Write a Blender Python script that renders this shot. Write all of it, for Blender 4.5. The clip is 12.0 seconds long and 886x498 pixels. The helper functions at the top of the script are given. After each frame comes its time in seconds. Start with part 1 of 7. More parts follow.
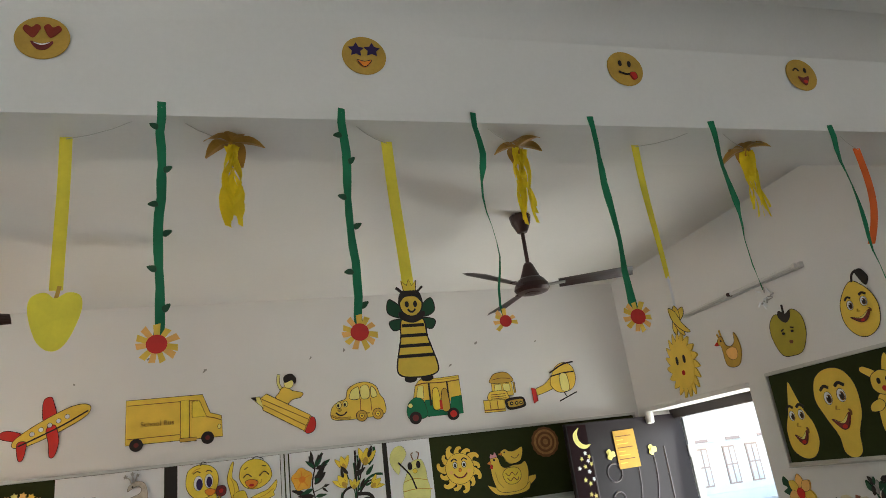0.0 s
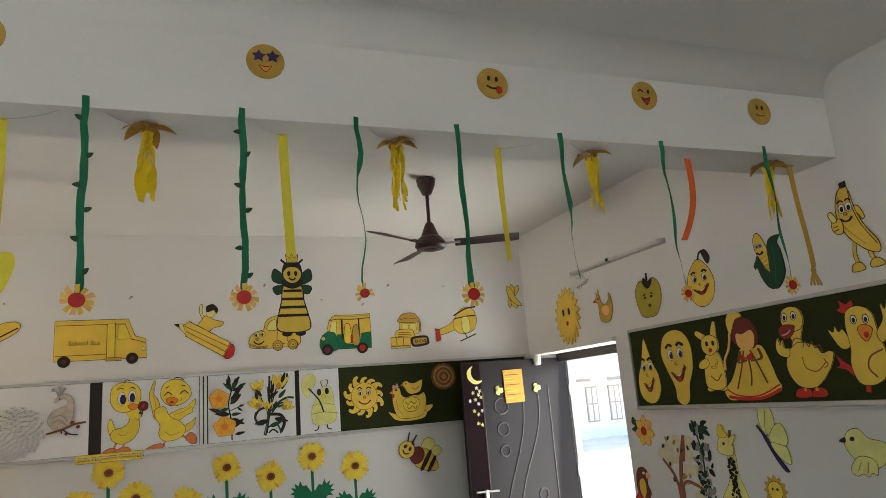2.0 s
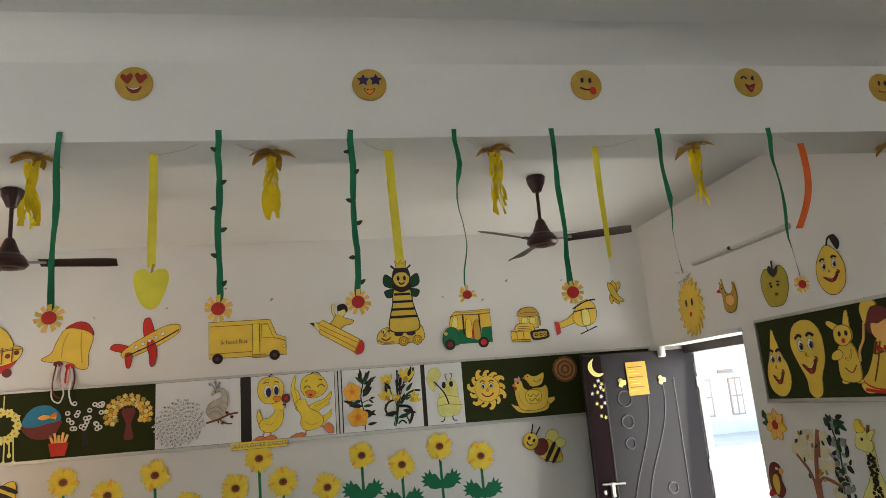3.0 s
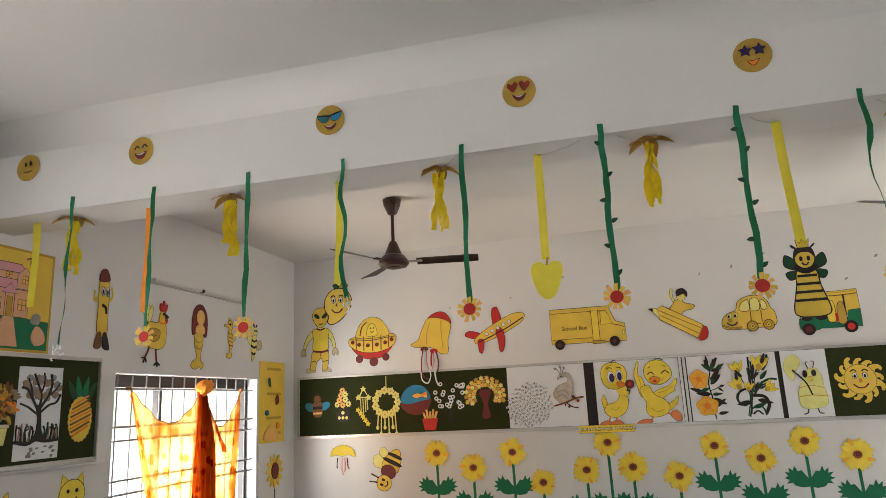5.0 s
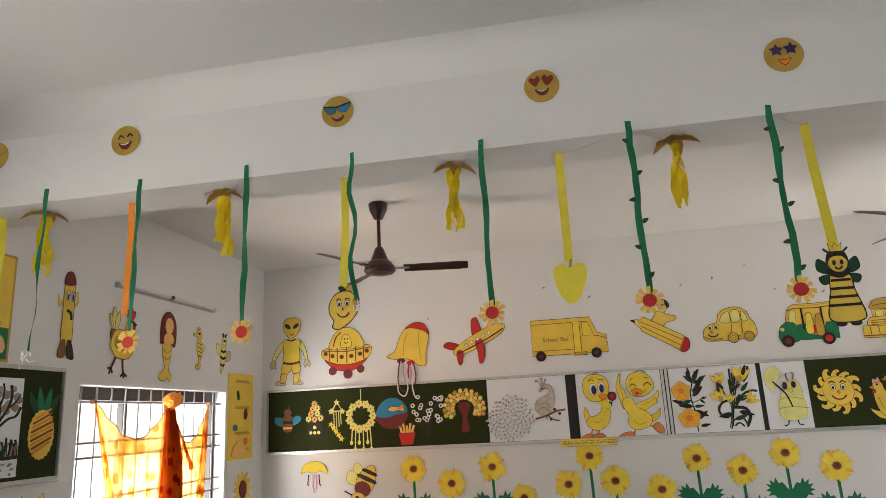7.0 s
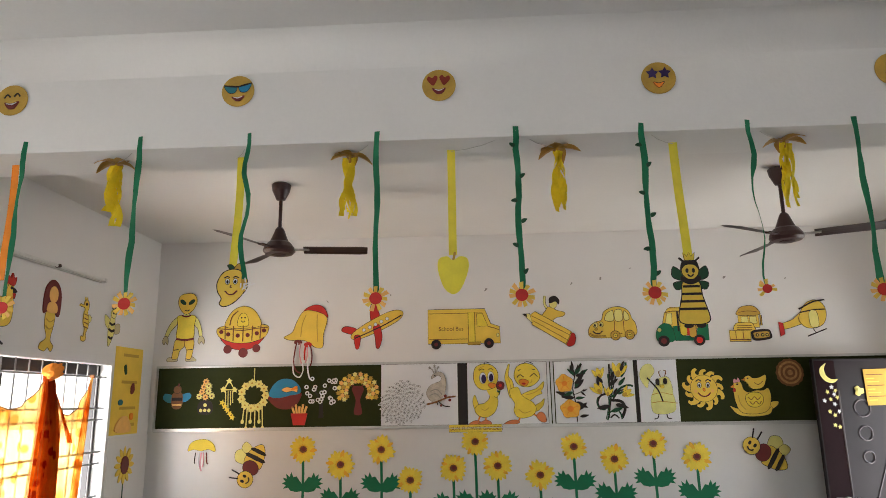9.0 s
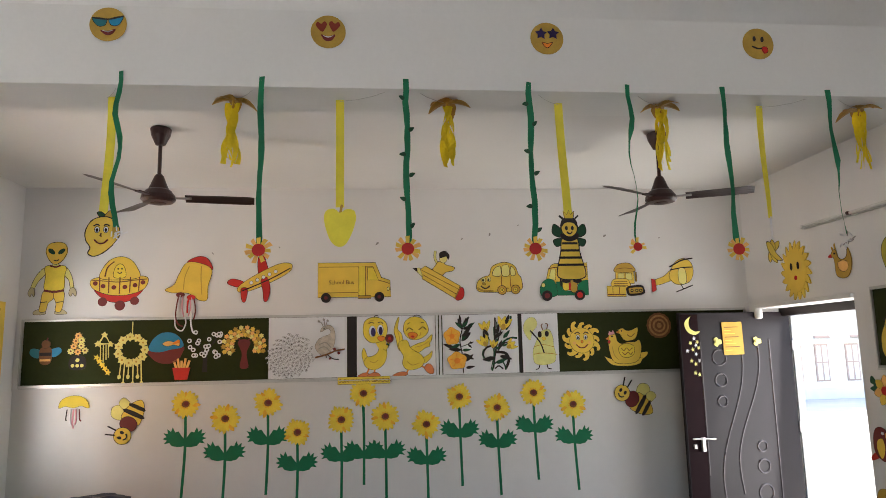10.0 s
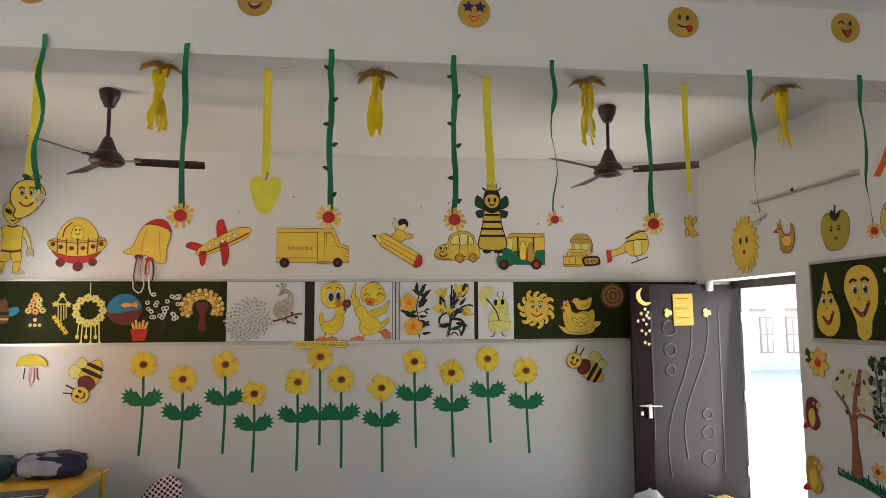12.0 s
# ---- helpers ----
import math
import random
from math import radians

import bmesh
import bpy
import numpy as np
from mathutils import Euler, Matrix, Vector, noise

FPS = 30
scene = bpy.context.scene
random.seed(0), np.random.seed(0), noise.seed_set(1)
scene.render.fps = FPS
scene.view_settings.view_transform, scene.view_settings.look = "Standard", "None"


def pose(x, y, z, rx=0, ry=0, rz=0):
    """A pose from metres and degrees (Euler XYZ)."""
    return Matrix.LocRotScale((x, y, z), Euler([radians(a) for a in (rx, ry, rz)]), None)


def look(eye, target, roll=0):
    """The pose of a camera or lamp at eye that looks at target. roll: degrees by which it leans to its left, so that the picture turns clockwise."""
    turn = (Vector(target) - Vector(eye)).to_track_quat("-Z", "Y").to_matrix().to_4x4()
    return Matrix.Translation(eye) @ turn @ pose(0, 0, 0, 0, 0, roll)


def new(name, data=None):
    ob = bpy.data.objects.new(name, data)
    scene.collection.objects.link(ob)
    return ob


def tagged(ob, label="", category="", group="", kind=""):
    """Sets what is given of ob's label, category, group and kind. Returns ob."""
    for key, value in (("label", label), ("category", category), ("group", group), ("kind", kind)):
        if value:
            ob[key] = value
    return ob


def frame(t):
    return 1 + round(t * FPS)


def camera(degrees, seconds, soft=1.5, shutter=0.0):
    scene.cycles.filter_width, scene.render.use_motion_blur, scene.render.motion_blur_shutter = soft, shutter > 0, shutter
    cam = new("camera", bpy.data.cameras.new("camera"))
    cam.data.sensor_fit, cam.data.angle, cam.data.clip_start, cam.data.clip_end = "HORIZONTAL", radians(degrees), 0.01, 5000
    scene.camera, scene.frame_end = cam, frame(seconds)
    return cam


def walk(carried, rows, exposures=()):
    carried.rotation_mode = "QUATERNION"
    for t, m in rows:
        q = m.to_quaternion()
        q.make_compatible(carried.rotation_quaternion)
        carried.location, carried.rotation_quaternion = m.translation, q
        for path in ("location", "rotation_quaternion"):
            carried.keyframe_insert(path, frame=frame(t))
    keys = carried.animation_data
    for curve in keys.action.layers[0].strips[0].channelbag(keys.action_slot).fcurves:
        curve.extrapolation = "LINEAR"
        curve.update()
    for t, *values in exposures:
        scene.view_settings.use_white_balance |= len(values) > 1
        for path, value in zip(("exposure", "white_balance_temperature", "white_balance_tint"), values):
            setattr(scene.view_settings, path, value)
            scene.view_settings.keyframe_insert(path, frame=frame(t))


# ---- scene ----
cam = camera(66.2, 12.0, soft=0.85)
PATH = [
    (0, (0.871, 0.509, 1.754), (1.431, 2.318, 2.398), -7.5),
    (0.3, (0.884, 0.399, 1.779), (1.434, 2.203, 2.444), -8.3),
    (0.5, (0.915, 0.323, 1.786), (1.532, 2.099, 2.466), -9.1),
    (0.7, (0.972, 0.246, 1.781), (1.66, 1.995, 2.464), -8.9),
    (1, (1.044, 0.142, 1.77), (1.661, 1.964, 2.317), -4.8),
    (1.5, (1.061, 0.021, 1.769), (1.801, 1.797, 2.315), -4.3),
    (2, (0.98, -0.09, 1.777), (1.685, 1.733, 2.201), -4.6),
    (2.5, (0.998, -0.182, 1.775), (1.648, 1.662, 2.199), -4.9),
    (3, (1.051, -0.272, 1.779), (1.391, 1.652, 2.209), -4.6),
    (3.5, (0.94, -0.298, 1.778), (0.901, 1.637, 2.282), -5.5),
    (3.7, (0.896, -0.3, 1.781), (0.766, 1.631, 2.287), -6.2),
    (5.3, (0.648, -0.337, 1.804), (0.136, 1.546, 2.24), -2.3),
    (5.5, (0.636, -0.313, 1.783), (0.138, 1.574, 2.22), -2.0),
    (6, (0.542, -0.237, 1.787), (0.018, 1.619, 2.318), -4.3),
    (6.5, (0.412, -0.202, 1.789), (-0.124, 1.666, 2.264), -4.6),
    (6.7, (0.361, -0.208, 1.797), (-0.076, 1.682, 2.283), -4.7),
    (8.3, (0.37, -0.33, 1.766), (0.134, 1.604, 2.214), -1.0),
    (8.5, (0.406, -0.335, 1.761), (0.167, 1.603, 2.191), -0.4),
    (9, (0.484, -0.33, 1.77), (0.382, 1.62, 2.205), -0.9),
    (9.3, (0.477, -0.317, 1.775), (0.566, 1.634, 2.206), -1.6),
    (9.5, (0.473, -0.312, 1.776), (0.667, 1.632, 2.205), -1.8),
    (10, (0.519, -0.332, 1.765), (0.721, 1.635, 2.063), -1.3),
    (10.2, (0.569, -0.364, 1.759), (0.714, 1.618, 1.991), -0.1),
    (10.5, (0.646, -0.413, 1.746), (0.774, 1.581, 1.832), 1.8),
    (10.7, (0.679, -0.427, 1.732), (0.827, 1.566, 1.799), 1.3),
    (11, (0.707, -0.432, 1.719), (0.953, 1.543, 1.916), -0.6),
    (11.5, (0.748, -0.438, 1.757), (1.058, 1.527, 1.965), -1.3),
    (12, (0.783, -0.436, 1.764), (1.022, 1.54, 1.964), -0.3),
]
walk(cam, [(t, look(eye, target, roll)) for t, eye, target, roll in PATH],
     exposures=[(0, 2.01, 6250, 3), (1.5, 1.98, 6300, 3), (3.0, 1.98, 6440, 4), (3.7, 2.13, 6440, 5), (5.5, 2.21, 6440, 9), (8.5, 2.19, 6340, 9.5), (10.0, 2.13, 6290, 9.5), (11.0, 2.13, 6440, 9), (12, 2.08, 6440, 8.5)])

# ---------------------------------------------------------------- light
world = bpy.data.worlds.new("sky")
scene.world = world
world.use_nodes = True
wn = world.node_tree.nodes
sky = wn.new("ShaderNodeTexSky")
sky.sky_type, sky.sun_disc = "NISHITA", False
sky.sun_elevation, sky.sun_rotation = radians(61), radians(7)
wn["Background"].inputs["Strength"].default_value = 0.15
world.node_tree.links.new(sky.outputs[0], wn["Background"].inputs["Color"])

sun_data = bpy.data.lights.new("sun", "SUN")
sun_data.energy, sun_data.angle, sun_data.color = 5.0, radians(0.5), (1.0, 0.95, 0.88)
sun = new("sun", sun_data)
sun.matrix_world = look((0.6, 5.0, 9.4), (0, 0, 0))


def area_lamp(name, m, w, h, watts, colour):
    data = bpy.data.lights.new(name, "AREA")
    data.shape, data.size, data.size_y, data.energy, data.color = "RECTANGLE", w, h, watts, colour
    lamp = new(name, data)
    lamp.matrix_world = m
    return lamp


# area lamps stand in for daylight at the front window (slantwise) and the doorway
# back and side lamps are added fill, set at openings outside the view
area_lamp("daylight_back", look((1.6, -3.26, 1.7), (0.6, 0, 1.75)), 3.0, 1.3, 2.9, (1.0, 0.96, 0.90))
area_lamp("daylight_side", look((-2.72, 0.6, 1.65), (0, 0.6, 2.9)), 1.75, 1.25, 1.2, (1.0, 0.97, 0.92))
area_lamp("daylight_front", look((-3.3, 3.6, 1.2), (-1.1, 5.9, 2.05)), 1.4, 1.2, 38, (1.0, 0.98, 0.95))
area_lamp("daylight_door", look((4.40, 5.18, 1.05), (0, 4.2, 1.6)), 1.1, 1.8, 7.5, (1.0, 0.97, 0.92))


# ---------------------------------------------------------------- materials
MATS = {}


def mat(name, colour, rough=0.6, metal=0.0, scale=9.0, vary=0.08, bump=0.02, fine=90.0, spec=0.4, through_light=0.0, alpha=1.0, random_tone=0.0):
    """A procedural material: two scales of tone variation, a little relief, some wear in the gloss."""
    if name in MATS:
        return MATS[name]
    m = bpy.data.materials.new(name)
    m.use_nodes = True
    nt = m.node_tree
    nodes, link = nt.nodes, nt.links.new
    b = nodes["Principled BSDF"]
    tc = nodes.new("ShaderNodeTexCoord")
    big, small = nodes.new("ShaderNodeTexNoise"), nodes.new("ShaderNodeTexNoise")
    big.inputs["Scale"].default_value, small.inputs["Scale"].default_value = scale, fine
    big.inputs["Detail"].default_value, small.inputs["Detail"].default_value = 4, 3
    for n in (big, small):
        link(tc.outputs["Object"], n.inputs["Vector"])
    mixed = nodes.new("ShaderNodeMath")
    mixed.operation = "MULTIPLY_ADD"
    link(small.outputs["Fac"], mixed.inputs[0])
    mixed.inputs[1].default_value = 0.35
    link(big.outputs["Fac"], mixed.inputs[2])
    ramp = nodes.new("ShaderNodeMapRange")
    ramp.inputs["From Min"].default_value, ramp.inputs["From Max"].default_value = 0.4, 0.95
    ramp.inputs["To Min"].default_value, ramp.inputs["To Max"].default_value = 1 - vary, 1 + vary
    link(mixed.outputs[0], ramp.inputs["Value"])
    last = ramp.outputs[0]
    if random_tone:
        info, add = nodes.new("ShaderNodeObjectInfo"), nodes.new("ShaderNodeMath")
        add.operation = "MULTIPLY_ADD"
        link(info.outputs["Random"], add.inputs[0])
        add.inputs[1].default_value = random_tone
        link(last, add.inputs[2])
        last = add.outputs[0]
    hsv = nodes.new("ShaderNodeHueSaturation")
    hsv.inputs["Color"].default_value = (*colour, 1)
    link(last, hsv.inputs["Value"])
    link(hsv.outputs[0], b.inputs["Base Color"])
    b.inputs["Metallic"].default_value = metal
    b.inputs["Specular IOR Level"].default_value = spec
    rr = nodes.new("ShaderNodeMapRange")
    rr.inputs["To Min"].default_value, rr.inputs["To Max"].default_value = max(0.03, rough - 0.08), min(1, rough + 0.08)
    link(big.outputs["Fac"], rr.inputs["Value"])
    link(rr.outputs[0], b.inputs["Roughness"])
    if bump:
        bp = nodes.new("ShaderNodeBump")
        bp.inputs["Strength"].default_value, bp.inputs["Distance"].default_value = min(1, bump * 10), 0.002
        link(small.outputs["Fac"], bp.inputs["Height"])
        link(bp.outputs[0], b.inputs["Normal"])
    if through_light:
        tr, mx = nodes.new("ShaderNodeBsdfTranslucent"), nodes.new("ShaderNodeMixShader")
        link(hsv.outputs[0], tr.inputs["Color"])
        mx.inputs[0].default_value = through_light
        link(b.outputs[0], mx.inputs[1])
        link(tr.outputs[0], mx.inputs[2])
        final = mx.outputs[0]
        if alpha < 1:
            tp, mx2 = nodes.new("ShaderNodeBsdfTransparent"), nodes.new("ShaderNodeMixShader")
            mx2.inputs[0].default_value = alpha
            link(tp.outputs[0], mx2.inputs[1])
            link(final, mx2.inputs[2])
            final = mx2.outputs[0]
        link(final, nodes["Material Output"].inputs["Surface"])
    MATS[name] = m
    return m


WALL = mat("white_emulsion", (0.735, 0.715, 0.695), 0.85, scale=1.3, vary=0.035, bump=0.03, fine=140)
CEIL = mat("ceiling_limewash", (0.76, 0.745, 0.72), 0.9, scale=0.9, vary=0.04, bump=0.04, fine=60)
DADO = mat("glazed_dado", (0.70, 0.67, 0.65), 0.36, scale=1.1, vary=0.04, bump=0.006, fine=14, spec=0.32)
FLOOR = mat("brown_floor", (0.036, 0.027, 0.025), 0.4, scale=2.5, vary=0.25, bump=0.02, fine=60)
ALU = mat("aluminium", (0.55, 0.54, 0.52), 0.4, 0.7, scale=20, vary=0.06, bump=0.01)
GREENBOARD = mat("green_board", (0.024, 0.030, 0.006), 0.75, scale=3, vary=0.2, bump=0.01, fine=40, spec=0.2)
DOOR = mat("mauve_door", (0.0135, 0.0092, 0.0118), 0.42, scale=5, vary=0.16, bump=0.015, spec=0.2)
# door-coloured mouldings; the highlights on their edges are put into this paler tone
GROOVE = mat("door_moulding_highlight", (0.06, 0.05, 0.056), 0.3, 0.25, scale=20, vary=0.1)
FRAME_BROWN = mat("frame_brown", (0.03, 0.022, 0.02), 0.5, scale=8, vary=0.1)
STEEL = mat("steel", (0.42, 0.40, 0.38), 0.38, 0.8, scale=20, vary=0.05)
FANBROWN = mat("fan_brown", (0.045, 0.02, 0.018), 0.35, scale=9, vary=0.15)
WHITEPLASTIC = mat("white_plastic", (0.66, 0.65, 0.62), 0.4, scale=9, vary=0.06)
YEL = mat("yellow_card", (0.78, 0.535, 0.07), 0.72, scale=7, vary=0.09, random_tone=0.06)
YEL2 = mat("bright_yellow_paper", (0.82, 0.62, 0.06), 0.7, scale=11, vary=0.1, random_tone=0.05)
LEMON = mat("lemon_foam", (0.86, 0.76, 0.075), 0.75, scale=14, vary=0.08, through_light=0.25)
STREAM = mat("yellow_crepe", (0.93, 0.80, 0.06), 0.7, scale=14, vary=0.08, through_light=0.4)
OCHRE = mat("ochre_card", (0.53, 0.32, 0.045), 0.7, scale=9, vary=0.12)
GOLDBROWN = mat("gold_foil_paper", (0.52, 0.30, 0.055), 0.45, scale=16, vary=0.2)
PALEYEL = mat("pale_yellow_card", (0.78, 0.70, 0.22), 0.7, scale=9, vary=0.1)
ORANGE = mat("orange_paper", (0.80, 0.25, 0.02), 0.65, scale=12, vary=0.12)
PEACH = mat("peach_paper", (0.85, 0.48, 0.13), 0.65, scale=12, vary=0.1)
RED = mat("red_card", (0.56, 0.022, 0.015), 0.6, scale=9, vary=0.12)
MAROON = mat("maroon_card", (0.16, 0.02, 0.018), 0.6, scale=9, vary=0.12)
GREEN = mat("green_paper", (0.006, 0.16, 0.065), 0.65, scale=9, vary=0.14)
DKGREEN = mat("dark_green_card", (0.008, 0.06, 0.024), 0.65, scale=9, vary=0.14)
INK = mat("black_ink", (0.016, 0.010, 0.008), 0.6, scale=20, vary=0.1, bump=0)
WHITE = mat("white_paper", (0.76, 0.76, 0.78), 0.7, scale=4, vary=0.04)
LACE = mat("silver_grey_paint", (0.30, 0.28, 0.26), 0.7, scale=25, vary=0.2)
BLUE = mat("blue_card", (0.02, 0.22, 0.42), 0.6, scale=9, vary=0.12)
TEAL = mat("teal_card", (0.02, 0.16, 0.2), 0.6, scale=9, vary=0.12)
PURPLE = mat("purple_ink", (0.028, 0.012, 0.085), 0.6, scale=9, vary=0.12)
BROWN = mat("brown_card", (0.19, 0.075, 0.022), 0.65, scale=12, vary=0.16)
PINK = mat("pink_ribbon", (0.70, 0.32, 0.36), 0.6, scale=12, vary=0.12)


# ---------------------------------------------------------------- mesh helpers
def thing(name, label, category, m=None, group="", kind=""):
    ob = new(name)
    ob.empty_display_size = 0.1
    if m is not None:
        ob.matrix_world = m
    return tagged(ob, label, category, group, kind)


def mesh_of(bm, name, materials):
    bmesh.ops.recalc_face_normals(bm, faces=bm.faces)
    me = bpy.data.meshes.new(name)
    bm.to_mesh(me)
    bm.free()
    for m in materials if isinstance(materials, (list, tuple)) else [materials]:
        me.materials.append(m)
    return me


def part(name, bm, material, parent=None, label="", kind=""):
    ob = new(name, mesh_of(bm, name, material))
    if parent is not None:
        ob.parent = parent
    return tagged(ob, label, kind=kind)


def box(bm, x0, y0, z0, x1, y1, z1, bevel=0.0):
    made = bmesh.ops.create_cube(bm, size=1.0, matrix=Matrix.LocRotScale(((x0 + x1) / 2, (y0 + y1) / 2, (z0 + z1) / 2), None, (abs(x1 - x0), abs(y1 - y0), abs(z1 - z0))))
    if bevel:
        edges = list({e for v in made["verts"] for e in v.link_edges})
        bmesh.ops.bevel(bm, geom=edges, offset=bevel, segments=2, affect="EDGES", profile=0.5)
    return bm


def boxed(x0, y0, z0, x1, y1, z1, bevel=0.0):
    return box(bmesh.new(), x0, y0, z0, x1, y1, z1, bevel)


def lathe(bm, profile, n=24, m=Matrix()):
    """Turns (radius, height) pairs round the z axis."""
    rings = [[bm.verts.new(m @ Vector((r * math.cos(2 * math.pi * i / n), r * math.sin(2 * math.pi * i / n), z))) for i in range(n)] for r, z in profile]
    for a, b in zip(rings, rings[1:]):
        for i in range(n):
            bm.faces.new((a[i], a[(i + 1) % n], b[(i + 1) % n], b[i]))
    bm.faces.new(rings[0]), bm.faces.new(rings[-1])
    return bm


def tube(bm, points, r, n=8, ends=True):
    pts = [Vector(p) for p in points]
    rings = []
    for i, p in enumerate(pts):
        d = (pts[min(i + 1, len(pts) - 1)] - pts[max(i - 1, 0)]).normalized()
        up = Vector((0, 0, 1)) if abs(d.z) < 0.9 else Vector((0, 1, 0))
        u = d.cross(up).normalized()
        v = d.cross(u)
        rr = r[i] if isinstance(r, (list, tuple)) else r
        rings.append([bm.verts.new(p + rr * (u * math.cos(2 * math.pi * k / n) + v * math.sin(2 * math.pi * k / n))) for k in range(n)])
    for a, b in zip(rings, rings[1:]):
        for i in range(n):
            bm.faces.new((a[i], a[(i + 1) % n], b[(i + 1) % n], b[i]))
    if ends:
        bm.faces.new(rings[0]), bm.faces.new(rings[-1])
    return bm


def structure(name, bm, material, label, category="wall"):
    return tagged(part(name, bm, material), label, category, kind="structure")


# ---------------------------------------------------------------- the room
XL, XR, YF, YB, ZC = -2.607, 4.163, 6.0, -3.2, 3.31
DT = 1.53      # height of the dado
structure("floor", boxed(XL - 0.3, YB - 0.3, -0.2, XR + 0.3, YF + 0.3, 0), FLOOR, "dark brown polished stone floor, dusty", "floor")
structure("ceiling", boxed(XL - 0.3, YB - 0.3, ZC, XR + 0.3, YF + 0.3, ZC + 0.15), CEIL, "white painted plaster ceiling", "ceiling")
structure("wall_north", boxed(XL - 0.3, YF, 0, XR + 0.3, YF + 0.25, ZC), WALL, "white painted classroom wall with pictures")


def wall_with_opening(name, x0, x1, spans, label):
    """A wall along y between x0 and x1, with openings (y0, y1, z0, z1)."""
    bm = bmesh.new()
    y = YB
    for y0, y1, z0, z1 in sorted(spans):
        box(bm, x0, y, 0, x1, y0, ZC)
        if z0 > 0:
            box(bm, x0, y0, 0, x1, y1, z0)
        box(bm, x0, y0, z1, x1, y1, ZC)
        y = y1
    box(bm, x0, y, 0, x1, YF, ZC)
    return structure(name, bm, WALL, label)


DOOR_Y0, DOOR_Y1, DOOR_Z = 4.52, 5.83, 2.10
WIN_Y0, WIN_Y1, WIN_Z0, WIN_Z1 = 3.50, 5.29, 0.85, 2.10
wall_with_opening("wall_east", XR, XR + 0.30, [(DOOR_Y0, DOOR_Y1, 0, DOOR_Z)], "white painted wall with a doorway")
# the first opening is unseen, added for the side fill lamp
wall_with_opening("wall_west", XL - 0.25, XL, [(0.05, 1.85, 1.0, 2.3), (WIN_Y0, WIN_Y1, WIN_Z0, WIN_Z1)], "white painted wall with a barred window")
# the back wall's opening is unseen too, added for the back fill lamp
bm = bmesh.new()
box(bm, XL - 0.3, YB - 0.25, 0, 0.1, YB, ZC), box(bm, 3.1, YB - 0.25, 0, XR + 0.3, YB, ZC)
box(bm, 0.1, YB - 0.25, 0, 3.1, YB, 1.05), box(bm, 0.1, YB - 0.25, 2.35, 3.1, YB, ZC)
structure("wall_south", bm, WALL, "unseen white painted back wall with an added wide opening")
# the beam's plaster runs into the ceiling in a hollow curve
COVE = 0.14
profile = [(2.34, 2.838), (2.34, ZC - COVE)] + [(2.34 - COVE * (1 - math.cos(radians(9 * i))), ZC - COVE + COVE * math.sin(radians(9 * i))) for i in range(1, 10)] + [(2.34 - COVE, ZC + 0.004), (2.63, ZC + 0.004), (2.63, 2.838)]
bm = bmesh.new()
ends = [[bm.verts.new((x, y, z)) for y, z in profile] for x in (XL, XR)]
for i in range(len(profile)):
    j = (i + 1) % len(profile)
    bm.faces.new((ends[0][i], ends[0][j], ends[1][j], ends[1][i]))
bm.faces.new(ends[0]), bm.faces.new(ends[1])
beam = structure("ceiling_beam", bm, CEIL, "white plastered ceiling beam across the room", "beam")
for p in beam.data.polygons:
    p.use_smooth = p.area < 0.2

# the glazed dado stands a little proud of the plaster
structure("dado_north", boxed(XL, YF - 0.008, 0, XR, YF, DT), DADO, "glossy off-white dado panel below the boards", "dado")
bm = boxed(XR - 0.008, YB, 0, XR, DOOR_Y0 - 0.03, DT + 0.03)
structure("dado_east", bm, DADO, "glossy off-white dado panel beside the doorway", "dado")
bm = boxed(XL, WIN_Y1 + 0.03, 0, XL + 0.008, YF - 0.008, DT - 0.02)
box(bm, XL, 1.88, 0, XL + 0.008, WIN_Y0 - 0.03, DT + 0.01)
box(bm, XL, YB, 0, XL + 0.008, 1.88, 0.98)
box(bm, XL, WIN_Y0 - 0.03, 0, XL + 0.008, WIN_Y1 + 0.03, WIN_Z0)
structure("dado_west", bm, DADO, "glossy off-white dado panel round the window", "dado")


# ---------------------------------------------------------------- long display boards
def board(name, m, w, h, label):
    """A green board with an aluminium frame; local u to the right, v up, w out of the wall."""
    b = thing(name, label, "board", m)
    part("panel", boxed(0, 0, 0.0, w, h, 0.012), GREENBOARD, b)
    for x0, y0, x1, y1 in ((-0.012, h, w + 0.012, h + 0.022), (-0.012, -0.022, w + 0.012, 0), (-0.022, -0.022, -0.0125, h + 0.022), (w + 0.0125, -0.022, w + 0.022, h + 0.022)):
        part("rail", boxed(x0, y0, 0.0, x1, y1, 0.022, 0.002), ALU, b, "aluminium edge rail")
    part("chalk_ledge", boxed(0, -0.03, 0.0225, w, -0.024, 0.045), ALU, b)
    return b


def on_front(x, z, off=0.002, y=YF):
    return Matrix(((1, 0, 0, x), (0, 0, -1, y - off), (0, 1, 0, z), (0, 0, 0, 1)))


def on_right(y, z, off=0.002, x=XR):
    return Matrix(((0, 0, -1, x - off), (-1, 0, 0, y), (0, 1, 0, z), (0, 0, 0, 1)))


def on_left(y, z, off=0.002, x=XL):
    return Matrix(((0, 0, 1, x + off), (1, 0, 0, y), (0, 1, 0, z), (0, 0, 0, 1)))


board("display_board", on_front(-2.53, 1.553, 0.0085), 6.62, 0.548, "long dark green display board in an aluminium frame")
board("display_board", on_right(4.292, 1.597, 0.0085), 4.2, 0.545, "dark green board with cut-out animals, aluminium frame")
board("display_board", on_left(2.0, 1.585, 0.0085), 1.32, 0.58, "dark green board with craft pieces beside the window")

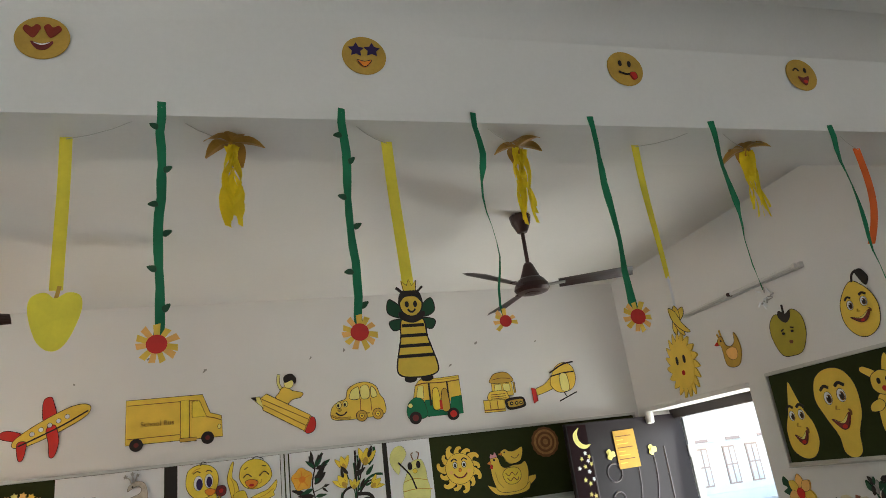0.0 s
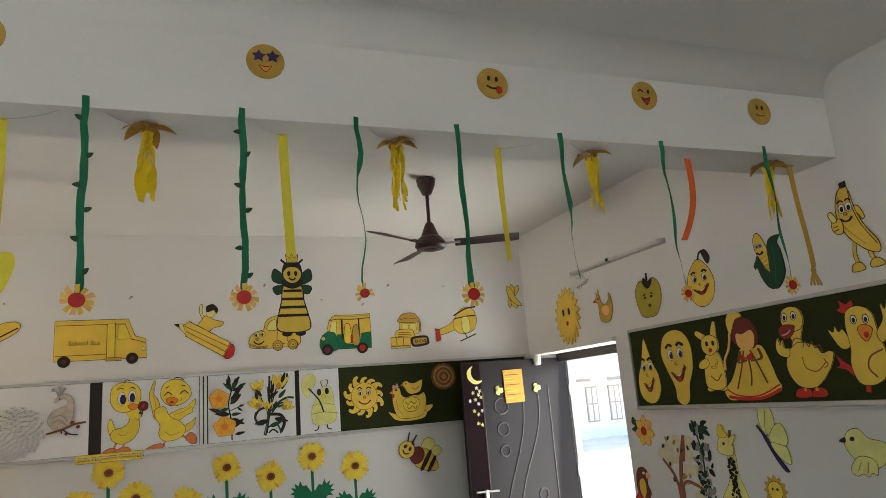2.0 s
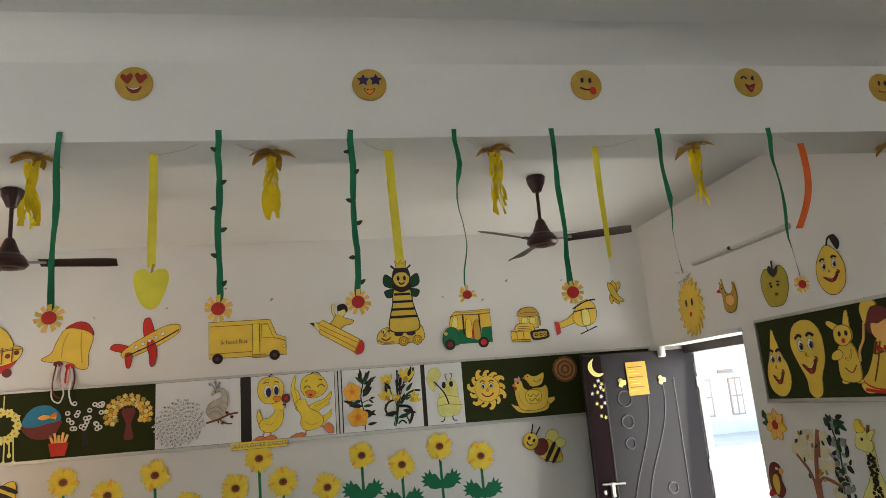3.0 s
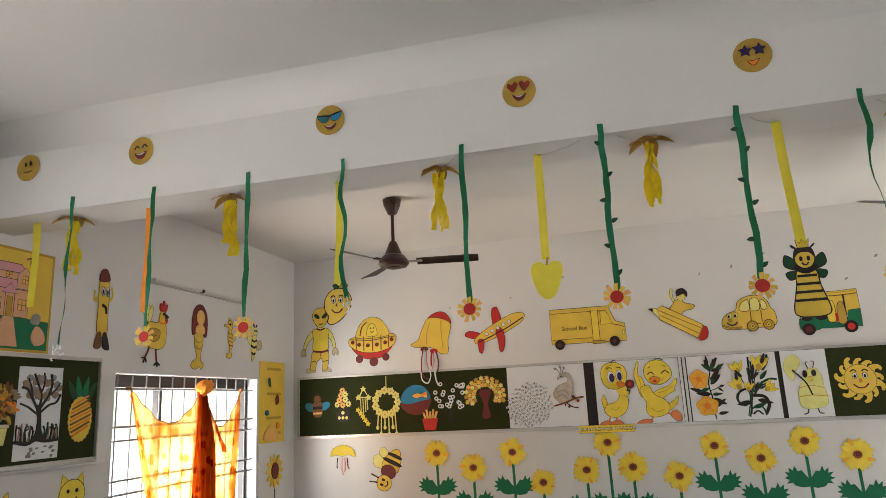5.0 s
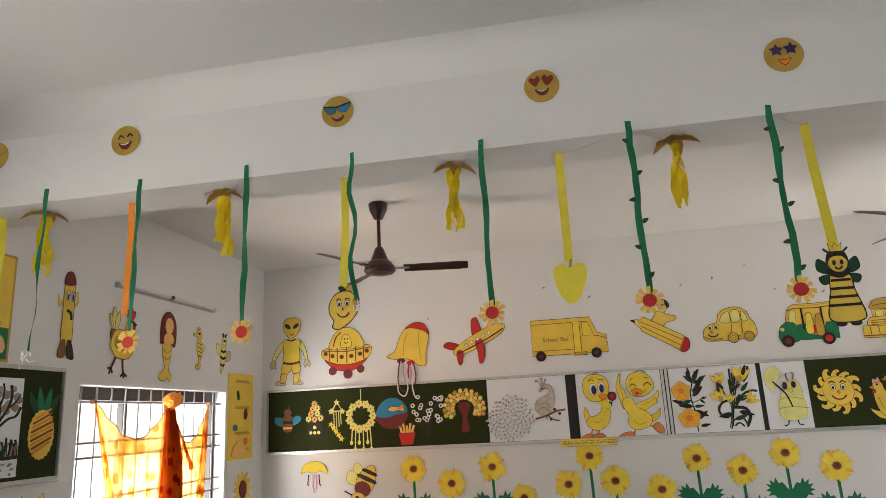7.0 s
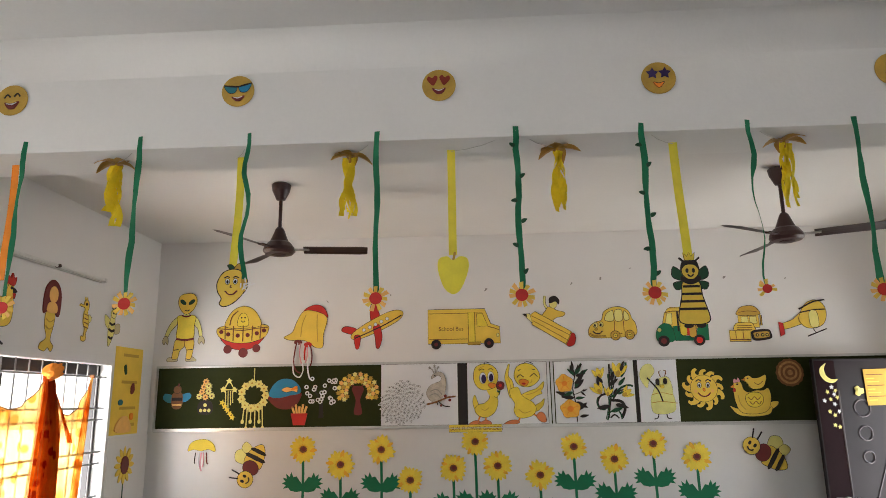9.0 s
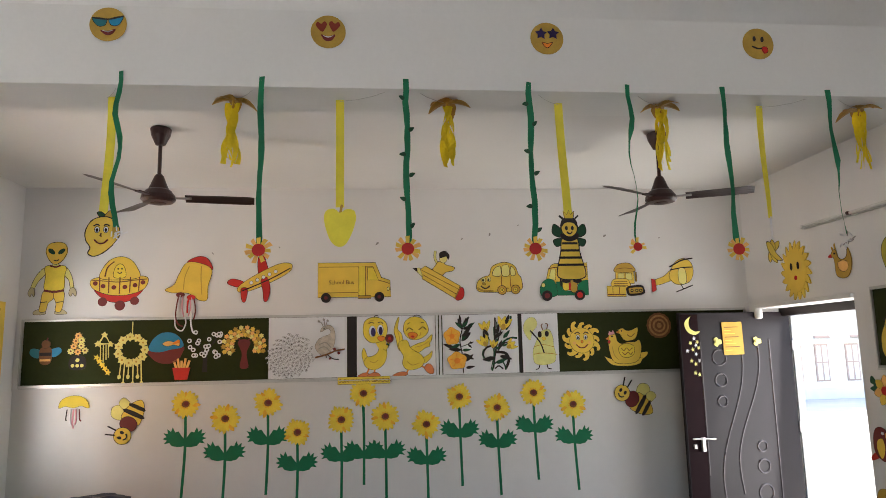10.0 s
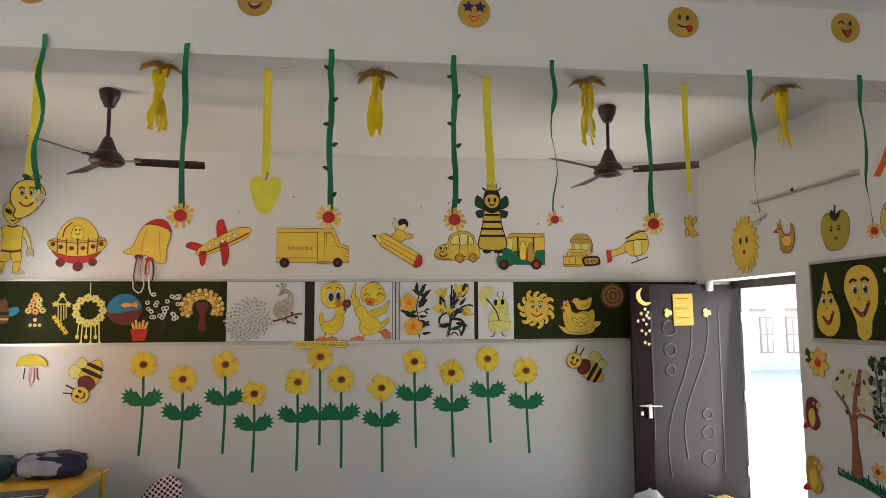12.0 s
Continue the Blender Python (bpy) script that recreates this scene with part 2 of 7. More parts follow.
# ---------------------------------------------------------------- door leaf and frame
hinge = Vector((4.44, 5.80, 0))
free = Vector((3.285, 5.665, 0))
along = (free - hinge).normalized()
LEAF = (free - hinge).length
door_m = Matrix(((-along.x, along.y, 0, free.x), (-along.y, -along.x, 0, free.y), (0, 0, 1, 0), (0, 0, 0, 1)))
# local x from the free edge to the hinge, local y towards the wall behind
door = thing("door_1", "dark mauve panelled door standing open against the wall", "door", door_m, kind="structure")
part("leaf", boxed(0, 0, 0.012, LEAF, 0.04, 2.065, 0.003), DOOR, door)
part("edge_panel", boxed(0.012, -0.003, 0.03, 0.19, -0.0005, 2.05, 0.001), mat("maroon_strip", (0.015, 0.0065, 0.008), 0.6, scale=6, vary=.15, spec=.04), door, "dark maroon upright strip")


def moulding(pts, r=0.008):
    part("moulding", tube(bmesh.new(), [(x, -0.001, z) for x, z in pts], r, 6), GROOVE, door, "raised mauve moulding, toned lighter for its highlights")


def ring(x, z, r):
    n = 20
    moulding([(x + r * math.cos(2 * math.pi * i / n), z + r * math.sin(2 * math.pi * i / n)) for i in range(n + 1)], 0.0085)


moulding([(0.20, 1.80), (0.20, 0.62)])
moulding([(0.92, 1.81), (0.92, 0.30)])
for x, z, r in ((0.385, 1.655, 0.07), (0.385, 1.45, 0.058), (0.385, 1.26, 0.047), (0.755, 0.845, 0.047), (0.755, 0.67, 0.06), (0.755, 0.44, 0.072)):
    ring(x, z, r)
for dx, z0, z1 in ((0.0, 1.80, 0.29), (0.175, 1.80, 0.44)):
    pts = []
    for i in range(25):
        f = i / 24
        pts.append((0.615 + dx - 0.255 * (0.5 - 0.5 * math.cos(math.pi * min(1, f * 1.15))) + 0.03 * math.sin(f * 6.28), z0 + (z1 - z0) * f))
    moulding(pts)
for z in (0.3, 1.0, 1.75):
    part("hinge", boxed(LEAF - 0.004, -0.012, z - 0.05, LEAF + 0.012, -0.001, z + 0.05, 0.002), STEEL, door, "steel hinge")
part("bolt", tube(bmesh.new(), [(0.045, -0.022, 0.945), (0.27, -0.022, 0.935)], 0.009, 8), STEEL, door, "steel sliding bolt")
part("hasp", boxed(0.13, -0.03, 0.83, 0.165, -0.002, 0.955, 0.004), STEEL, door, "steel hasp plate")
part("lock", boxed(0.055, -0.018, 0.855, 0.085, -0.001, 0.895, 0.004), STEEL, door)
fr = thing("door_frame", "dark brown door frame set in the doorway", "door frame", kind="structure")
part("head", boxed(XR + 0.20, DOOR_Y0, DOOR_Z - 0.075, XR + 0.30, DOOR_Y1, DOOR_Z - 0.001), FRAME_BROWN, fr)
part("jamb", boxed(XR + 0.295, DOOR_Y1 - 0.03, 0, XR + 0.36, DOOR_Y1 + 0.05, DOOR_Z - 0.076), WHITEPLASTIC, fr, "pale grey jamb")
part("jamb", boxed(XR + 0.301, DOOR_Y0 - 0.04, 0, XR + 0.36, DOOR_Y0 + 0.02, DOOR_Z - 0.076), WHITEPLASTIC, fr, "pale grey jamb")
structure("lintel_trim", boxed(XR - 0.035, DOOR_Y0 - 0.01, DOOR_Z, XR - 0.001, DOOR_Y1 + 0.02, DOOR_Z + 0.035, 0.004), WALL, "white lintel edge over the doorway", "trim")
closer = thing("door_closer", "small pale plastic fitting under the lintel", "fitting", pose(4.10, 5.735, 2.03))
part("housing", lathe(bmesh.new(), [(0.02, -0.03), (0.034, -0.02), (0.036, 0.03), (0.03, 0.069)], 14), WHITEPLASTIC, closer)

# ---------------------------------------------------------------- window, bars and curtain
# white-grey bars; their backlit darkness is put into the colour
BAR_SILHOUETTE = mat("bar_silhouette", (0.22, 0.21, 0.2), 0.5)
win = thing("window_1", "dark window frame with bars toned as silhouettes, bright daylight behind", "window", kind="structure")
for y0, z0, y1, z1 in ((WIN_Y0, WIN_Z1 - 0.085, WIN_Y1, WIN_Z1), (WIN_Y0, WIN_Z0, WIN_Y1, WIN_Z0 + 0.06), (WIN_Y0, WIN_Z0, WIN_Y0 + 0.05, WIN_Z1), (WIN_Y1 - 0.05, WIN_Z0, WIN_Y1, WIN_Z1), (4.065, WIN_Z0 + 0.06, 4.11, WIN_Z1 - 0.06)):
    part("frame", boxed(XL - 0.15, y0, z0, XL - 0.10, y1, z1, 0.003), FRAME_BROWN, win)
for i in range(12):
    y = WIN_Y0 + 0.09 + i * 0.145
    part("bar", tube(bmesh.new(), [(XL - 0.06, y, WIN_Z0), (XL - 0.06, y, WIN_Z1)], 0.006), BAR_SILHOUETTE, win, "white-grey bar toned dark as a silhouette")
for z in (2.0, 1.75, 1.66, 1.405, 1.315, 1.06, 0.97):
    part("bar", tube(bmesh.new(), [(XL - 0.045, WIN_Y0, z), (XL - 0.045, WIN_Y1, z)], 0.008), BAR_SILHOUETTE, win, "white-grey bar toned dark as a silhouette")


# ---------------------------------------------------------------- cut-outs of card and paper
def E(cx, cy, rx, ry=None, rot=0, n=22):
    ry = rx if ry is None else ry
    c, s = math.cos(radians(rot)), math.sin(radians(rot))
    out = []
    for i in range(n):
        a = 2 * math.pi * i / n
        x, y = rx * math.cos(a), ry * math.sin(a)
        out.append((cx + c * x - s * y, cy + s * x + c * y))
    return out


def P(text):
    return [tuple(float(v) for v in p.split(",")) for p in text.split()]


def smooth(pts, closed=True, k=5):
    n, out = len(pts), []
    for i in range(n if closed else n - 1):
        p = [pts[(i + j) % n] if closed else pts[min(max(i + j, 0), n - 1)] for j in (-1, 0, 1, 2)]
        for s in range(k):
            t = s / k
            out.append(tuple(0.5 * (2 * b + (c - a) * t + (2 * a - 5 * b + 4 * c - d) * t * t + (3 * b - a - 3 * c + d) * t ** 3) for a, b, c, d in zip(*p)))
    if not closed:
        out.append(pts[-1])
    return out


def B(text, k=5):
    return smooth(P(text), True, k)


def R(x0, y0, x1, y1):
    return [(x0, y0), (x1, y0), (x1, y1), (x0, y1)]


def S(cx, cy, r1, r2, n, rot=90):
    return [(cx + (r1 if i % 2 == 0 else r2) * math.cos(radians(rot + 180 * i / n)), cy + (r1 if i % 2 == 0 else r2) * math.sin(radians(rot + 180 * i / n))) for i in range(2 * n)]


def L(text, w, curve=True):
    """A stroke of width w along points."""
    pts = smooth(P(text), False, 5) if curve else P(text)
    left, right = [], []
    for i, p in enumerate(pts):
        a, b = pts[max(i - 1, 0)], pts[min(i + 1, len(pts) - 1)]
        d = Vector((b[0] - a[0], b[1] - a[1])).normalized()
        left.append((p[0] - d.y * w / 2, p[1] + d.x * w / 2))
        right.append((p[0] + d.y * w / 2, p[1] - d.x * w / 2))
    return left + right[::-1]


def turned(pts, rot=0, dx=0, dy=0, k=1, flip=False):
    c, s = math.cos(radians(rot)), math.sin(radians(rot))
    out = [((-x if flip else x) * k, y * k) for x, y in pts]
    return [(c * x - s * y + dx, s * x + c * y + dy) for x, y in out]


def slab(bm, pts, w0, w1, mi=0):
    if sum(a[0] * b[1] - b[0] * a[1] for a, b in zip(pts, pts[1:] + pts[:1])) < 0:
        pts = pts[::-1]
    top = [bm.verts.new((x, y, w1)) for x, y in pts]
    low = [bm.verts.new((x, y, w0)) for x, y in pts]
    faces = [bm.faces.new(top)]
    for i in range(len(pts)):
        j = (i + 1) % len(pts)
        faces.append(bm.faces.new((low[i], low[j], top[j], top[i])))
    for f in faces:
        f.material_index = mi


def outline(bm, pts, w, half, mi=1):
    n = len(pts)
    inner, outer = [], []
    for i, p in enumerate(pts):
        a, b = pts[i - 1], pts[(i + 1) % n]
        d = Vector((b[0] - a[0], b[1] - a[1]))
        d = d.normalized() if d.length > 1e-9 else Vector((1, 0))
        wob = half * (0.8 + 0.4 * random.random())
        inner.append(bm.verts.new((p[0] - d.y * wob, p[1] + d.x * wob, w)))
        outer.append(bm.verts.new((p[0] + d.y * wob, p[1] - d.x * wob, w)))
    for i in range(n):
        j = (i + 1) % n
        bm.faces.new((inner[i], inner[j], outer[j], outer[i])).material_index = mi


CARD = 0.0018


def flat_mesh(bm, name, materials):
    me = bpy.data.meshes.new(name)
    bm.to_mesh(me)
    bm.free()
    for m in materials:
        me.materials.append(m)
    return me


def fig(name, label, category, m, s, layers, group="", rot=0.0, single=False, line=0.0021, thick=CARD):
    """A flat cut-out built of card layers. A layer: (part name, outline, material, inked edge or not)."""
    m = m @ pose(0, 0, 0, 0, 0, rot)
    step = min(thick, 0.012 / len(layers))
    if single:
        bm, mats = bmesh.new(), [INK]
        for i, (pn, pts, ma, *ink) in enumerate(layers):
            pts = [(x * s, y * s) for x, y in pts]
            if ma not in mats:
                mats.append(ma)
            slab(bm, pts, 0, thick + step * i, mats.index(ma))
            if ink:
                outline(bm, pts, thick + step * (i + .4), line * ink[0], 0)
        ob = new(name, flat_mesh(bm, name, mats))
        ob.matrix_world = m
        return tagged(ob, label, category, group)
    ob = thing(name, label, category, m, group)
    for i, (pn, pts, ma, *ink) in enumerate(layers):
        pts = [(x * s, y * s) for x, y in pts]
        bm = bmesh.new()
        slab(bm, pts, 0.0, thick + step * i)
        if ink:
            outline(bm, pts, thick + step * (i + .4), line * ink[0])
        o = new(pn, flat_mesh(bm, pn, [ma, INK]))
        o.parent = ob
    return ob


def lettering(text, parent, x, y, w, size, material, name="lettering"):
    cu = bpy.data.curves.new(name, "FONT")
    cu.body, cu.size, cu.extrude = text, size, 0.0006
    cu.materials.append(material)
    o = new(name, cu)
    o.parent = parent
    o.matrix_basis = pose(x, y, w)
    return o


def eyes(x1, x2, y, r, w=1.0, look_dx=0.0):
    out = []
    for x in (x1, x2):
        out += [("eye", E(x, y, r * 0.75, r, n=14), WHITE, w), ("pupil", E(x + look_dx, y - r * 0.15, r * 0.4, r * 0.6, n=12), INK)]
    return out


def smile(x, y, w, h=0.3, t=0.05, ma=None):
    return ("mouth", L(f"{x - w},{y} {x - w / 2},{y - h * w} {x},{y - 1.25 * h * w} {x + w / 2},{y - h * w} {x + w},{y}", t), ma or INK)


WASHYEL = mat("dull_cream_card", (0.55, 0.47, 0.27), 0.7, scale=9, vary=.1)
# ---- the row of vehicles and figures above the long board
fig("alien_cutout", "yellow card alien figure pasted on the wall", "wall decoration", on_front(-2.305, 2.485), 0.325, [
    ("foot", B("-.5,-.98 -.48,-.88 -.3,-.84 -.2,-.9 -.22,-.98"), WASHYEL, .7), ("foot", B(".06,-.98 .06,-.88 .2,-.84 .34,-.92 .34,-.98"), WASHYEL, .7),
    ("leg", B("-.28,-.36 0,-.4 -.02,-.56 -.14,-.68 -.2,-.9 -.36,-.9 -.34,-.66"), YEL, 1), ("leg", B("0,-.4 .24,-.36 .26,-.6 .2,-.9 .06,-.9 .06,-.68 0,-.54"), YEL, 1),
    ("arm", B("-.26,.3 -.4,.2 -.54,-.02 -.62,-.28 -.54,-.3 -.42,-.08 -.27,.1"), PALEYEL, 1), ("arm", B(".26,.3 .38,.18 .47,-.06 .5,-.3 .42,-.3 .36,-.06 .25,.08"), PALEYEL, 1),
    ("palm", B("-.62,-.26 -.68,-.4 -.62,-.5 -.58,-.42 -.52,-.5 -.5,-.4 -.53,-.27"), WASHYEL, .8), ("palm", B(".42,-.28 .38,-.42 .44,-.5 .48,-.42 .56,-.5 .58,-.38 .51,-.27"), WASHYEL, .8),
    ("torso", B("-.28,.3 -.14,.36 .12,.36 .28,.3 .25,.05 .24,-.3 0,-.34 -.26,-.3 -.25,.05"), YEL2, 1), ("collar", L("-.14,.35 0,.31 .13,.35", .04), MAROON),
    ("belt", L("-.27,-.33 0,-.37 .25,-.33", .06), MAROON), ("knee_line", L("-.32,-.66 -.18,-.64", .02), INK), ("knee_line", L(".08,-.66 .24,-.64", .02), INK),
    ("neck", R(-.08, .34, .08, .46), PALEYEL, .7), ("head", B("0,.38 -.17,.5 -.27,.74 -.2,.94 .02,1 .22,.95 .29,.74 .18,.5"), YEL, 1),
    ("eye", E(-.12, .74, .105, .055, -38), DKGREEN, .6), ("eye", E(.14, .74, .105, .055, 38), DKGREEN, .6), ("mouth", L("-.05,.5 .02,.48 .08,.51", .025), INK)])
fig("flying_saucer_cutout", "yellow card flying saucer with red base on the wall", "wall decoration", on_front(-1.755, 2.44), 0.25, [
    ("base", B("-.85,-.25 -.5,-.6 0,-.72 .5,-.6 .85,-.22 .4,-.35 -.4,-.35"), RED, 1),
    ("wheel", E(-.55, -.68, .16), MAROON), ("wheel", E(.05, -.82, .18), MAROON), ("wheel", E(.55, -.66, .15), MAROON),
    ("hull", B("-1,-.02 -.92,.14 -.55,.22 0,.18 .55,.24 .93,.2 1,.04 .85,-.24 .4,-.42 0,-.46 -.4,-.42 -.85,-.24"), YEL, 1),
    ("dome", B("-.66,.16 -.6,.5 -.35,.82 0,.94 .35,.84 .6,.54 .68,.18 0,.1"), YEL, 1),
    ("passenger", B("-.2,.2 -.16,.55 0,.68 .16,.55 .2,.2"), YEL2, 1), ("eye", E(-.06, .5, .03), INK), ("eye", E(.07, .5, .03), INK), smile(0, .38, .07, .5, .03)]
    + [("porthole", E(x, y, .08, n=12), MAROON) for x, y in ((-.82, -.02), (-.55, -.12), (-.18, -.17), (.2, -.16), (.55, -.1), (.82, 0))]
    + [("seam", L(f"{x},{.2 - .02 * abs(x):.2f} {x * .97:.2f},{-.4 + .2 * x * x:.2f}", .03), BROWN) for x in (-.68, -.36, .02, .38, .7)] + [("rim_line", L("-.95,.1 -.5,.06 0,.02 .5,.08 .96,.12", .03), BROWN), ("canopy_line", L("-.5,.22 -.42,.55 -.2,.76", .03), BROWN)])
jelly = fig("jellyfish_cutout", "yellow paper jellyfish with red cap and tassels", "wall decoration", on_front(-1.15, 2.44, 0.004), 0.235, [
    ("cap", B("-.1,.75 .25,.97 .6,.95 .82,.7 .84,.45 .3,.6"), RED, 1),
    ("body", B("-.1,.74 -.38,.3 -.55,-.1 -.88,-.3 -.6,-.42 -.2,-.42 .1,-.5 .4,-.72 .7,-.7 .72,-.2 .85,.45 .4,.72"), YEL, 1), ("fold", L("0,.6 -.15,.2 -.2,-.3", .03), OCHRE), ("fold", L(".45,.6 .45,.1 .5,-.5", .03), OCHRE),
    ("mouth", E(-.3, -.5, .16, .1), MAROON), ("mouth", E(.1, -.6, .16, .1), RED)])
# its tassels hang forward over the board's rail
for ma, r, pts in ((MAROON, .006, ((-.35, -.5, .02), (-.42, -.9, .04), (-.4, -1.35, .19), (-.3, -1.62, .2), (-.12, -1.72, .2))), (WHITE, .006, ((-.3, -.52, .02), (-.36, -1, .06), (-.42, -1.4, .19), (-.38, -1.75, .2), (-.15, -1.88, .2), (-.02, -1.6, .2), (-.06, -1.35, .2))),
                   (RED, .008, ((.02, -.6, .02), (-.02, -.9, .04), (.02, -1.2, .17))), (PINK, .006, ((-.2, -.55, .02), (-.22, -.95, .05), (-.1, -1.35, .19))), (MAROON, .006, ((.2, -.62, .02), (.28, -1, .05), (.3, -1.3, .18), (.26, -1.45, .19))),
                   (WHITE, .007, ((.12, -.62, .02), (.2, -1, .06), (.16, -1.5, .2), (.24, -1.9, .2), (.34, -2.0, .2))), (PINK, .006, ((.06, -.62, .02), (.1, -1, .05), (.06, -1.32, .18)))):
    part("tassel", tube(bmesh.new(), [(x * .235, y * .235, w * .235) for x, y, w in smooth(pts, False, 4)], r, 6), ma, jelly)
fig("aeroplane_cutout", "yellow card aeroplane with red wings on the wall", "wall decoration", on_front(-0.5, 2.46), 0.3, [
    ("wing", B("-.05,.15 .1,.62 .28,.66 .3,.5 .22,.1"), RED, 1),
    ("tail_fin", B("-.72,.02 -1,.24 -.94,.34 -.78,.32 -.55,.12"), RED, 1),
    ("fuselage", B("-.8,-.1 -.72,.06 -.2,.18 .5,.24 .85,.18 .98,.04 .8,-.12 .2,-.2 -.5,-.2"), YEL, 1),
    ("tail_plane", B("-.7,-.05 -.8,-.4 -.7,-.44 -.52,-.12"), RED, 1),
    ("wing", B("-.05,-.02 .15,-.02 .1,-.4 -.1,-.68 -.2,-.64 -.12,-.35"), RED, 1)]
    + [("window", E(x, .03 + .05 * x, .055, n=10), WHITE, .6) for x in (-.35, -.15, .05, .25, .45)] + [("stripe", L("-.7,-.12 .2,-.1 .9,-.02", .03), INK)], rot=22)
van = fig("school_bus_cutout", "yellow card school bus pasted on the wall", "wall decoration", on_front(0.337, 2.42), 0.335, [
    ("body", P("-1,-.42 -1,.54 .58,.54 .74,.12 .98,.04 1,-.42"), YEL, 1),
    ("roof_band", R(-.97, .415, .52, .43), BROWN), ("skirt_line", R(-.97, -.3, .1, -.285), BROWN), ("hood_line", L(".66,.04 .82,0 .97,-.06", .018), BROWN), ("lamp", E(.93, -.2, .035, .05), PALEYEL, .7), ("door", R(.12, -.42, .3, .44), YEL2, 1), ("window", P(".36,.05 .36,.4 .52,.4 .66,.05"), YEL2, 1),
    ("bumper", R(.1, -.46, .45, -.38), OCHRE, 1), ("wheel", E(-.78, -.43, .135), INK), ("hub", E(-.78, -.43, .05), MAROON),
    ("wheel", E(.68, -.42, .135), INK), ("hub", E(.68, -.42, .05), MAROON)])
lettering("School Bus", van, -0.235, -0.02, CARD * 5, 0.052, BROWN)
fig("pencil_cutout", "yellow card pencil with red eraser and plain rider shape", "wall decoration", on_front(1.12, 2.46), 0.245, [
    ("rider_arm", L("-.02,.5 -.12,.72 -.1,1.0", .09), PALEYEL, .8), ("rider", B("-.3,.2 -.42,.02 .0,-.06 .28,.16 .55,.22 .62,.36 .3,.46 .2,.56 .0,.58 -.12,.42"), YEL, 1), ("rider_head", E(.2, .7, .15, .17), PALEYEL, .7), ("hair", B(".08,.72 .06,.92 .28,1.0 .44,.84 .4,.66 .3,.78"), INK),
    ("eraser", B(".62,-.55 .9,-.42 .98,-.62 .9,-.86 .66,-.9"), RED, 1), ("shaft", P("-.7,.28 -.5,.42 .82,-.36 .62,-.84 -.62,-.08"), YEL, 1),
    ("tip", P("-.98,.34 -.7,.34 -.6,-.02"), PALEYEL, 1), ("lead", P("-.98,.34 -.82,.34 -.8,.2"), INK), ("stripe", L("-.64,.26 .78,-.5", .018), BROWN), ("stripe", L("-.6,.08 .68,-.68", .018), BROWN), ("ferrule", L(".6,-.86 .84,-.38", .035), OCHRE, .5)], rot=0)
fig("car_cutout", "small yellow card car with a face on the wall", "wall decoration", on_front(1.70, 2.425), 0.215, [
    ("body", B("-1,-.45 -.98,-.1 -.74,.12 -.45,.22 -.34,.55 0,.74 .4,.76 .72,.58 .85,.25 .98,.05 1,-.4 .6,-.52 -.6,-.55"), YEL, 1),
    ("window", B("-.3,.2 -.22,.48 -.02,.6 .06,.58 .06,.18"), PALEYEL, 1), ("window", B(".14,.18 .14,.6 .42,.62 .44,.2"), PALEYEL, 1), ("window", B(".52,.2 .52,.58 .68,.46 .72,.22"), PALEYEL, 1),
    ("door_line", L(".1,.16 .08,-.3 .16,-.4", .025), BROWN), ("door_line", L(".48,.16 .48,-.3", .025), BROWN), ("sill", L("-.1,-.36 .4,-.38", .03), BROWN), ("bumper", L("-1,-.36 -.7,-.48 -.3,-.48", .06), OCHRE, .6),
    ("wheel", E(.1, -.46, .2), OCHRE, 1.2), ("hub", E(.1, -.46, .09), YEL2, .8), ("axle", E(.1, -.46, .035), INK), ("wheel", E(.7, -.44, .2), OCHRE, 1.2), ("hub", E(.7, -.44, .09), YEL2, .8), ("axle", E(.7, -.44, .035), INK),
    ("eye", E(-.72, 0, .1, .12), PALEYEL, .8), ("pupil", E(-.74, -.02, .04, .06), INK), ("eye", E(-.48, .02, .09, .11), PALEYEL, .8), ("pupil", E(-.5, 0, .04, .06), INK), ("nose", E(-.7, -.18, .07, .05), OCHRE, .6), smile(-.64, -.26, .2, .45, .045)])
fig("auto_rickshaw_cutout", "yellow and green card auto rickshaw on the wall", "wall decoration", on_front(2.325, 2.40), 0.238, [
    ("canopy", P("-.72,.1 -.62,.5 -.5,.66 -.38,.73 .3,.72 .98,.76 1,-.1 -.3,-.12"), YEL, 1), ("roof_edge", L("-.62,.52 -.3,.58 .3,.56 .98,.6", .035), BROWN), ("roof_line", L("-.5,.68 .2,.66 .96,.7", .02), OCHRE),
    ("rear_panel", P(".62,.02 1,.06 .99,-.56 .5,-.56 .52,-.36"), GREEN, .6), ("side", P("-.34,.0 -.28,-.56 .52,-.56 .52,-.38 .05,-.38 .02,.0"), GREEN, .5),
    ("nose", B("-1,-.42 -.93,-.08 -.66,.12 -.42,.04 -.32,-.2 -.32,-.56 -.84,-.62"), GREEN, .6), ("windscreen", P("-.62,.12 -.52,.5 -.34,.5 -.36,.06"), PALEYEL, .8), ("post", R(-.16, -.2, -.1, .56), INK), ("post", R(.5, -.1, .55, .58), INK),
    ("front_seat", B("-.06,-.3 -.04,.25 .06,.4 .18,.3 .2,-.3"), YEL2, 1), ("rear_seat", B(".26,-.38 .28,.2 .42,.35 .5,.2 .52,-.38"), OCHRE, 1), ("red_panel", R(.18, -.36, .27, -.05), RED), ("headlamp", E(-.86, -.14, .08), PALEYEL, .7),
    ("wheel", E(-.72, -.56, .21), INK), ("hub", E(-.72, -.56, .11), MAROON), ("wheel", E(.62, -.55, .21), INK), ("hub", E(.62, -.55, .12), RED)])
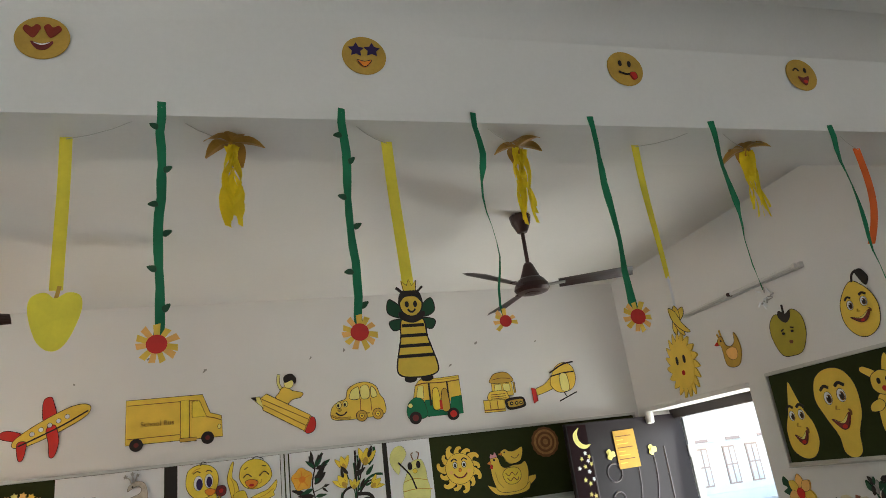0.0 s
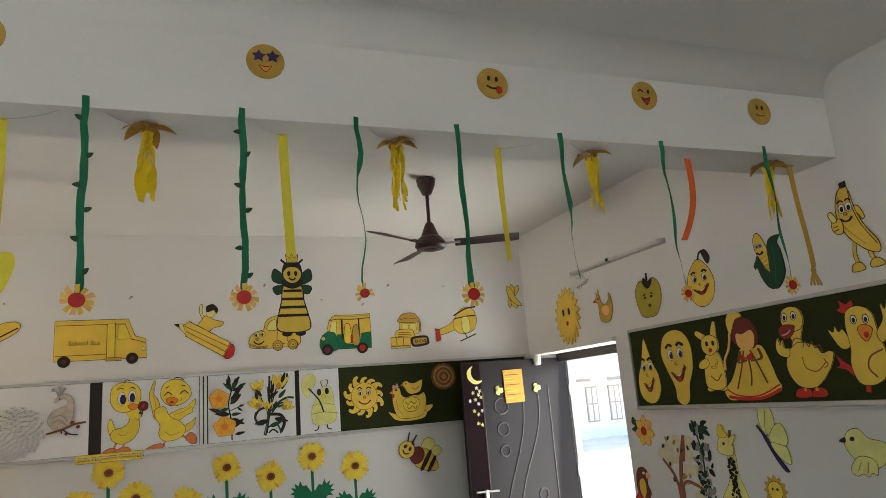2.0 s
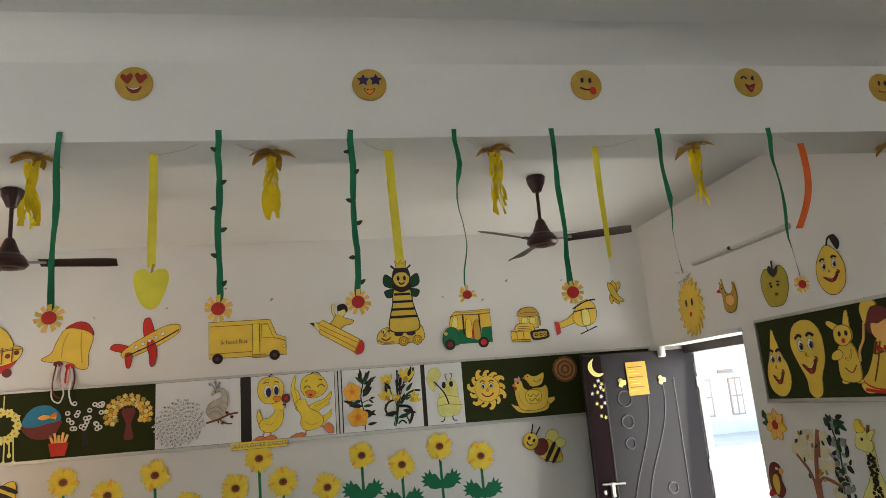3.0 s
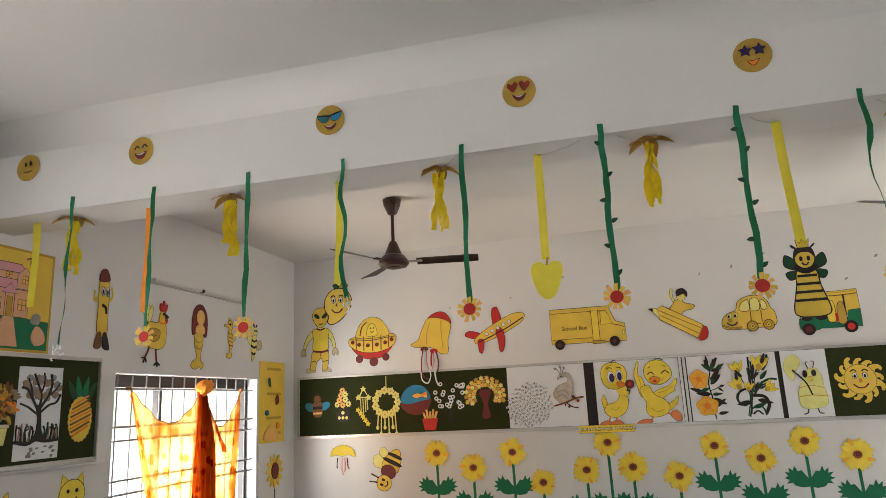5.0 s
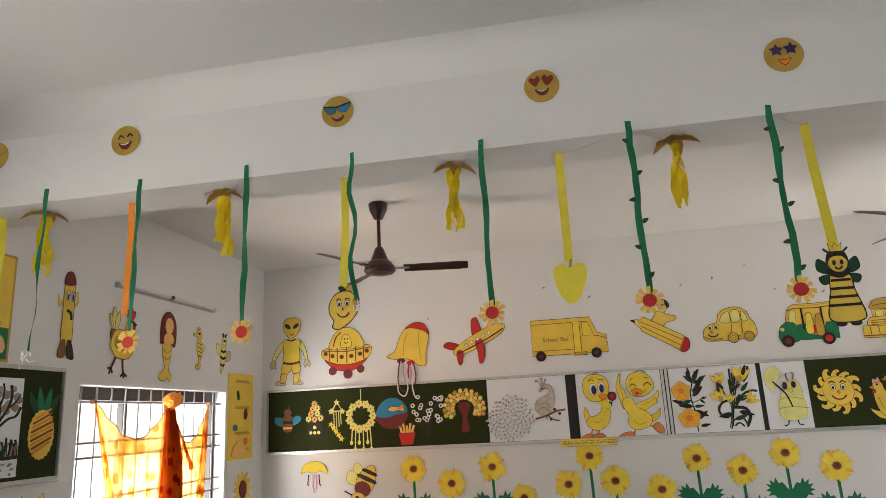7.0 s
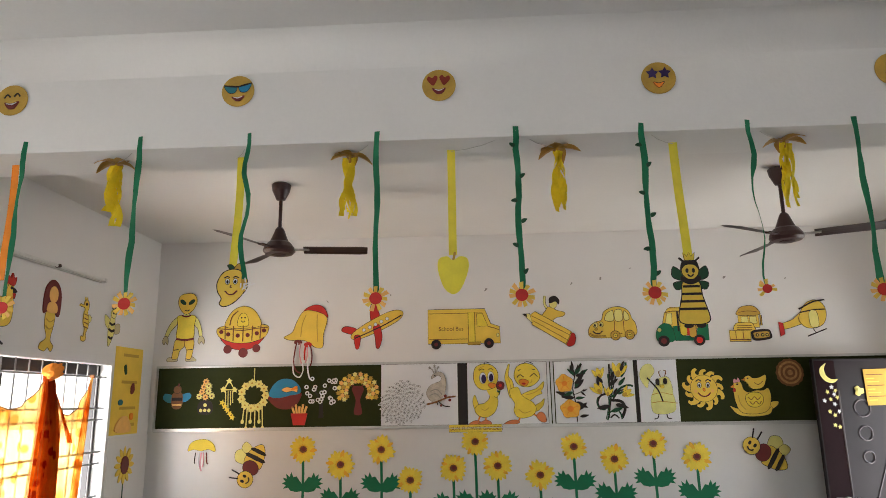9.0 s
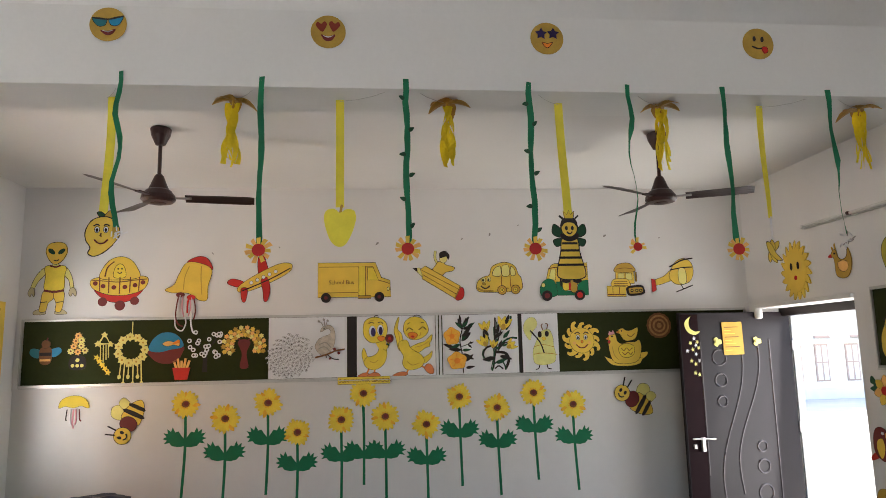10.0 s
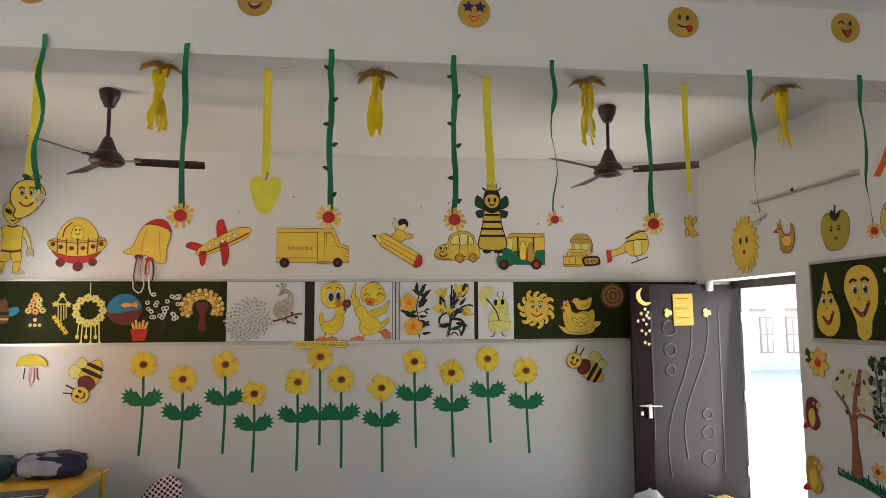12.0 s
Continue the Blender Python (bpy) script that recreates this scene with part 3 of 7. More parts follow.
fig("bulldozer_cutout", "yellow card bulldozer on the wall", "wall decoration", on_front(2.93, 2.41), 0.185, [
    ("cab", P("-.52,-.2 -.5,.42 .48,.42 .5,-.2"), YEL, 1), ("roof", B("-.52,.42 -.48,.68 -.25,.85 .2,.88 .46,.72 .52,.42"), OCHRE, 1), ("roof_line", L("-.46,.56 0,.62 .46,.56", .03), BROWN), ("window", P("-.38,.0 -.36,.34 -.04,.34 -.04,.0"), PALEYEL, .9), ("window", P(".04,.0 .04,.34 .36,.34 .38,.0"), PALEYEL, .9),
    ("hood", B("-.72,-.34 -.66,.0 -.3,.06 .1,.04 .22,-.14 .22,-.42"), YEL, 1), ("grille", L("-.6,-.1 .1,-.1", .03), BROWN), ("grille", L("-.62,-.2 .12,-.2", .03), BROWN), ("grille", L("-.62,-.29 .12,-.29", .03), BROWN), ("exhaust", R(.54, -.1, .62, .4), OCHRE, 1),
    ("blade", P("-1,-.32 -1,-.86 .0,-.88 .02,-.36"), YEL, 1), ("blade_edge", L("-.98,-.76 -.02,-.78", .05), BROWN), ("blade_rib", L("-.7,-.36 -.7,-.72", .03), BROWN), ("blade_rib", L("-.35,-.38 -.35,-.74", .03), BROWN), ("track", B(".04,-.56 .14,-.34 .85,-.3 1,-.5 .94,-.76 .2,-.84"), INK), ("track_plate", B(".14,-.57 .2,-.44 .82,-.4 .9,-.52 .84,-.68 .24,-.74"), OCHRE, .7)]
    + [("roller", E(x, -.57, .085, n=12), INK) for x in (.32, .57, .78)] + [("roller_hub", E(x, -.57, .035, n=8), YEL2) for x in (.32, .57, .78)])
fig("helicopter_cutout", "yellow card helicopter with red tail on the wall", "wall decoration", on_front(3.405, 2.44), 0.215, [
    ("skid", L("0.15,-.72 .95,-.42", .05), INK), ("strut", L("0.4,-.4 .5,-.6", .03), INK), ("tail", B("-.95,-.45 -.9,-.2 -.4,0 0,.3 .1,-.1 -.4,-.32 -.8,-.42"), YEL, 1),
    ("tail_fin", P("-1,-.1 -.82,-.15 -.78,-.62 -.98,-.72"), RED, .6), ("cabin", B("-.05,.3 .2,.66 .6,.8 .92,.6 1,.2 .85,-.2 .5,-.38 .1,-.35 -.15,-.05"), YEL, 1),
    ("stripe", L("-.08,.28 .5,.38 .96,.4", .05), INK), ("rotor", L("-.1,.42 .5,.72 1,.8", .06), INK), ("door", B(".3,-.3 .3,.3 .6,.3 .62,-.3"), PALEYEL, .8)])

# ---- posters on the long board
PO = 0.0215
for x0, x1, name, label, ma in ((-0.432, 0.268, "poster", "white poster with a silver-grey painted peacock", WHITE), (0.357, 1.076, "poster", "white poster with two yellow ducklings", WHITE),
                                (1.145, 1.855, "poster", "white poster with painted yellow flowers", WHITE), (1.893, 2.238, "poster", "narrow white poster with a yellow caterpillar", WHITE)):
    fig(name, label, "poster", on_front((x0 + x1) / 2, 1.827, PO), 1.0, [("sheet", R((x0 - x1) / 2, -.272, (x1 - x0) / 2, .272), ma)], group="posters on the board")
for x0, x1 in ((0.272, 0.354), (1.860, 1.888)):
    fig("black_strip", "black card strip between posters", "strip", on_front((x0 + x1) / 2, 1.827, PO), 1.0, [("strip", R((x0 - x1) / 2, -.272, (x1 - x0) / 2, .272), INK)], single=True)
for x in (1.092, 1.124):
    fig("board_divider", "aluminium divider strip between posters", "strip", on_front(x, 1.827, PO), 1.0, [("strip", R(-.011, -.274, .011, .274), ALU)], single=True, thick=0.01)
PF = PO + 0.002
feathers = []
for k in range(110):
    rad, a = math.sqrt((k + .5) / 110), 2.39996 * k
    cx, cy = -.27 + .76 * rad * math.cos(a), -.2 + .68 * rad * math.sin(a) + .1 * rad * math.cos(a)
    d = math.degrees(math.atan2(cy - .25, cx - .5))
    feathers.append(("feather", turned(B("0,0 -.08,.042 -.17,0 -.08,-.042", 2), d + 180, cx, cy), WHITE, .42))
    feathers.append(("eye_spot", turned(E(-.09, 0, .034, .016, 0, 7), d + 180, cx, cy), INK if k % 3 else LACE))
fig("peacock_picture", "silver-grey painted peacock with fanned tail on poster", "picture", on_front(-0.15, 1.815, PF), 0.265, feathers[::1] + [
    ("body", B(".5,.1 .62,.32 .82,.42 .98,.48 1.02,.6 .92,.67 .8,.62 .68,.56 .72,.7 .9,.8 1.1,.72 1.18,.45 1.14,.1 .98,-.14 .74,-.22 .56,-.08"), mat("grey_tan_paint", (0.50, 0.44, 0.37), 0.7, scale=30, vary=.25), .5), ("eye", E(.8, .67, .025), INK),
    ("wing_line", L(".64,.14 .86,.2 1.04,.02", .03), LACE), ("wing_line", L(".62,.0 .82,.06 .98,-.08", .03), LACE), ("leg", L(".86,-.18 .88,-.32", .03), INK),
    ("crest", L("0.78,.72 .72,.86 .64,.92", .025), LACE), ("crest", L("0.82,.74 .8,.96", .025), LACE), ("crest", L("0.84,.74 .9,.92", .025), LACE), ("crest", S(.62, .93, .06, .03, 5), LACE), ("crest", S(.79, .99, .06, .03, 5), LACE), ("crest", S(.92, .95, .05, .03, 5), LACE),
    ("branch", L("0.5,-.3 .9,-.2 1.2,-.08 1.5,-.04", .06), BROWN), ("twig", L("0.9,-.2 1.1,-.35 1.3,-.38", .035), INK), ("blossom", E(1.15, -.02, .05), MAROON), ("blossom", E(1.3, -.16, .05), MAROON), ("blossom", E(1.0, -.34, .04), MAROON)])


FOOTCARD = mat("salmon_card", (0.72, 0.22, 0.075), 0.65, scale=9, vary=.1)
fig("duckling_picture", "yellow duckling looking at a red flower on poster", "picture", on_front(0.7165, 1.827, PF), 0.00242, [
    ("leg", L("-102,-80 -112,-102", 6), ORANGE), ("leg", L("-82,-84 -84,-104", 6), ORANGE), ("foot", B("-146,-113 -122,-98 -100,-104 -94,-114"), FOOTCARD, .7), ("foot", B("-112,-113 -88,-98 -68,-101 -64,-113"), FOOTCARD, .7),
    ("tail", B("-122,-60 -130,-28 -122,-6 -112,-30 -106,-50"), YEL2, .7), ("body", B("-62,0 -42,-2 -36,-36 -50,-70 -80,-88 -108,-82 -123,-62 -112,-42 -88,-36 -70,-22"), YEL2, .8), ("body_line", L("-100,-56 -84,-62 -70,-52", 2.2), OCHRE),
    ("wing", B("-50,-8 -38,6 -30,24 -26,20 -30,0 -40,-16"), YEL2, .7), ("neck", B("-78,22 -66,-8 -44,-8 -42,24"), YEL2),
    ("head", B("-125,64 -118,94 -92,108 -60,105 -38,86 -33,56 -45,26 -70,13 -100,15 -120,36"), YEL2, .9), ("crest", L("-84,106 -78,116 -66,112", 2.4), INK), ("forehead", L("-108,86 -96,96 -84,98", 2), OCHRE),
    ("eye", E(-90, 56, 13, 21), WHITE, .5), ("pupil", E(-87, 53, 9, 16), PURPLE), ("eye", E(-60, 60, 12, 20), WHITE, .5), ("pupil", E(-59, 57, 8, 15), PURPLE), ("brow", L("-104,84 -94,90 -84,86", 2.6), INK), ("brow", L("-68,88 -58,90 -50,84", 2.6), INK), ("beak", B("-72,32 -58,38 -40,30 -52,18 -64,20"), ORANGE, .6)], thick=0.0007)
fig("duckling_picture", "laughing yellow duckling with raised wings on poster", "picture", on_front(0.7165, 1.827, PF), 0.00242, [
    ("leg", L("46,-86 38,-102", 6), ORANGE), ("leg", L("90,-76 112,-88", 6), ORANGE), ("foot", B("-16,-113 6,-100 30,-98 42,-108 14,-116"), FOOTCARD, .7), ("foot", B("104,-84 120,-70 136,-80 141,-104 126,-108 112,-98"), FOOTCARD, .7),
    ("tail", B("98,-50 124,-34 136,-22 132,-46 112,-66 100,-66"), YEL2, .7), ("wing", B("10,-18 -2,28 -8,60 4,100 12,104 6,64 18,48 24,30 26,2"), YEL2, .8), ("feather", L("2,60 10,40 14,10", 2), OCHRE),
    ("wing", B("50,-10 80,6 110,16 136,40 134,18 126,6 128,-4 108,-12 84,-28 60,-30"), YEL2, .8), ("feather", L("70,-8 100,0 126,16", 2), OCHRE), ("body", B("10,12 40,20 56,-12 92,-34 105,-58 92,-82 58,-92 34,-87 22,-66 26,-40 12,-14"), YEL2, .8), ("body_line", L("40,-60 60,-74 86,-66", 2.2), OCHRE),
    ("head", B("27,62 34,90 58,107 90,105 114,86 123,56 108,34 80,21 50,25 33,42"), YEL2, .9), ("crest", L("64,106 76,114 92,110 100,104", 2.4), INK), ("eyelid", L("38,56 50,66 63,57", 3), INK), ("eyelid", L("86,58 101,69 114,58", 3), INK), ("brow", L("42,80 52,86", 2.6), INK), ("brow", L("94,86 106,84", 2.6), INK),
    ("beak", B("44,44 62,50 82,40 68,24 52,28"), ORANGE, .7), ("tongue", E(62, 33, 7, 4), RED), ("cheek", L("84,34 92,40 92,48", 2), OCHRE)], thick=0.0007)


fig("rose_picture", "dark red flower drawn between the ducklings", "picture", on_front(0.654, 1.892, PF + 0.012), 0.041, [("stem", L("0,-.5 -.1,-1.4 -.3,-2", .13), DKGREEN), ("leaf", B("-.1,-1.2 -.6,-1 -.7,-1.3 -.3,-1.5"), DKGREEN), ("bloom", B("-.9,0 -.7,.7 -.1,.95 .6,.8 .9,.2 .7,-.6 0,-.9 -.7,-.6"), MAROON, .7), ("petal", B("-.4,.1 0,.5 .45,.2 .2,-.3 -.2,-.3"), RED, .6)], thick=0.0007)


def blossom(cx, cy, r, ma, squash=1.0):
    ring = [(cx + r * (.92 + .08 * math.cos(5 * a)) * math.cos(a + .4), cy + squash * r * (.92 + .08 * math.cos(5 * a)) * math.sin(a + .4)) for a in (2 * math.pi * i / 30 for i in range(30))]
    return [("blossom", ring, ma, .35), ("centre", E(cx, cy, r * .3, r * .28), ORANGE)] + [("vein", L(f"{cx},{cy} {cx + .75 * r * math.cos(a):.3f},{cy + squash * .75 * r * math.sin(a):.3f}", .02), ORANGE) for a in (.4, 1.66, 2.9, 4.17, 5.4)]


def leaf(x, y, turn, k, ma=INK):
    return ("leaf", turned(B("0,0 .12,.075 .28,.06 .46,0 .28,-.065 .12,-.07"), turn, x, y, k), ma)


HIBISCUS = [("stem", L(".12,-1.02 .1,-.4 .02,.1 .1,.5 .16,.7", .04), INK), ("stem", L(".02,-.1 .3,.0 .42,.1", .025), INK), ("stem", L(".1,-.6 .3,-.5", .03), INK)]
HIBISCUS += [leaf(.08, .12, 40, .95), leaf(.12, .15, 70, .9, DKGREEN), leaf(.05, -.2, 175, 1.0), leaf(.1, -.22, 5, .7, DKGREEN), leaf(.14, -.62, 35, .95), leaf(.14, .55, 15, .8), leaf(.1, .55, 110, .9), leaf(.14, .6, 62, 1.0, DKGREEN), leaf(.1, .6, 140, .7, DKGREEN), leaf(.35, .02, 20, .4), leaf(.3, .0, -40, .45)]
HIBISCUS += [leaf(.08, .3, 20, .8), leaf(.1, -.35, -25, 1.0), leaf(-.2, -.12, 160, .9), leaf(.2, .35, 55, .9), leaf(.3, .62, 30, .7, DKGREEN), leaf(.05, .75, 95, .7), leaf(.22, -.85, 10, .7), leaf(.02, .0, 200, .8, DKGREEN), leaf(.18, .8, 40, .6)]
AMBER = mat("amber_paint", (0.84, 0.43, 0.045), 0.65, scale=14, vary=.14)
HIBISCUS += [("bud", L(".3,.5 .42,.75", .04), INK), ("bud", L("-.05,.75 .02,.9", .04), INK), ("bud", L(".2,.75 .24,.95", .03), INK)] + blossom(-.27, .3, .32, AMBER, 1.05) + blossom(-.1, -.58, .37, AMBER, .9)
fig("flower_picture", "painted orange-yellow hibiscus spray with dark leaves", "picture", on_front(1.30, 1.826, PF), 0.255, HIBISCUS, thick=0.0005)
LILIES = [("stem", L(t, w), INK if i % 2 else DKGREEN) for i, (t, w) in enumerate(((".0,-.98 .1,-.5 .12,.0 .1,.6", .05), (".05,-.9 .15,-.3 .3,.3 .42,.6", .04), ("-.05,-.95 .08,-.3 -.1,.2 -.2,.5", .035), (".12,-.2 .14,.3 .16,.95", .06), (".18,-.2 .22,.4 .22,.8", .05),
    (".12,-.05 -.2,-.15 -.32,-.4 -.2,-.62", .07), ("-.3,-.2 -.34,-.4 -.2,-.6 -.05,-.62", .04), (".15,-.3 .5,-.35 .62,-.6 .5,-.9", .1), (".2,-.2 .5,.1 .75,.2 .95,.18", .07), (".2,-.3 .45,.0 .7,.05", .05), (".05,-.75 .3,-.6 .45,-.75 .5,-.95", .05), (".1,-.9 .25,-.8 .4,-.92", .05), (".55,.5 .72,.75 .74,1.0", .08), ("-.2,.5 -.3,.75", .03), (".3,.7 .34,.95", .02)))]
def lily(cx, cy, turn, k):
    return [("blossom", turned(B(p), turn, cx, cy, k), YEL2, .3) for p in ("0,-.1 -.2,.1 -.26,.38 -.08,.22", "0,-.1 .2,.1 .28,.38 .08,.22", "0,-.1 -.12,.15 0,.42 .12,.15")] + [("centre", turned(B("0,-.1 -.08,.05 0,.15 .08,.05", 3), turn, cx, cy, k), OCHRE)]
LILIES += lily(-.2, .5, 12, .8) + lily(.45, .58, -12, 1.0) + lily(-.22, -.02, 30, .85) + lily(.05, -.1, -10, .6) + lily(.62, -.12, -55, .75) + [leaf(.4, -.1, 25, .5, DKGREEN), leaf(.25, -.12, 60, .6), leaf(.1, .2, 35, .9), leaf(.2, .35, 75, .8), leaf(-.1, .3, 130, .7), leaf(.45, .2, 50, .8, DKGREEN), leaf(.3, -.45, -15, 1.0), leaf(.1, -.5, 190, 1.0), leaf(.15, -.7, 20, .9, DKGREEN), leaf(.55, .7, 70, .8), leaf(-.25, .2, 100, .6)]
fig("flower_picture", "painted yellow lilies with dark curling leaves", "picture", on_front(1.60, 1.826, PF), 0.255, LILIES, thick=0.0005)
LIME = mat("pale_lime_paint", (0.74, 0.72, 0.26), 0.7, scale=10, vary=.12)
fig("caterpillar_picture", "pale lime caterpillar with a leaf drawn on poster", "picture", on_front(2.065, 1.82, PF), 0.25, [
    ("leaf", B("-.6,.75 -.62,.45 -.4,.12 -.3,.4 -.1,.7 -.2,.95 -.42,.95"), LIME, .25), ("foot", L("-.05,-.75 -.1,-.92 -.22,-.96", .035), INK), ("foot", L(".22,-.75 .25,-.92 .38,-.95", .035), INK),
    ("body", B("-.3,-.3 -.22,-.05 -.1,.2 .05,.45 .35,.5 .48,.2 .5,-.1 .56,-.4 .5,-.7 .1,-.8 -.25,-.72"), LIME, .3), ("fold", L("-.25,-.12 .1,-.05 .5,-.14", .02), OCHRE), ("fold", L("-.28,-.4 .1,-.36 .62,-.42", .025), OCHRE),
    ("arm", L("-.38,.48 -.15,.22 0,0 .12,-.36", .045), INK), ("antenna", L(".1,.5 .05,.68 .12,.72", .025), BROWN), ("antenna", L(".25,.52 .3,.7 .22,.74", .025), BROWN), ("eye", E(-.02, .33, .07, .12), INK), ("eye", E(.25, .35, .07, .11), INK), ("beak", B(".05,.2 .15,.24 .2,.14 .1,.1"), YEL2, .3)])


def sun_face(name, label, m, k, n, ma, group="", flames=True):
    rays = []
    for i in range(n):
        ray = B("-.2,.5 -.19,.78 -.04,.98 .16,1.0 .2,.88 .08,.84 .06,.72 .2,.52", 3) if flames else P("-.16,.55 0,1 .16,.55")
        rays.append(("ray", turned(ray, 360 * i / n, k=0.92 + 0.1 * (i % 2)), ma, .6))
    return fig(name, label, "wall decoration", m, k, rays + [("face", E(0, 0, .64), ma, .8)] + eyes(-.2, .2, .16, .13) + [
        ("brow", L("-.36,.34 -.22,.42 -.1,.34", .05), INK), ("brow", L("0.1,.34 .22,.42 .36,.34", .05), INK), ("nose", E(0, -.06, .06, .08), ORANGE, .6), smile(0, -.2, .3, .45, .06, MAROON),
        ("cheek", E(-.4, -.12, .08), PEACH), ("cheek", E(.4, -.12, .08), PEACH)], group)


sun_face("sun_cutout", "smiling yellow sun cut-out on the green board", on_front(2.462, 1.838, PO), 0.185, 13, YEL)
fig("hen_cutout", "yellow card hen with a chick on its back", "wall decoration", on_front(2.885, 1.775, PO), 0.00250, [
    ("tail", B("54,-28 84,-22 82,-36 58,-50"), YEL, .7), ("nest", B("-84,-36 -64,-44 -30,-50 40,-48 62,-42 54,-64 20,-73 -30,-73 -62,-64"), YEL, .7),
    ("body", B("-66,30 -61,46 -48,51 -36,42 -30,20 -14,10 12,16 38,16 54,24 62,6 60,-22 48,-52 18,-64 -30,-64 -52,-52 -63,-20 -66,8"), YEL, .9), ("comb", B("-64,44 -60,58 -52,54 -46,62 -40,52 -42,46"), PINK, .6), ("beak", B("-64,36 -76,29 -64,25"), ORANGE, .6), ("wattle", B("-64,24 -68,14 -60,12 -58,22"), RED, .5),
    ("wing", B("-28,-8 -10,8 20,8 34,-6 30,-30 8,-42 -18,-36"), YEL2, .9), ("feather", L("-18,-6 -8,-16 4,-6 14,-16 26,-6", 2.4), BROWN), ("feather", L("-14,-22 -4,-32 8,-22 18,-32 26,-22", 2.4), BROWN), ("breast_line", L("-52,0 -46,-30 -30,-50", 2), OCHRE), ("eye", E(-51, 38, 3.4), INK),
    ("chick", B("-26,52 -22,64 -8,68 4,60 24,60 50,70 48,46 36,26 6,20 -8,28 -16,42"), YEL, .8), ("chick_wing", L("8,44 22,36 38,48", 2.4), BROWN), ("chick_beak", B("-24,58 -34,54 -24,50"), ORANGE, .5), ("eye", E(-13, 58, 2.6), INK)], thick=0.001)
mat("woven_tan", (0.42, 0.21, 0.075), 0.8, scale=30, vary=.3)
fig("basket_disc", "round brown woven mat on the green board", "wall decoration", on_front(3.228, 1.965, PO), 0.118, [
    ("rim", [(x * (1 + .05 * (i % 2)), y * (1 + .05 * (i % 2))) for i, (x, y) in enumerate(E(0, 0, 1, 1, 0, 30))], BROWN)] + [("coil", E(0, 0, r, r, 0, 20), BROWN if i % 2 else MATS["woven_tan"]) for i, r in enumerate((.86, .7, .54, .38, .2))])

# ---- craft pieces on the left part of the long board
fig("bee_craft", "small brown and teal bee craft on the board", "craft", on_front(-2.335, 1.83, PO), 0.13, [
    ("wing", B("-.2,.1 -.9,.3 -1,-.1 -.5,-.35"), TEAL), ("wing", B(".2,.1 .8,.35 1,.05 .5,-.3"), BLUE), ("body", B("-.35,-.6 -.4,.1 -.2,.4 .2,.4 .4,.1 .35,-.6 0,-.8"), BROWN),
    ("band", R(-.38, -.2, .38, .02), INK), ("band", R(-.34, -.56, .34, -.42), PEACH), ("head", E(0, .58, .28), BROWN, .7), ("antenna", L("0.05,.8 .1,1", .06), MAROON)], thick=0.004)
fig("vase_craft", "dark patterned vase with paper flowers on the board", "craft", on_front(-2.068, 1.822, PO), 0.175, [
    ("vase", B("-.25,-.15 -.42,-.45 -.3,-.8 .3,-.8 .42,-.45 .25,-.15"), INK)] + [("pattern", E(x, -.62, .09, .09, 0, 8), PALEYEL) for x in (-.22, 0, .22)] + [("pattern", E(0, -.35, .1, .1, 0, 8), PALEYEL)]
    + [q for i, (x, y) in enumerate(((-.34, .1), (0, .06), (.34, .12), (-.2, .34), (.16, .36), (-.1, .6), (.16, .64), (0, .86))) for q in (("flower", S(x, y, .19, .13, 8, 11 * i), PEACH if i % 2 else PALEYEL, .5), ("flower_eye", E(x, y, .05, .05, 0, 8), BROWN))], thick=0.0025)
fig("hanging_craft", "yellow paper wind chime craft on the board", "craft", on_front(-1.85, 1.80, PO), 0.195, [
    ("hoop", L("-.25,.5 0,.95 .25,.5 -.25,.5", .08, False), PALEYEL)] + [("string", L(f"{x},.45 {x + .03},{-.3 + x}", .035, False), PALEYEL) for x in (-.16, -.04, .08, .18)]
    + [("flower", S(-.3 + .13 * i, -.1 - .17 * i, .14, .07, 5, 20 * i), YEL2) for i in range(5)] + [("flower", S(x, y, .15, .08, 5), PALEYEL) for x, y in ((-.28, .5), (.28, .48), (0, .9))], thick=0.004)
fig("wreath_craft", "cream paper wreath with hanging strings on the board", "craft", on_front(-1.617, 1.84, PO), 0.15, [
    ("cord", L("0,.8 0,1.65", .06, False), PALEYEL)] + [("string", L(f"{x},-.5 {x * 1.15},{-1.5 - .4 * (i % 2)}", .07, False), PALEYEL) for i, x in enumerate((-.55, -.35, -.12, .12, .35, .55))]
    + [("tip", E(x * 1.15, -1.55 - .4 * (i % 2), .1, .14, 0, 8), PALEYEL) for i, x in enumerate((-.55, -.35, -.12, .12, .35, .55))]
    + [q for i in range(11) for q in (("flower", S(.76 * math.cos(.5712 * i), .76 * math.sin(.5712 * i), .27, .19, 6, 30 * i), PALEYEL), ("flower_eye", E(.76 * math.cos(.5712 * i), .76 * math.sin(.5712 * i), .06, .06, 0, 7), OCHRE))], thick=0.002)
fig("fish_bowl_craft", "blue and maroon paper fish bowl on the board", "craft", on_front(-1.325, 1.85, PO), 0.145, [
    ("base", B("-1,-.1 -.7,-.7 -.1,-.95 .6,-.85 1,-.3 .9,.1"), MAROON), ("bowl", B("-1,-.1 -.8,.5 -.3,.9 .4,.9 .9,.5 1,.05 .3,-.1 -.4,-.25"), BLUE), ("fish", B("-.2,.25 .1,.42 .5,.36 .8,.45 .8,.1 .5,.18 .1,.1"), PEACH, .7), ("fish_tail", B(".4,.25 .75,.5 .8,.3"), ORANGE)], thick=0.004)
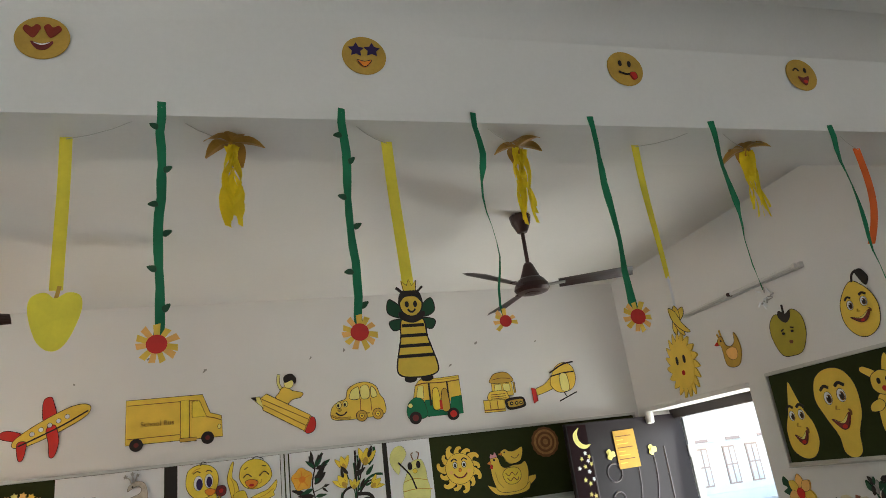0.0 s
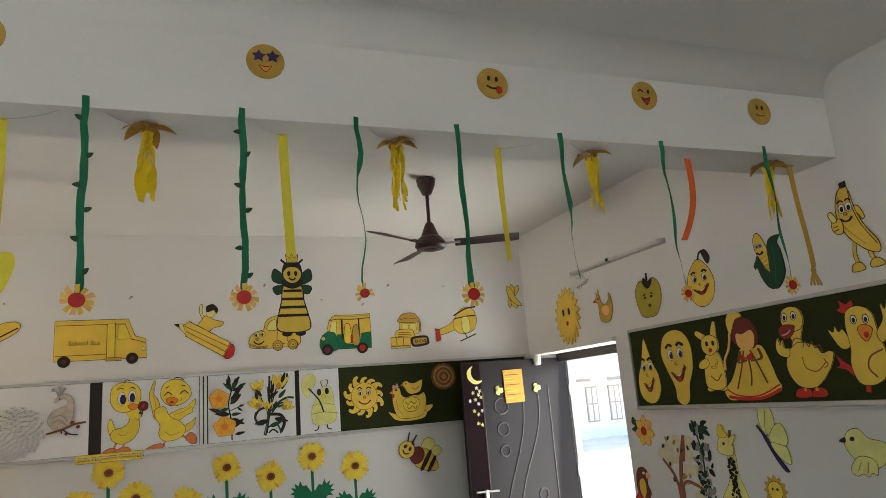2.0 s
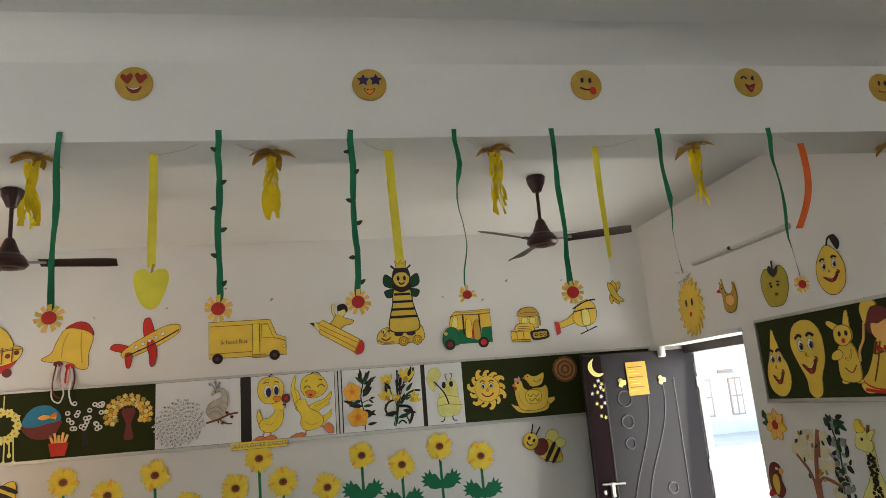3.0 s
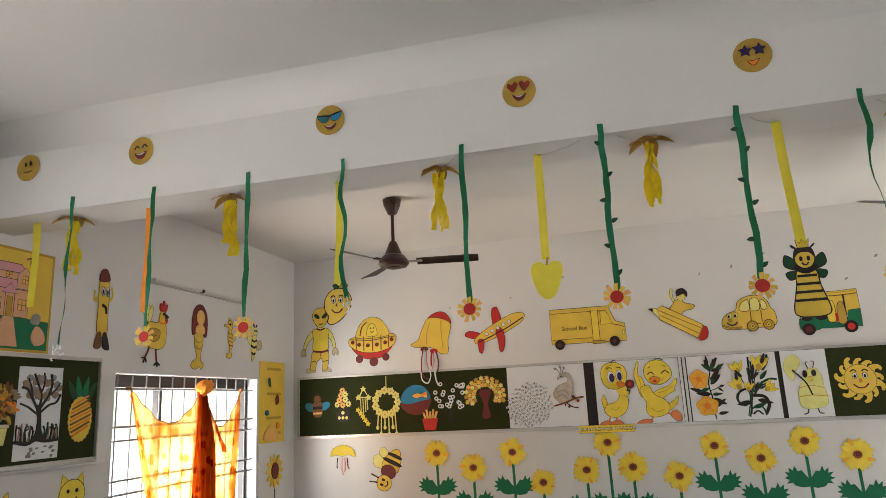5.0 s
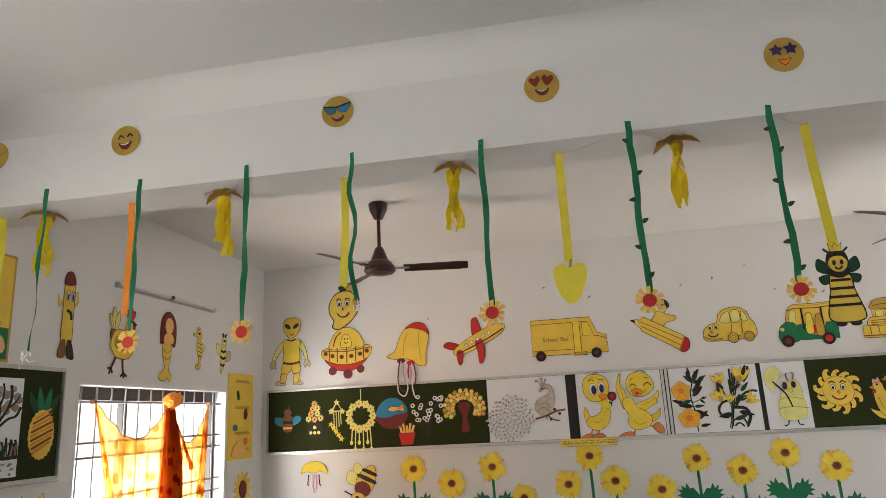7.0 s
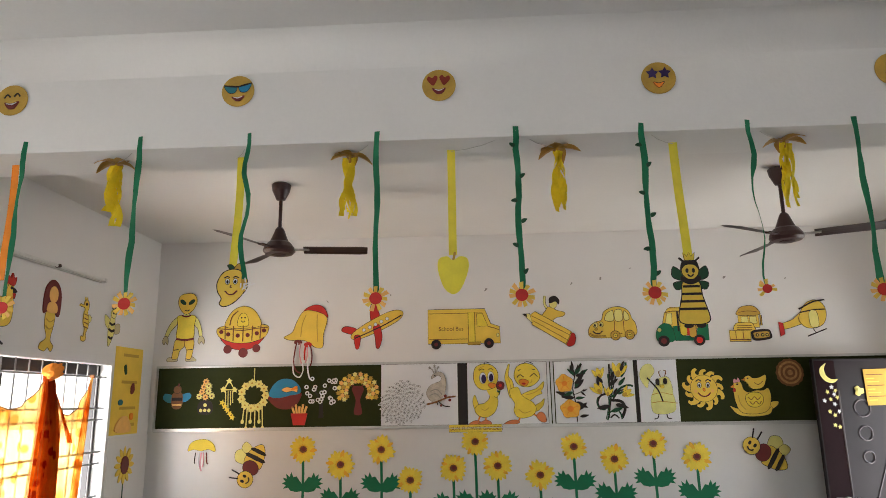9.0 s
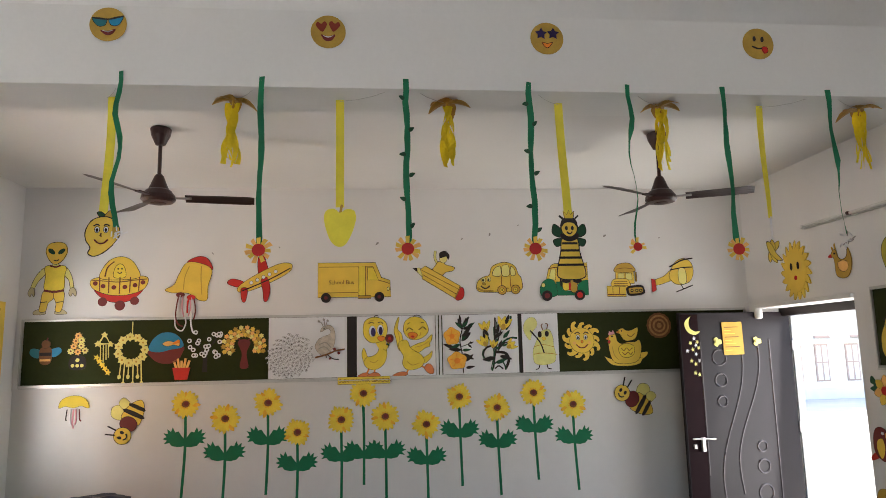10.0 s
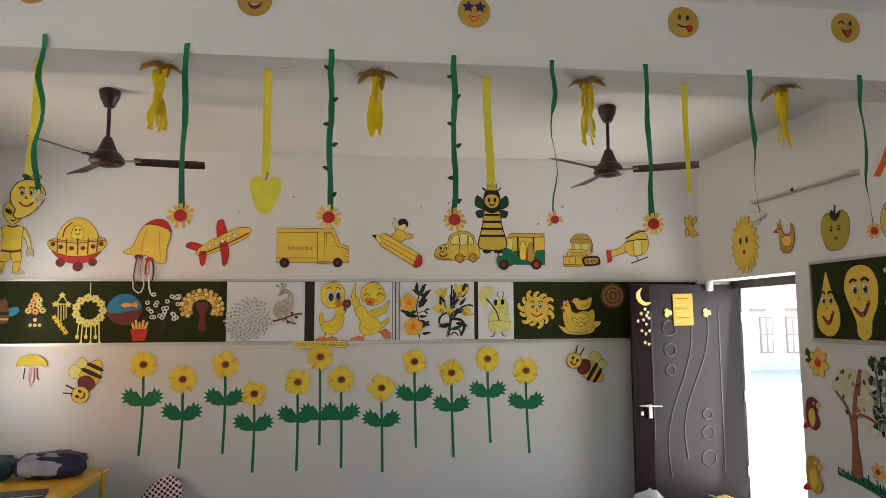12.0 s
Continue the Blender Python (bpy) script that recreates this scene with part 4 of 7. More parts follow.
fig("fries_craft", "red paper pot with peach paper chips on the board", "craft", on_front(-1.185, 1.665, PO), 0.095, [
    ("chip", L(f"{x * .7},-.1 {x * 1.2},{.75 + .2 * (i % 2)}", .2, False), PEACH) for i, x in enumerate((-.6, -.3, 0, .3, .6))] + [("pot", P("-.8,.1 .8,.1 .55,-1 -.55,-1"), RED)], thick=0.004)
rnd = random.Random(4)
ring_pts = [(rnd.uniform(-.8, .8), rnd.uniform(-.35, .95)) for i in range(26)]
fig("ring_tree_craft", "dark tree craft with white paper rings on the board", "craft", on_front(-0.985, 1.82, PO), 0.19, [
    ("trunk", P("-.12,-1 .12,-1 .06,.3 -.06,.3"), INK), ("bough", L("0,-.2 -.35,.3 -.5,.5", .06), INK), ("bough", L("0,-.1 .35,.35 .5,.6", .06), INK)]
    + [q for x, y in ring_pts for q in (("paper_ring", E(x, y, .105, .105, 0, 10), WHITE), ("ring_hole", E(x, y, .05, .05, 0, 8), GREENBOARD))], thick=0.0015)
fig("flower_tree_craft", "brown tree craft with golden paper blossoms on the board", "craft", on_front(-0.648, 1.84, PO), 0.185, [
    ("trunk", B("-.18,-.95 -.1,-.3 -.3,.25 0,.4 .3,.25 .12,-.3 .22,-.95"), MAROON)] + [("bough", L("0,.2 -.4,.5 -.5,.4", .06), MAROON), ("bough", L("0,.2 .4,.5 .5,.4", .06), MAROON)]
    + [q for i in range(44) for a, r in ((radians(-30 + 5.6 * i), .52 + .17 * (i % 3)),) for q in (("blossom", S(1.12 * r * math.cos(a), .1 + r * math.sin(a), .14, .09, 6, 25 * i), (PEACH, YEL, OCHRE, PALEYEL)[i % 4], .35),)], thick=0.0012)

# ---- sunflower garden on the dado
OD = 0.0095
sign = fig("garden_sign", "small yellow card sign above the paper sunflowers", "sign", on_front(0.42, 1.523, 0.0455), 1.0, [("card", R(-.235, -.032, .235, .032), YEL2, .5)])
lettering("SUN FLOWER GARDEN", sign, -0.222, -0.016, CARD * 1.3, 0.045, BROWN)
PETALGOLD = mat("golden_petal_paper", (0.84, 0.46, 0.035), 0.65, scale=12, vary=.12)
PETAL = B("0,.3 -.14,.6 -.12,.86 0,1.04 .12,.86 .14,.6", 3)
LEAFPAIR = P("0,-.42 .3,-.46 .6,-.4 .72,-.26 .98,-.3 .84,-.14 1.06,-.06 .86,.02 1.02,.2 .8,.16 .84,.38 .66,.24 .58,.46 .46,.22 .3,.26 .12,.02 0,-.12")
FLOWERS = [(-1.142, 1.357, .563), (-0.80, 1.222, .442), (-0.432, 1.347, .56), (-0.172, 1.083, .386), (0.214, 1.181, .39), (0.412, 1.406, .61), (0.607, 1.197, .40), (0.978, 1.116, .354), (1.284, 1.353, .565), (1.632, 1.244, .47), (1.978, 1.37, .59), (2.347, 1.254, .485)]
for i, (x, z, zb) in enumerate(FLOWERS):
    k = 0.118
    h = (zb - z) / k
    lz = h * 0.36 if i != 5 else h * .62
    lay = [("stem", L(f"0,-.5 .05,{h / 2:.2f} {-.12 + .03 * i:.2f},{h:.2f}", .2), GREEN), ("leaf", turned([(x, y * 1.05) for x, y in LEAFPAIR], 0, 0, lz, 1.5), GREEN), ("leaf", turned([(x, y * 1.05) for x, y in LEAFPAIR], 0, 0, lz + .04, 1.5, True), GREEN)]
    lay += [("petal", turned(PETAL, 18.95 * j + 7 * i, k=1 + .05 * ((j * j * 3 + i) % 5 - 2)), YEL2 if (j * 5 + i) % 7 else PETALGOLD) for j in range(19)]
    lay += [("disc", S(0, 0, .66, .5, 13, 20 * i), YEL2), ("ruff", S(0, 0, .42, .3, 11, 9 * i), PETALGOLD), ("centre", [(px * (1 + .12 * (j % 2)), py * (1 + .12 * (j % 2))) for j, (px, py) in enumerate(E(.02, 0, .27, .24, 0, 20))], BROWN), ("seed_spot", E(.04, .03, .17, .15), MAROON)]
    fig("paper_sunflower", "yellow paper sunflower with green stem on the wall", "wall decoration", on_front(x, z, OD), k, lay, "paper sunflowers in a row", thick=0.0012)


def bee(name, label, m, k, rot, flip=False):
    lay = [("wing", B(".0,.2 -.1,.75 .25,.95 .5,.7 .35,.25"), PALEYEL, .7), ("wing", B(".35,.2 .5,.75 .85,.7 .7,.25"), PALEYEL, .7), ("abdomen", B(".0,.35 .35,.42 .8,.25 1.05,-.05 .8,-.3 .35,-.42 0,-.35"), YEL, 1),
           ("stripe", B(".32,.42 .48,.4 .48,-.4 .32,-.42", 2), INK), ("stripe", B(".64,.34 .78,.27 .78,-.3 .64,-.36", 2), INK), ("thorax", E(-.08, 0, .32, .38), MAROON, .7), ("head", E(-.62, 0, .36, .37), YEL, 1),
           ("antenna", L("-.72,.3 -.85,.7", .05), INK), ("antenna", L("-.52,.33 -.5,.75", .05), INK), ("eye", E(-.74, .08, .06, .09), INK), ("eye", E(-.5, .08, .06, .09), INK), smile(-.62, -.1, .14, .5, .05)]
    return fig(name, label, "wall decoration", m, k, [(n, turned(p, 0, flip=flip), a, *i) for n, p, a, *i in lay], rot=rot)


bee("bee_cutout", "yellow and black striped bee cut-out on the wall", on_front(-1.612, 1.215, OD), 0.20, 65)
bee("bee_cutout", "smiling yellow and brown bee cut-out beside the door", on_front(2.935, 1.275, OD), 0.205, -32)
fig("jellyfish_small_cutout", "small yellow paper jellyfish with pink tassels", "wall decoration", on_front(-2.082, 1.34, OD), 0.135, [
    ("tassel", L("-.4,0 -.45,-.6 -.4,-.7", .07), INK), ("tassel", L("0,0 -.05,-.8 .05,-1.2", .09), PINK), ("tassel", L("0.35,0 .4,-.6 .5,-.75", .07), MAROON), ("tassel", L("-.15,0 -.2,-.6 -.1,-1", .07), WHITE), ("tassel", L("0.15,0 .18,-.7 .12,-.95", .07), PINK),
    ("hood", B("-.9,.1 -.75,.6 -.2,.85 .4,.82 .85,.5 .95,.05 .5,.2 0,.1 -.5,.2"), YEL2, .5)])

# ---- things on the door
DM = door_m @ Matrix(((1, 0, 0, 0), (0, 0, -1, -0.003), (0, 1, 0, 0), (0, 0, 0, 1)))


def on_door(x, z, off=0.0):
    return DM @ pose(x, z, off)


sheet = fig("paper_notice", "yellow paper notice taped to the door", "notice", on_door(0.535, 1.825, 0.008), 1.0, [("sheet", R(-.105, -.15, .105, .15), OCHRE)], rot=1)
for i in range(8):
    w = 0.075 - 0.02 * ((i * 5) % 3)
    bm = bmesh.new()
    slab(bm, R(-.085, .1 - .03 * i, -.085 + 2 * w, .107 - .03 * i), CARD - 0.0004, CARD + 0.0006)
    part("text_bar", bm, BROWN if i % 3 == 0 else YEL, sheet)
fig("moon_cutout", "cream paper crescent moon on the door", "wall decoration", on_door(0.125, 1.945), 0.085, [("crescent", B("-.1,1 -.75,.5 -.8,-.2 -.3,-.8 .4,-.95 .95,-.6 .3,-.6 -.2,-.25 -.35,.2 -.3,.6"), PALEYEL)])
for i, (x, z) in enumerate(((.14, 1.83), (.1, 1.79), (.17, 1.80), (.065, 1.72), (.12, 1.73), (.18, 1.745), (.15, 1.69), (.1, 1.63), (.14, 1.60), (.18, 1.63), (.13, 1.52), (.17, 1.505), (.155, 1.77))):
    fig("star_cutout", "small cream paper star on the door", "wall decoration", on_door(x, z), 0.021, [("star", S(0, 0, 1, .45, 5, 90 + 20 * i), PALEYEL if i % 3 else WHITE)], "paper stars on the door", single=True)
for x in (0.37, 0.785):
    fig("paper_bud", "pale yellow paper bud on the door moulding", "wall decoration", on_door(x, 1.795, 0.006), 0.042, [("petal", turned(B("0,0 -.5,.3 -.45,.9 0,1 .45,.9 .5,.3"), 120 * j + 30), PALEYEL) for j in range(3)] + [("bud", E(0, 0, .5), PALEYEL)], "paper buds on the door", thick=0.003)


# ---------------------------------------------------------------- right wall
def fruit(name, label, m, k, ma, outline_pts, extra, eye_r=.14, ey=.25, ex=.2, my=-.2, rot=0):
    lay = [("body", outline_pts, ma, 1)] + extra
    for sx in (-1, 1):
        lay += [("eye", E(sx * ex, ey, eye_r * .78, eye_r), WHITE, .7), ("iris", E(sx * ex + .02, ey - .02, eye_r * .5, eye_r * .68), BROWN), ("pupil", E(sx * ex + .02, ey - .02, eye_r * .34, eye_r * .5), INK), ("glint", E(sx * ex - .01, ey + eye_r * .25, eye_r * .14, eye_r * .16, 0, 8), WHITE),
                ("brow", L(f"{sx * (ex + .16):.3f},{ey + eye_r + .05:.3f} {sx * (ex + .02):.3f},{ey + eye_r + .13:.3f} {sx * (ex - .1):.3f},{ey + eye_r + .07:.3f}", .065), INK)]
    lay += [("nose", L(f"-.03,{ey - .2:.3f} -.06,{ey - .28:.3f} .03,{ey - .29:.3f}", .02), OCHRE),
            ("mouth", B(f"{-ex * 1.3:.3f},{my + .04:.3f} 0,{my - .06:.3f} {ex * 1.4:.3f},{my + .12:.3f} {ex * .9:.3f},{my - .14:.3f} {ex * .2:.3f},{my - .24:.3f} {-ex * .5:.3f},{my - .16:.3f}"), MAROON, .6), ("teeth", B(f"{-ex * .9:.3f},{my:.3f} 0,{my - .06:.3f} {ex * 1.1:.3f},{my + .07:.3f} {ex * .3:.3f},{my - .1:.3f}"), PALEYEL), ("tongue", E(ex * .25, my - .17, .07, .045), RED),
            ("cheek", L(f"{ex * 1.4:.3f},{my + .18:.3f} {ex * 1.6:.3f},{my + .12:.3f} {ex * 1.5:.3f},{my + .04:.3f}", .02), BROWN)]
    return fig(name, label, "wall decoration", m, k, lay, rot=rot)


rays = [("petal", turned(B("-.14,.5 -.1,.8 .1,1.04 .14,.82 .12,.5", 3), 360 * i / 19), YEL, .45) for i in range(19)]
fig("sunflower_face_cutout", "yellow card sunflower with a face above the doorway", "wall decoration", on_right(5.19, 2.39), 0.255, [(n, [(x * .82, y) for x, y in p], a, *i) for n, p, a, *i in rays] + [("face", E(0, 0, .6, .74), YEL), ("eye", E(-.2, .15, .07, .13), INK), ("eye", E(.18, .15, .07, .13), INK), ("mouth", E(0, -.25, .08), RED)])
fig("duckling_cutout", "small orange card duckling with peach wing", "wall decoration", on_right(4.60, 2.40), 0.15, [("comb", L("-.45,.6 -.5,.95", .12), OCHRE), ("comb", L("-.6,.55 -.72,.8", .1), OCHRE), ("body", B("-.8,.35 -.62,.6 -.38,.6 -.25,.2 .1,.05 .4,.2 .5,.62 .68,.3 .72,-.3 .4,-.85 -.1,-.92 -.5,-.7 -.55,-.1 -.6,.2"), OCHRE, .9), ("wing", B("-.3,-.1 .1,.0 .45,-.15 .4,-.5 .05,-.6 -.25,-.4"), PEACH, .8), ("eye", E(-.5, .42, .05), INK), ("beak", B("-.78,.42 -1,.3 -.76,.24"), RED)])
fig("apple_cutout", "yellow-green card apple with a small face and dark leaf", "wall decoration", on_right(4.03, 2.375), 0.155, [("body", B("0,.7 -.5,.85 -.9,.5 -.95,-.1 -.65,-.8 -.1,-.95 .5,-.85 .92,-.2 .9,.5 .5,.85"), mat("apple_card", (0.42, 0.34, 0.035), .7), 1), ("stalk", L("0,.6 .05,1.15", .1), INK), ("leaf", B("0,.4 -.3,.7 -.2,.95 .1,.75 .4,.85 .3,.55"), INK), ("brow", L("-.35,.12 -.2,.17", .05), INK), ("brow", L("0.2,.17 .35,.12", .05), INK), ("eye", E(-.25, .0, .05), INK), ("eye", E(.25, .0, .05), INK), ("mouth", E(.05, -.4, .07), BROWN)])
fruit("lemon_cutout", "yellow card lemon with smiling face and leaf", on_right(3.475, 2.378), 0.16, YEL, B("0,1 -.35,.8 -.72,.3 -.75,-.35 -.4,-.85 .1,-.98 .6,-.7 .8,-.1 .65,.45 .3,.85"), [("stalk", L("0.05,.95 .15,1.2 .35,1.3", .08), INK), ("leaf", B(".3,1.25 .55,1.3 .75,.95 .6,.7 .45,.85"), INK)], .17, .2, .3, -.25)
fig("corn_cutout", "yellow card maize cob in green leaves with a face", "wall decoration", on_right(2.895, 2.405), 0.174, [
    ("leaf", B("-.64,-.06 -.52,.1 -.42,.24 -.2,-.2 .1,-.6 .24,-.95 -.1,-.92 -.35,-.6 -.5,-.16 -.58,-.2"), DKGREEN, .5), ("cob", B("-.5,.72 -.36,1 -.16,.92 .02,.5 .14,.1 .2,-.35 .1,-.55 -.16,-.2 -.42,.3"), YEL, 1)]
    + [("grain", L(f"{-.4 + .09 * i:.2f},{.2 - .12 * i:.2f} {-.26 + .09 * i:.2f},{.26 - .12 * i:.2f} {-.1 + .08 * i:.2f},{.3 - .12 * i:.2f}", .02), OCHRE) for i in range(5)]
    + [("leaf", B(".08,.45 .25,.72 .64,.74 .5,.52 .6,.2 .63,-.5 .34,-.92 .1,-.96 .04,-.6 .06,.0"), DKGREEN, .5), ("vein", L(".3,.5 .3,-.2 .2,-.8", .025), GREEN)] + eyes(-.34, -.16, .56, .085, .6) + [smile(-.24, .34, .12, .5, .035)])
fig("banana_cutout", "tall yellow card banana with arms and a face", "wall decoration", on_right(2.322, 2.465), 0.237, [
    ("leg", L("-.04,-.35 -.1,-.6 -.07,-.82", .09), YEL, .7), ("leg", L(".28,-.5 .26,-.66 .32,-.82", .09), YEL, .7), ("foot", B("-.22,-.98 -.2,-.84 -.04,-.8 .06,-.88 .06,-.98"), YEL, .9), ("foot", B(".22,-.96 .24,-.82 .38,-.78 .5,-.86 .5,-.96"), YEL, .9),
    ("arm", B(".1,.42 .22,.36 .3,.14 .24,.08 .18,.2 .1,.3"), YEL, .9),
    ("body", B("-.1,.9 -.26,.72 -.34,.34 -.22,-.12 .1,-.5 .38,-.67 .5,-.64 .48,-.42 .26,-.06 .12,.34 .07,.7 .0,.9"), YEL, 1), ("ridge", L(".04,.76 .06,.4 .2,-.05 .46,-.5", .022), BROWN), ("ridge", L("-.2,.7 -.28,.4 -.18,0 .2,-.45", .018), OCHRE), ("stalk", P("-.12,.86 -.14,.98 .02,1.0 .02,.86"), INK),
    ("fist", B("-.46,.2 -.5,.05 -.4,-.1 -.26,-.1 -.22,.06 -.28,.22"), YEL, .9), ("thumb", B("-.46,.18 -.54,.36 -.46,.42 -.36,.26 -.36,.18"), PALEYEL, .9), ("knuckle", L("-.46,.06 -.34,.07", .02), BROWN), ("knuckle", L("-.45,-.02 -.33,0", .02), BROWN)] + eyes(-.17, .0, .42, .105, .7) + [("brow", L("-.26,.56 -.18,.6 -.12,.56", .025), INK), ("brow", L("-.06,.58 .02,.6 .06,.55", .025), INK), smile(-.1, .2, .13, .5, .03), ("nose", E(-.1, .28, .035), OCHRE, .6)])

RB = 0.0215
fruit("pear_cutout", "yellow card pear with smiling face on green board", on_right(4.135, 1.845, RB), 0.235, YEL, B("0,1 -.16,.6 -.3,.2 -.5,-.2 -.48,-.7 -.15,-.97 .25,-.95 .52,-.6 .5,-.15 .28,.25 .14,.65"), [], .13, .12, .17, -.4)
fruit("mango_cutout", "yellow card mango with smiling face on green board", on_right(3.80, 1.85, RB), 0.255, YEL, B("0,1 -.42,.85 -.6,.4 -.45,-.05 -.24,-.5 -.22,-.85 0,-1 .26,-.9 .36,-.5 .6,-.05 .64,.5 .42,.88"), [], .15, .35, .2, -.15, rot=2)
fig("rabbit_cutout", "small yellow card rabbit on green board", "wall decoration", on_right(3.455, 1.885, RB), 0.205, [("ear", B("-.2,.5 -.62,.78 -.5,.9 -.08,.66"), YEL, .8), ("ear", B(".05,.62 .2,1.05 .34,1.08 .3,.55"), YEL, .8), ("foot", E(-.25, -.95, .16, .08), YEL, .8), ("foot", E(.3, -.95, .18, .08), YEL, .8), ("body", B("-.25,.1 -.4,-.4 -.34,-.9 .35,-.95 .46,-.4 .28,.15"), YEL, .9), ("belly", L("-.15,-.55 .1,-.7 .32,-.5", .035), BROWN), ("arm", B("-.25,.0 -.55,-.1 -.6,-.28 -.3,-.3 -.12,-.15"), YEL, .8), ("arm", L(".25,-.05 .12,-.3 -.05,-.28", .06), YEL, .6), ("head", B("-.34,.3 -.3,.6 0,.72 .32,.6 .36,.3 .1,.1 -.15,.12"), YEL, .9), ("eye", E(-.1, .45, .06, .08), INK), ("eye", E(.18, .45, .06, .08), INK), ("mouth", E(.02, .24, .07), RED)])
fig("doll_cutout", "yellow card doll shape in a wide dress on green board", "wall decoration", on_right(3.165, 1.88, RB), 0.262, [
    ("dress", B("-.16,.15 -.3,-.1 -.55,-.5 -.85,-.78 -.72,-1 -.3,-1 .3,-.98 .85,-.8 .78,-.55 .62,-.05 .48,.18 .2,.2"), YEL, 1.1), ("hem", L("-.8,-.72 -.45,-.9 .2,-.92 .82,-.7", .035), RED), ("border", L("-.74,-.92 -.3,-.98 .3,-.97 .84,-.8", .07), RED), ("hair", B("-.3,.3 -.36,.6 -.2,.82 .15,.84 .4,.62 .42,.3 .2,.12"), MAROON), ("face", B("-.2,.5 -.2,.25 0,.1 .25,.15 .34,.4 .25,.55 0,.48"), PEACH),
    ("hood", B("-.38,.5 -.45,.85 -.25,1.08 -.02,1 .05,.88 -.12,.85 -.25,.7"), YEL, .8), ("scarf", L("-.4,.55 -.5,.2 -.68,-.05 -.72,-.3", .05), PEACH), ("fold", L("-.05,.1 -.2,-.3 -.42,-.75", .018), BROWN), ("fold", L(".05,.0 .08,-.4 .02,-.7", .018), BROWN), ("fold", L(".15,.1 .35,-.3 .5,-.65", .018), BROWN), ("sleeve", L("-.15,.1 -.25,-.15 .0,-.12", .04), BROWN), ("sleeve", L(".4,.12 .45,-.1 .15,-.14", .04), BROWN), ("bow", B("-.15,.02 0,-.06 .2,.04 .18,-.12 0,-.08 -.14,-.12"), RED)], single=True)
fig("duck_cutout", "yellow card duck with red beak on green board", "wall decoration", on_right(2.78, 1.867, RB), 0.245, [("foot", B("-.28,-1 -.2,-.82 .1,-.84 .12,-1"), RED, .7), ("foot", B(".15,-1 .25,-.82 .5,-.84 .52,-1"), RED, .7), ("leg", L(".02,-.6 -.02,-.88", .07), ORANGE), ("leg", L(".25,-.6 .3,-.88", .07), ORANGE),
    ("neck", B("-.22,.55 -.12,.2 -.3,-.1 .2,-.1 .12,.25 .22,.6"), YEL, .8), ("body", B("-.32,-.05 -.38,-.4 -.15,-.75 .3,-.8 .68,-.5 .88,-.15 .8,-.05 .6,-.08 .45,.1 .1,.2 -.1,.15"), YEL, .9), ("wing", L(".08,-.12 .12,-.36 .4,-.46 .66,-.28", .022), BROWN), ("wing", L(".62,-.2 .7,-.34 .6,-.4", .02), BROWN), ("feather", L(".14,.08 .22,.2 .3,.08 .38,.18 .46,.04 .56,.1 .62,-.06", .022), BROWN), ("neck_line", L("-.14,.2 -.02,.3 .12,.26", .018), BROWN),
    ("arm", B("-.28,-.1 -.5,-.05 -.6,.12 -.52,.35 -.46,.18 -.4,.3 -.36,.12 -.22,.08"), YEL, .8), ("head", B("-.32,.7 -.25,.95 0,1.02 .22,.92 .28,.68 .15,.48 -.2,.48"), YEL, .9), ("beak", B("-.34,.62 -.44,.48 -.32,.32 -.1,.36 .04,.56 -.1,.62"), mat("dark_red_card", (0.30, 0.02, 0.018), 0.6, scale=9, vary=.12), .6), ("mouth_line", L("-.36,.4 -.22,.42 -.1,.5", .03), PINK), ("nostril", L("-.34,.46 -.15,.5", .04), MAROON)] + eyes(-.2, .06, .8, .1))
fig("chick_cutout", "yellow card chick with red comb on green board", "wall decoration", on_right(2.40, 1.855, RB), 0.225, [("wing", B("-.3,.0 -.5,-.02 -.68,.2 -.8,.42 -.66,.36 -.62,.5 -.52,.36 -.42,.42 -.28,.2"), YEL, .8), ("tail", B("-.2,-.5 -.5,-.3 -.68,-.15 -.6,-.38 -.7,-.45 -.45,-.5 -.25,-.65"), RED, .7), ("comb", B("-.25,.75 -.5,.85 -.4,.92 -.42,1.08 -.25,.98 -.1,1.05 -.08,.85"), RED, .7), ("foot", L(".05,-.7 .02,-.98", .1), RED),
    ("body", B("-.32,.5 -.25,.82 .05,.92 .35,.75 .45,.3 .58,-.2 .5,-.62 .2,-.82 -.15,-.78 -.3,-.4 -.26,0"), YEL, .9), ("wing", B(".42,.3 .6,.6 .58,.92 .68,.8 .74,1 .8,.8 .9,.85 .82,.5 .55,.1"), YEL, .8), ("flank", L(".5,-.05 .2,-.2 .12,-.45 .3,-.65", .035), BROWN), ("beak", B("-.02,.42 .14,.5 .34,.4 .2,.14 .06,.2"), ORANGE, .8), ("tongue", E(.18, .27, .06, .07), RED)] + eyes(-.08, .22, .62, .1), rot=-4)

RD = 0.0095
fig("flower_cutout", "orange card flower with green leaf on the dado", "wall decoration", on_right(4.285, 1.415, RD), 0.115, [("leaf", B("-.5,.2 -1.1,.9 -1.3,.5 -1,.3 -1.35,.1 -1,-.1 -.6,-.2"), DKGREEN)] + [("petal", turned(B("0,.2 -.3,.6 0,1 .3,.6", 3), 51.4 * i), YEL if i % 2 else PEACH, .4) for i in range(7)] + [("centre", E(0, 0, .28), RED)])
rnd = random.Random(9)
BARK = mat("tree_bark_paint", (0.30, 0.105, 0.06), 0.7, scale=10, vary=.15)
WASH = mat("pale_ochre_wash", (0.68, 0.60, 0.40), 0.75, scale=12, vary=.12)
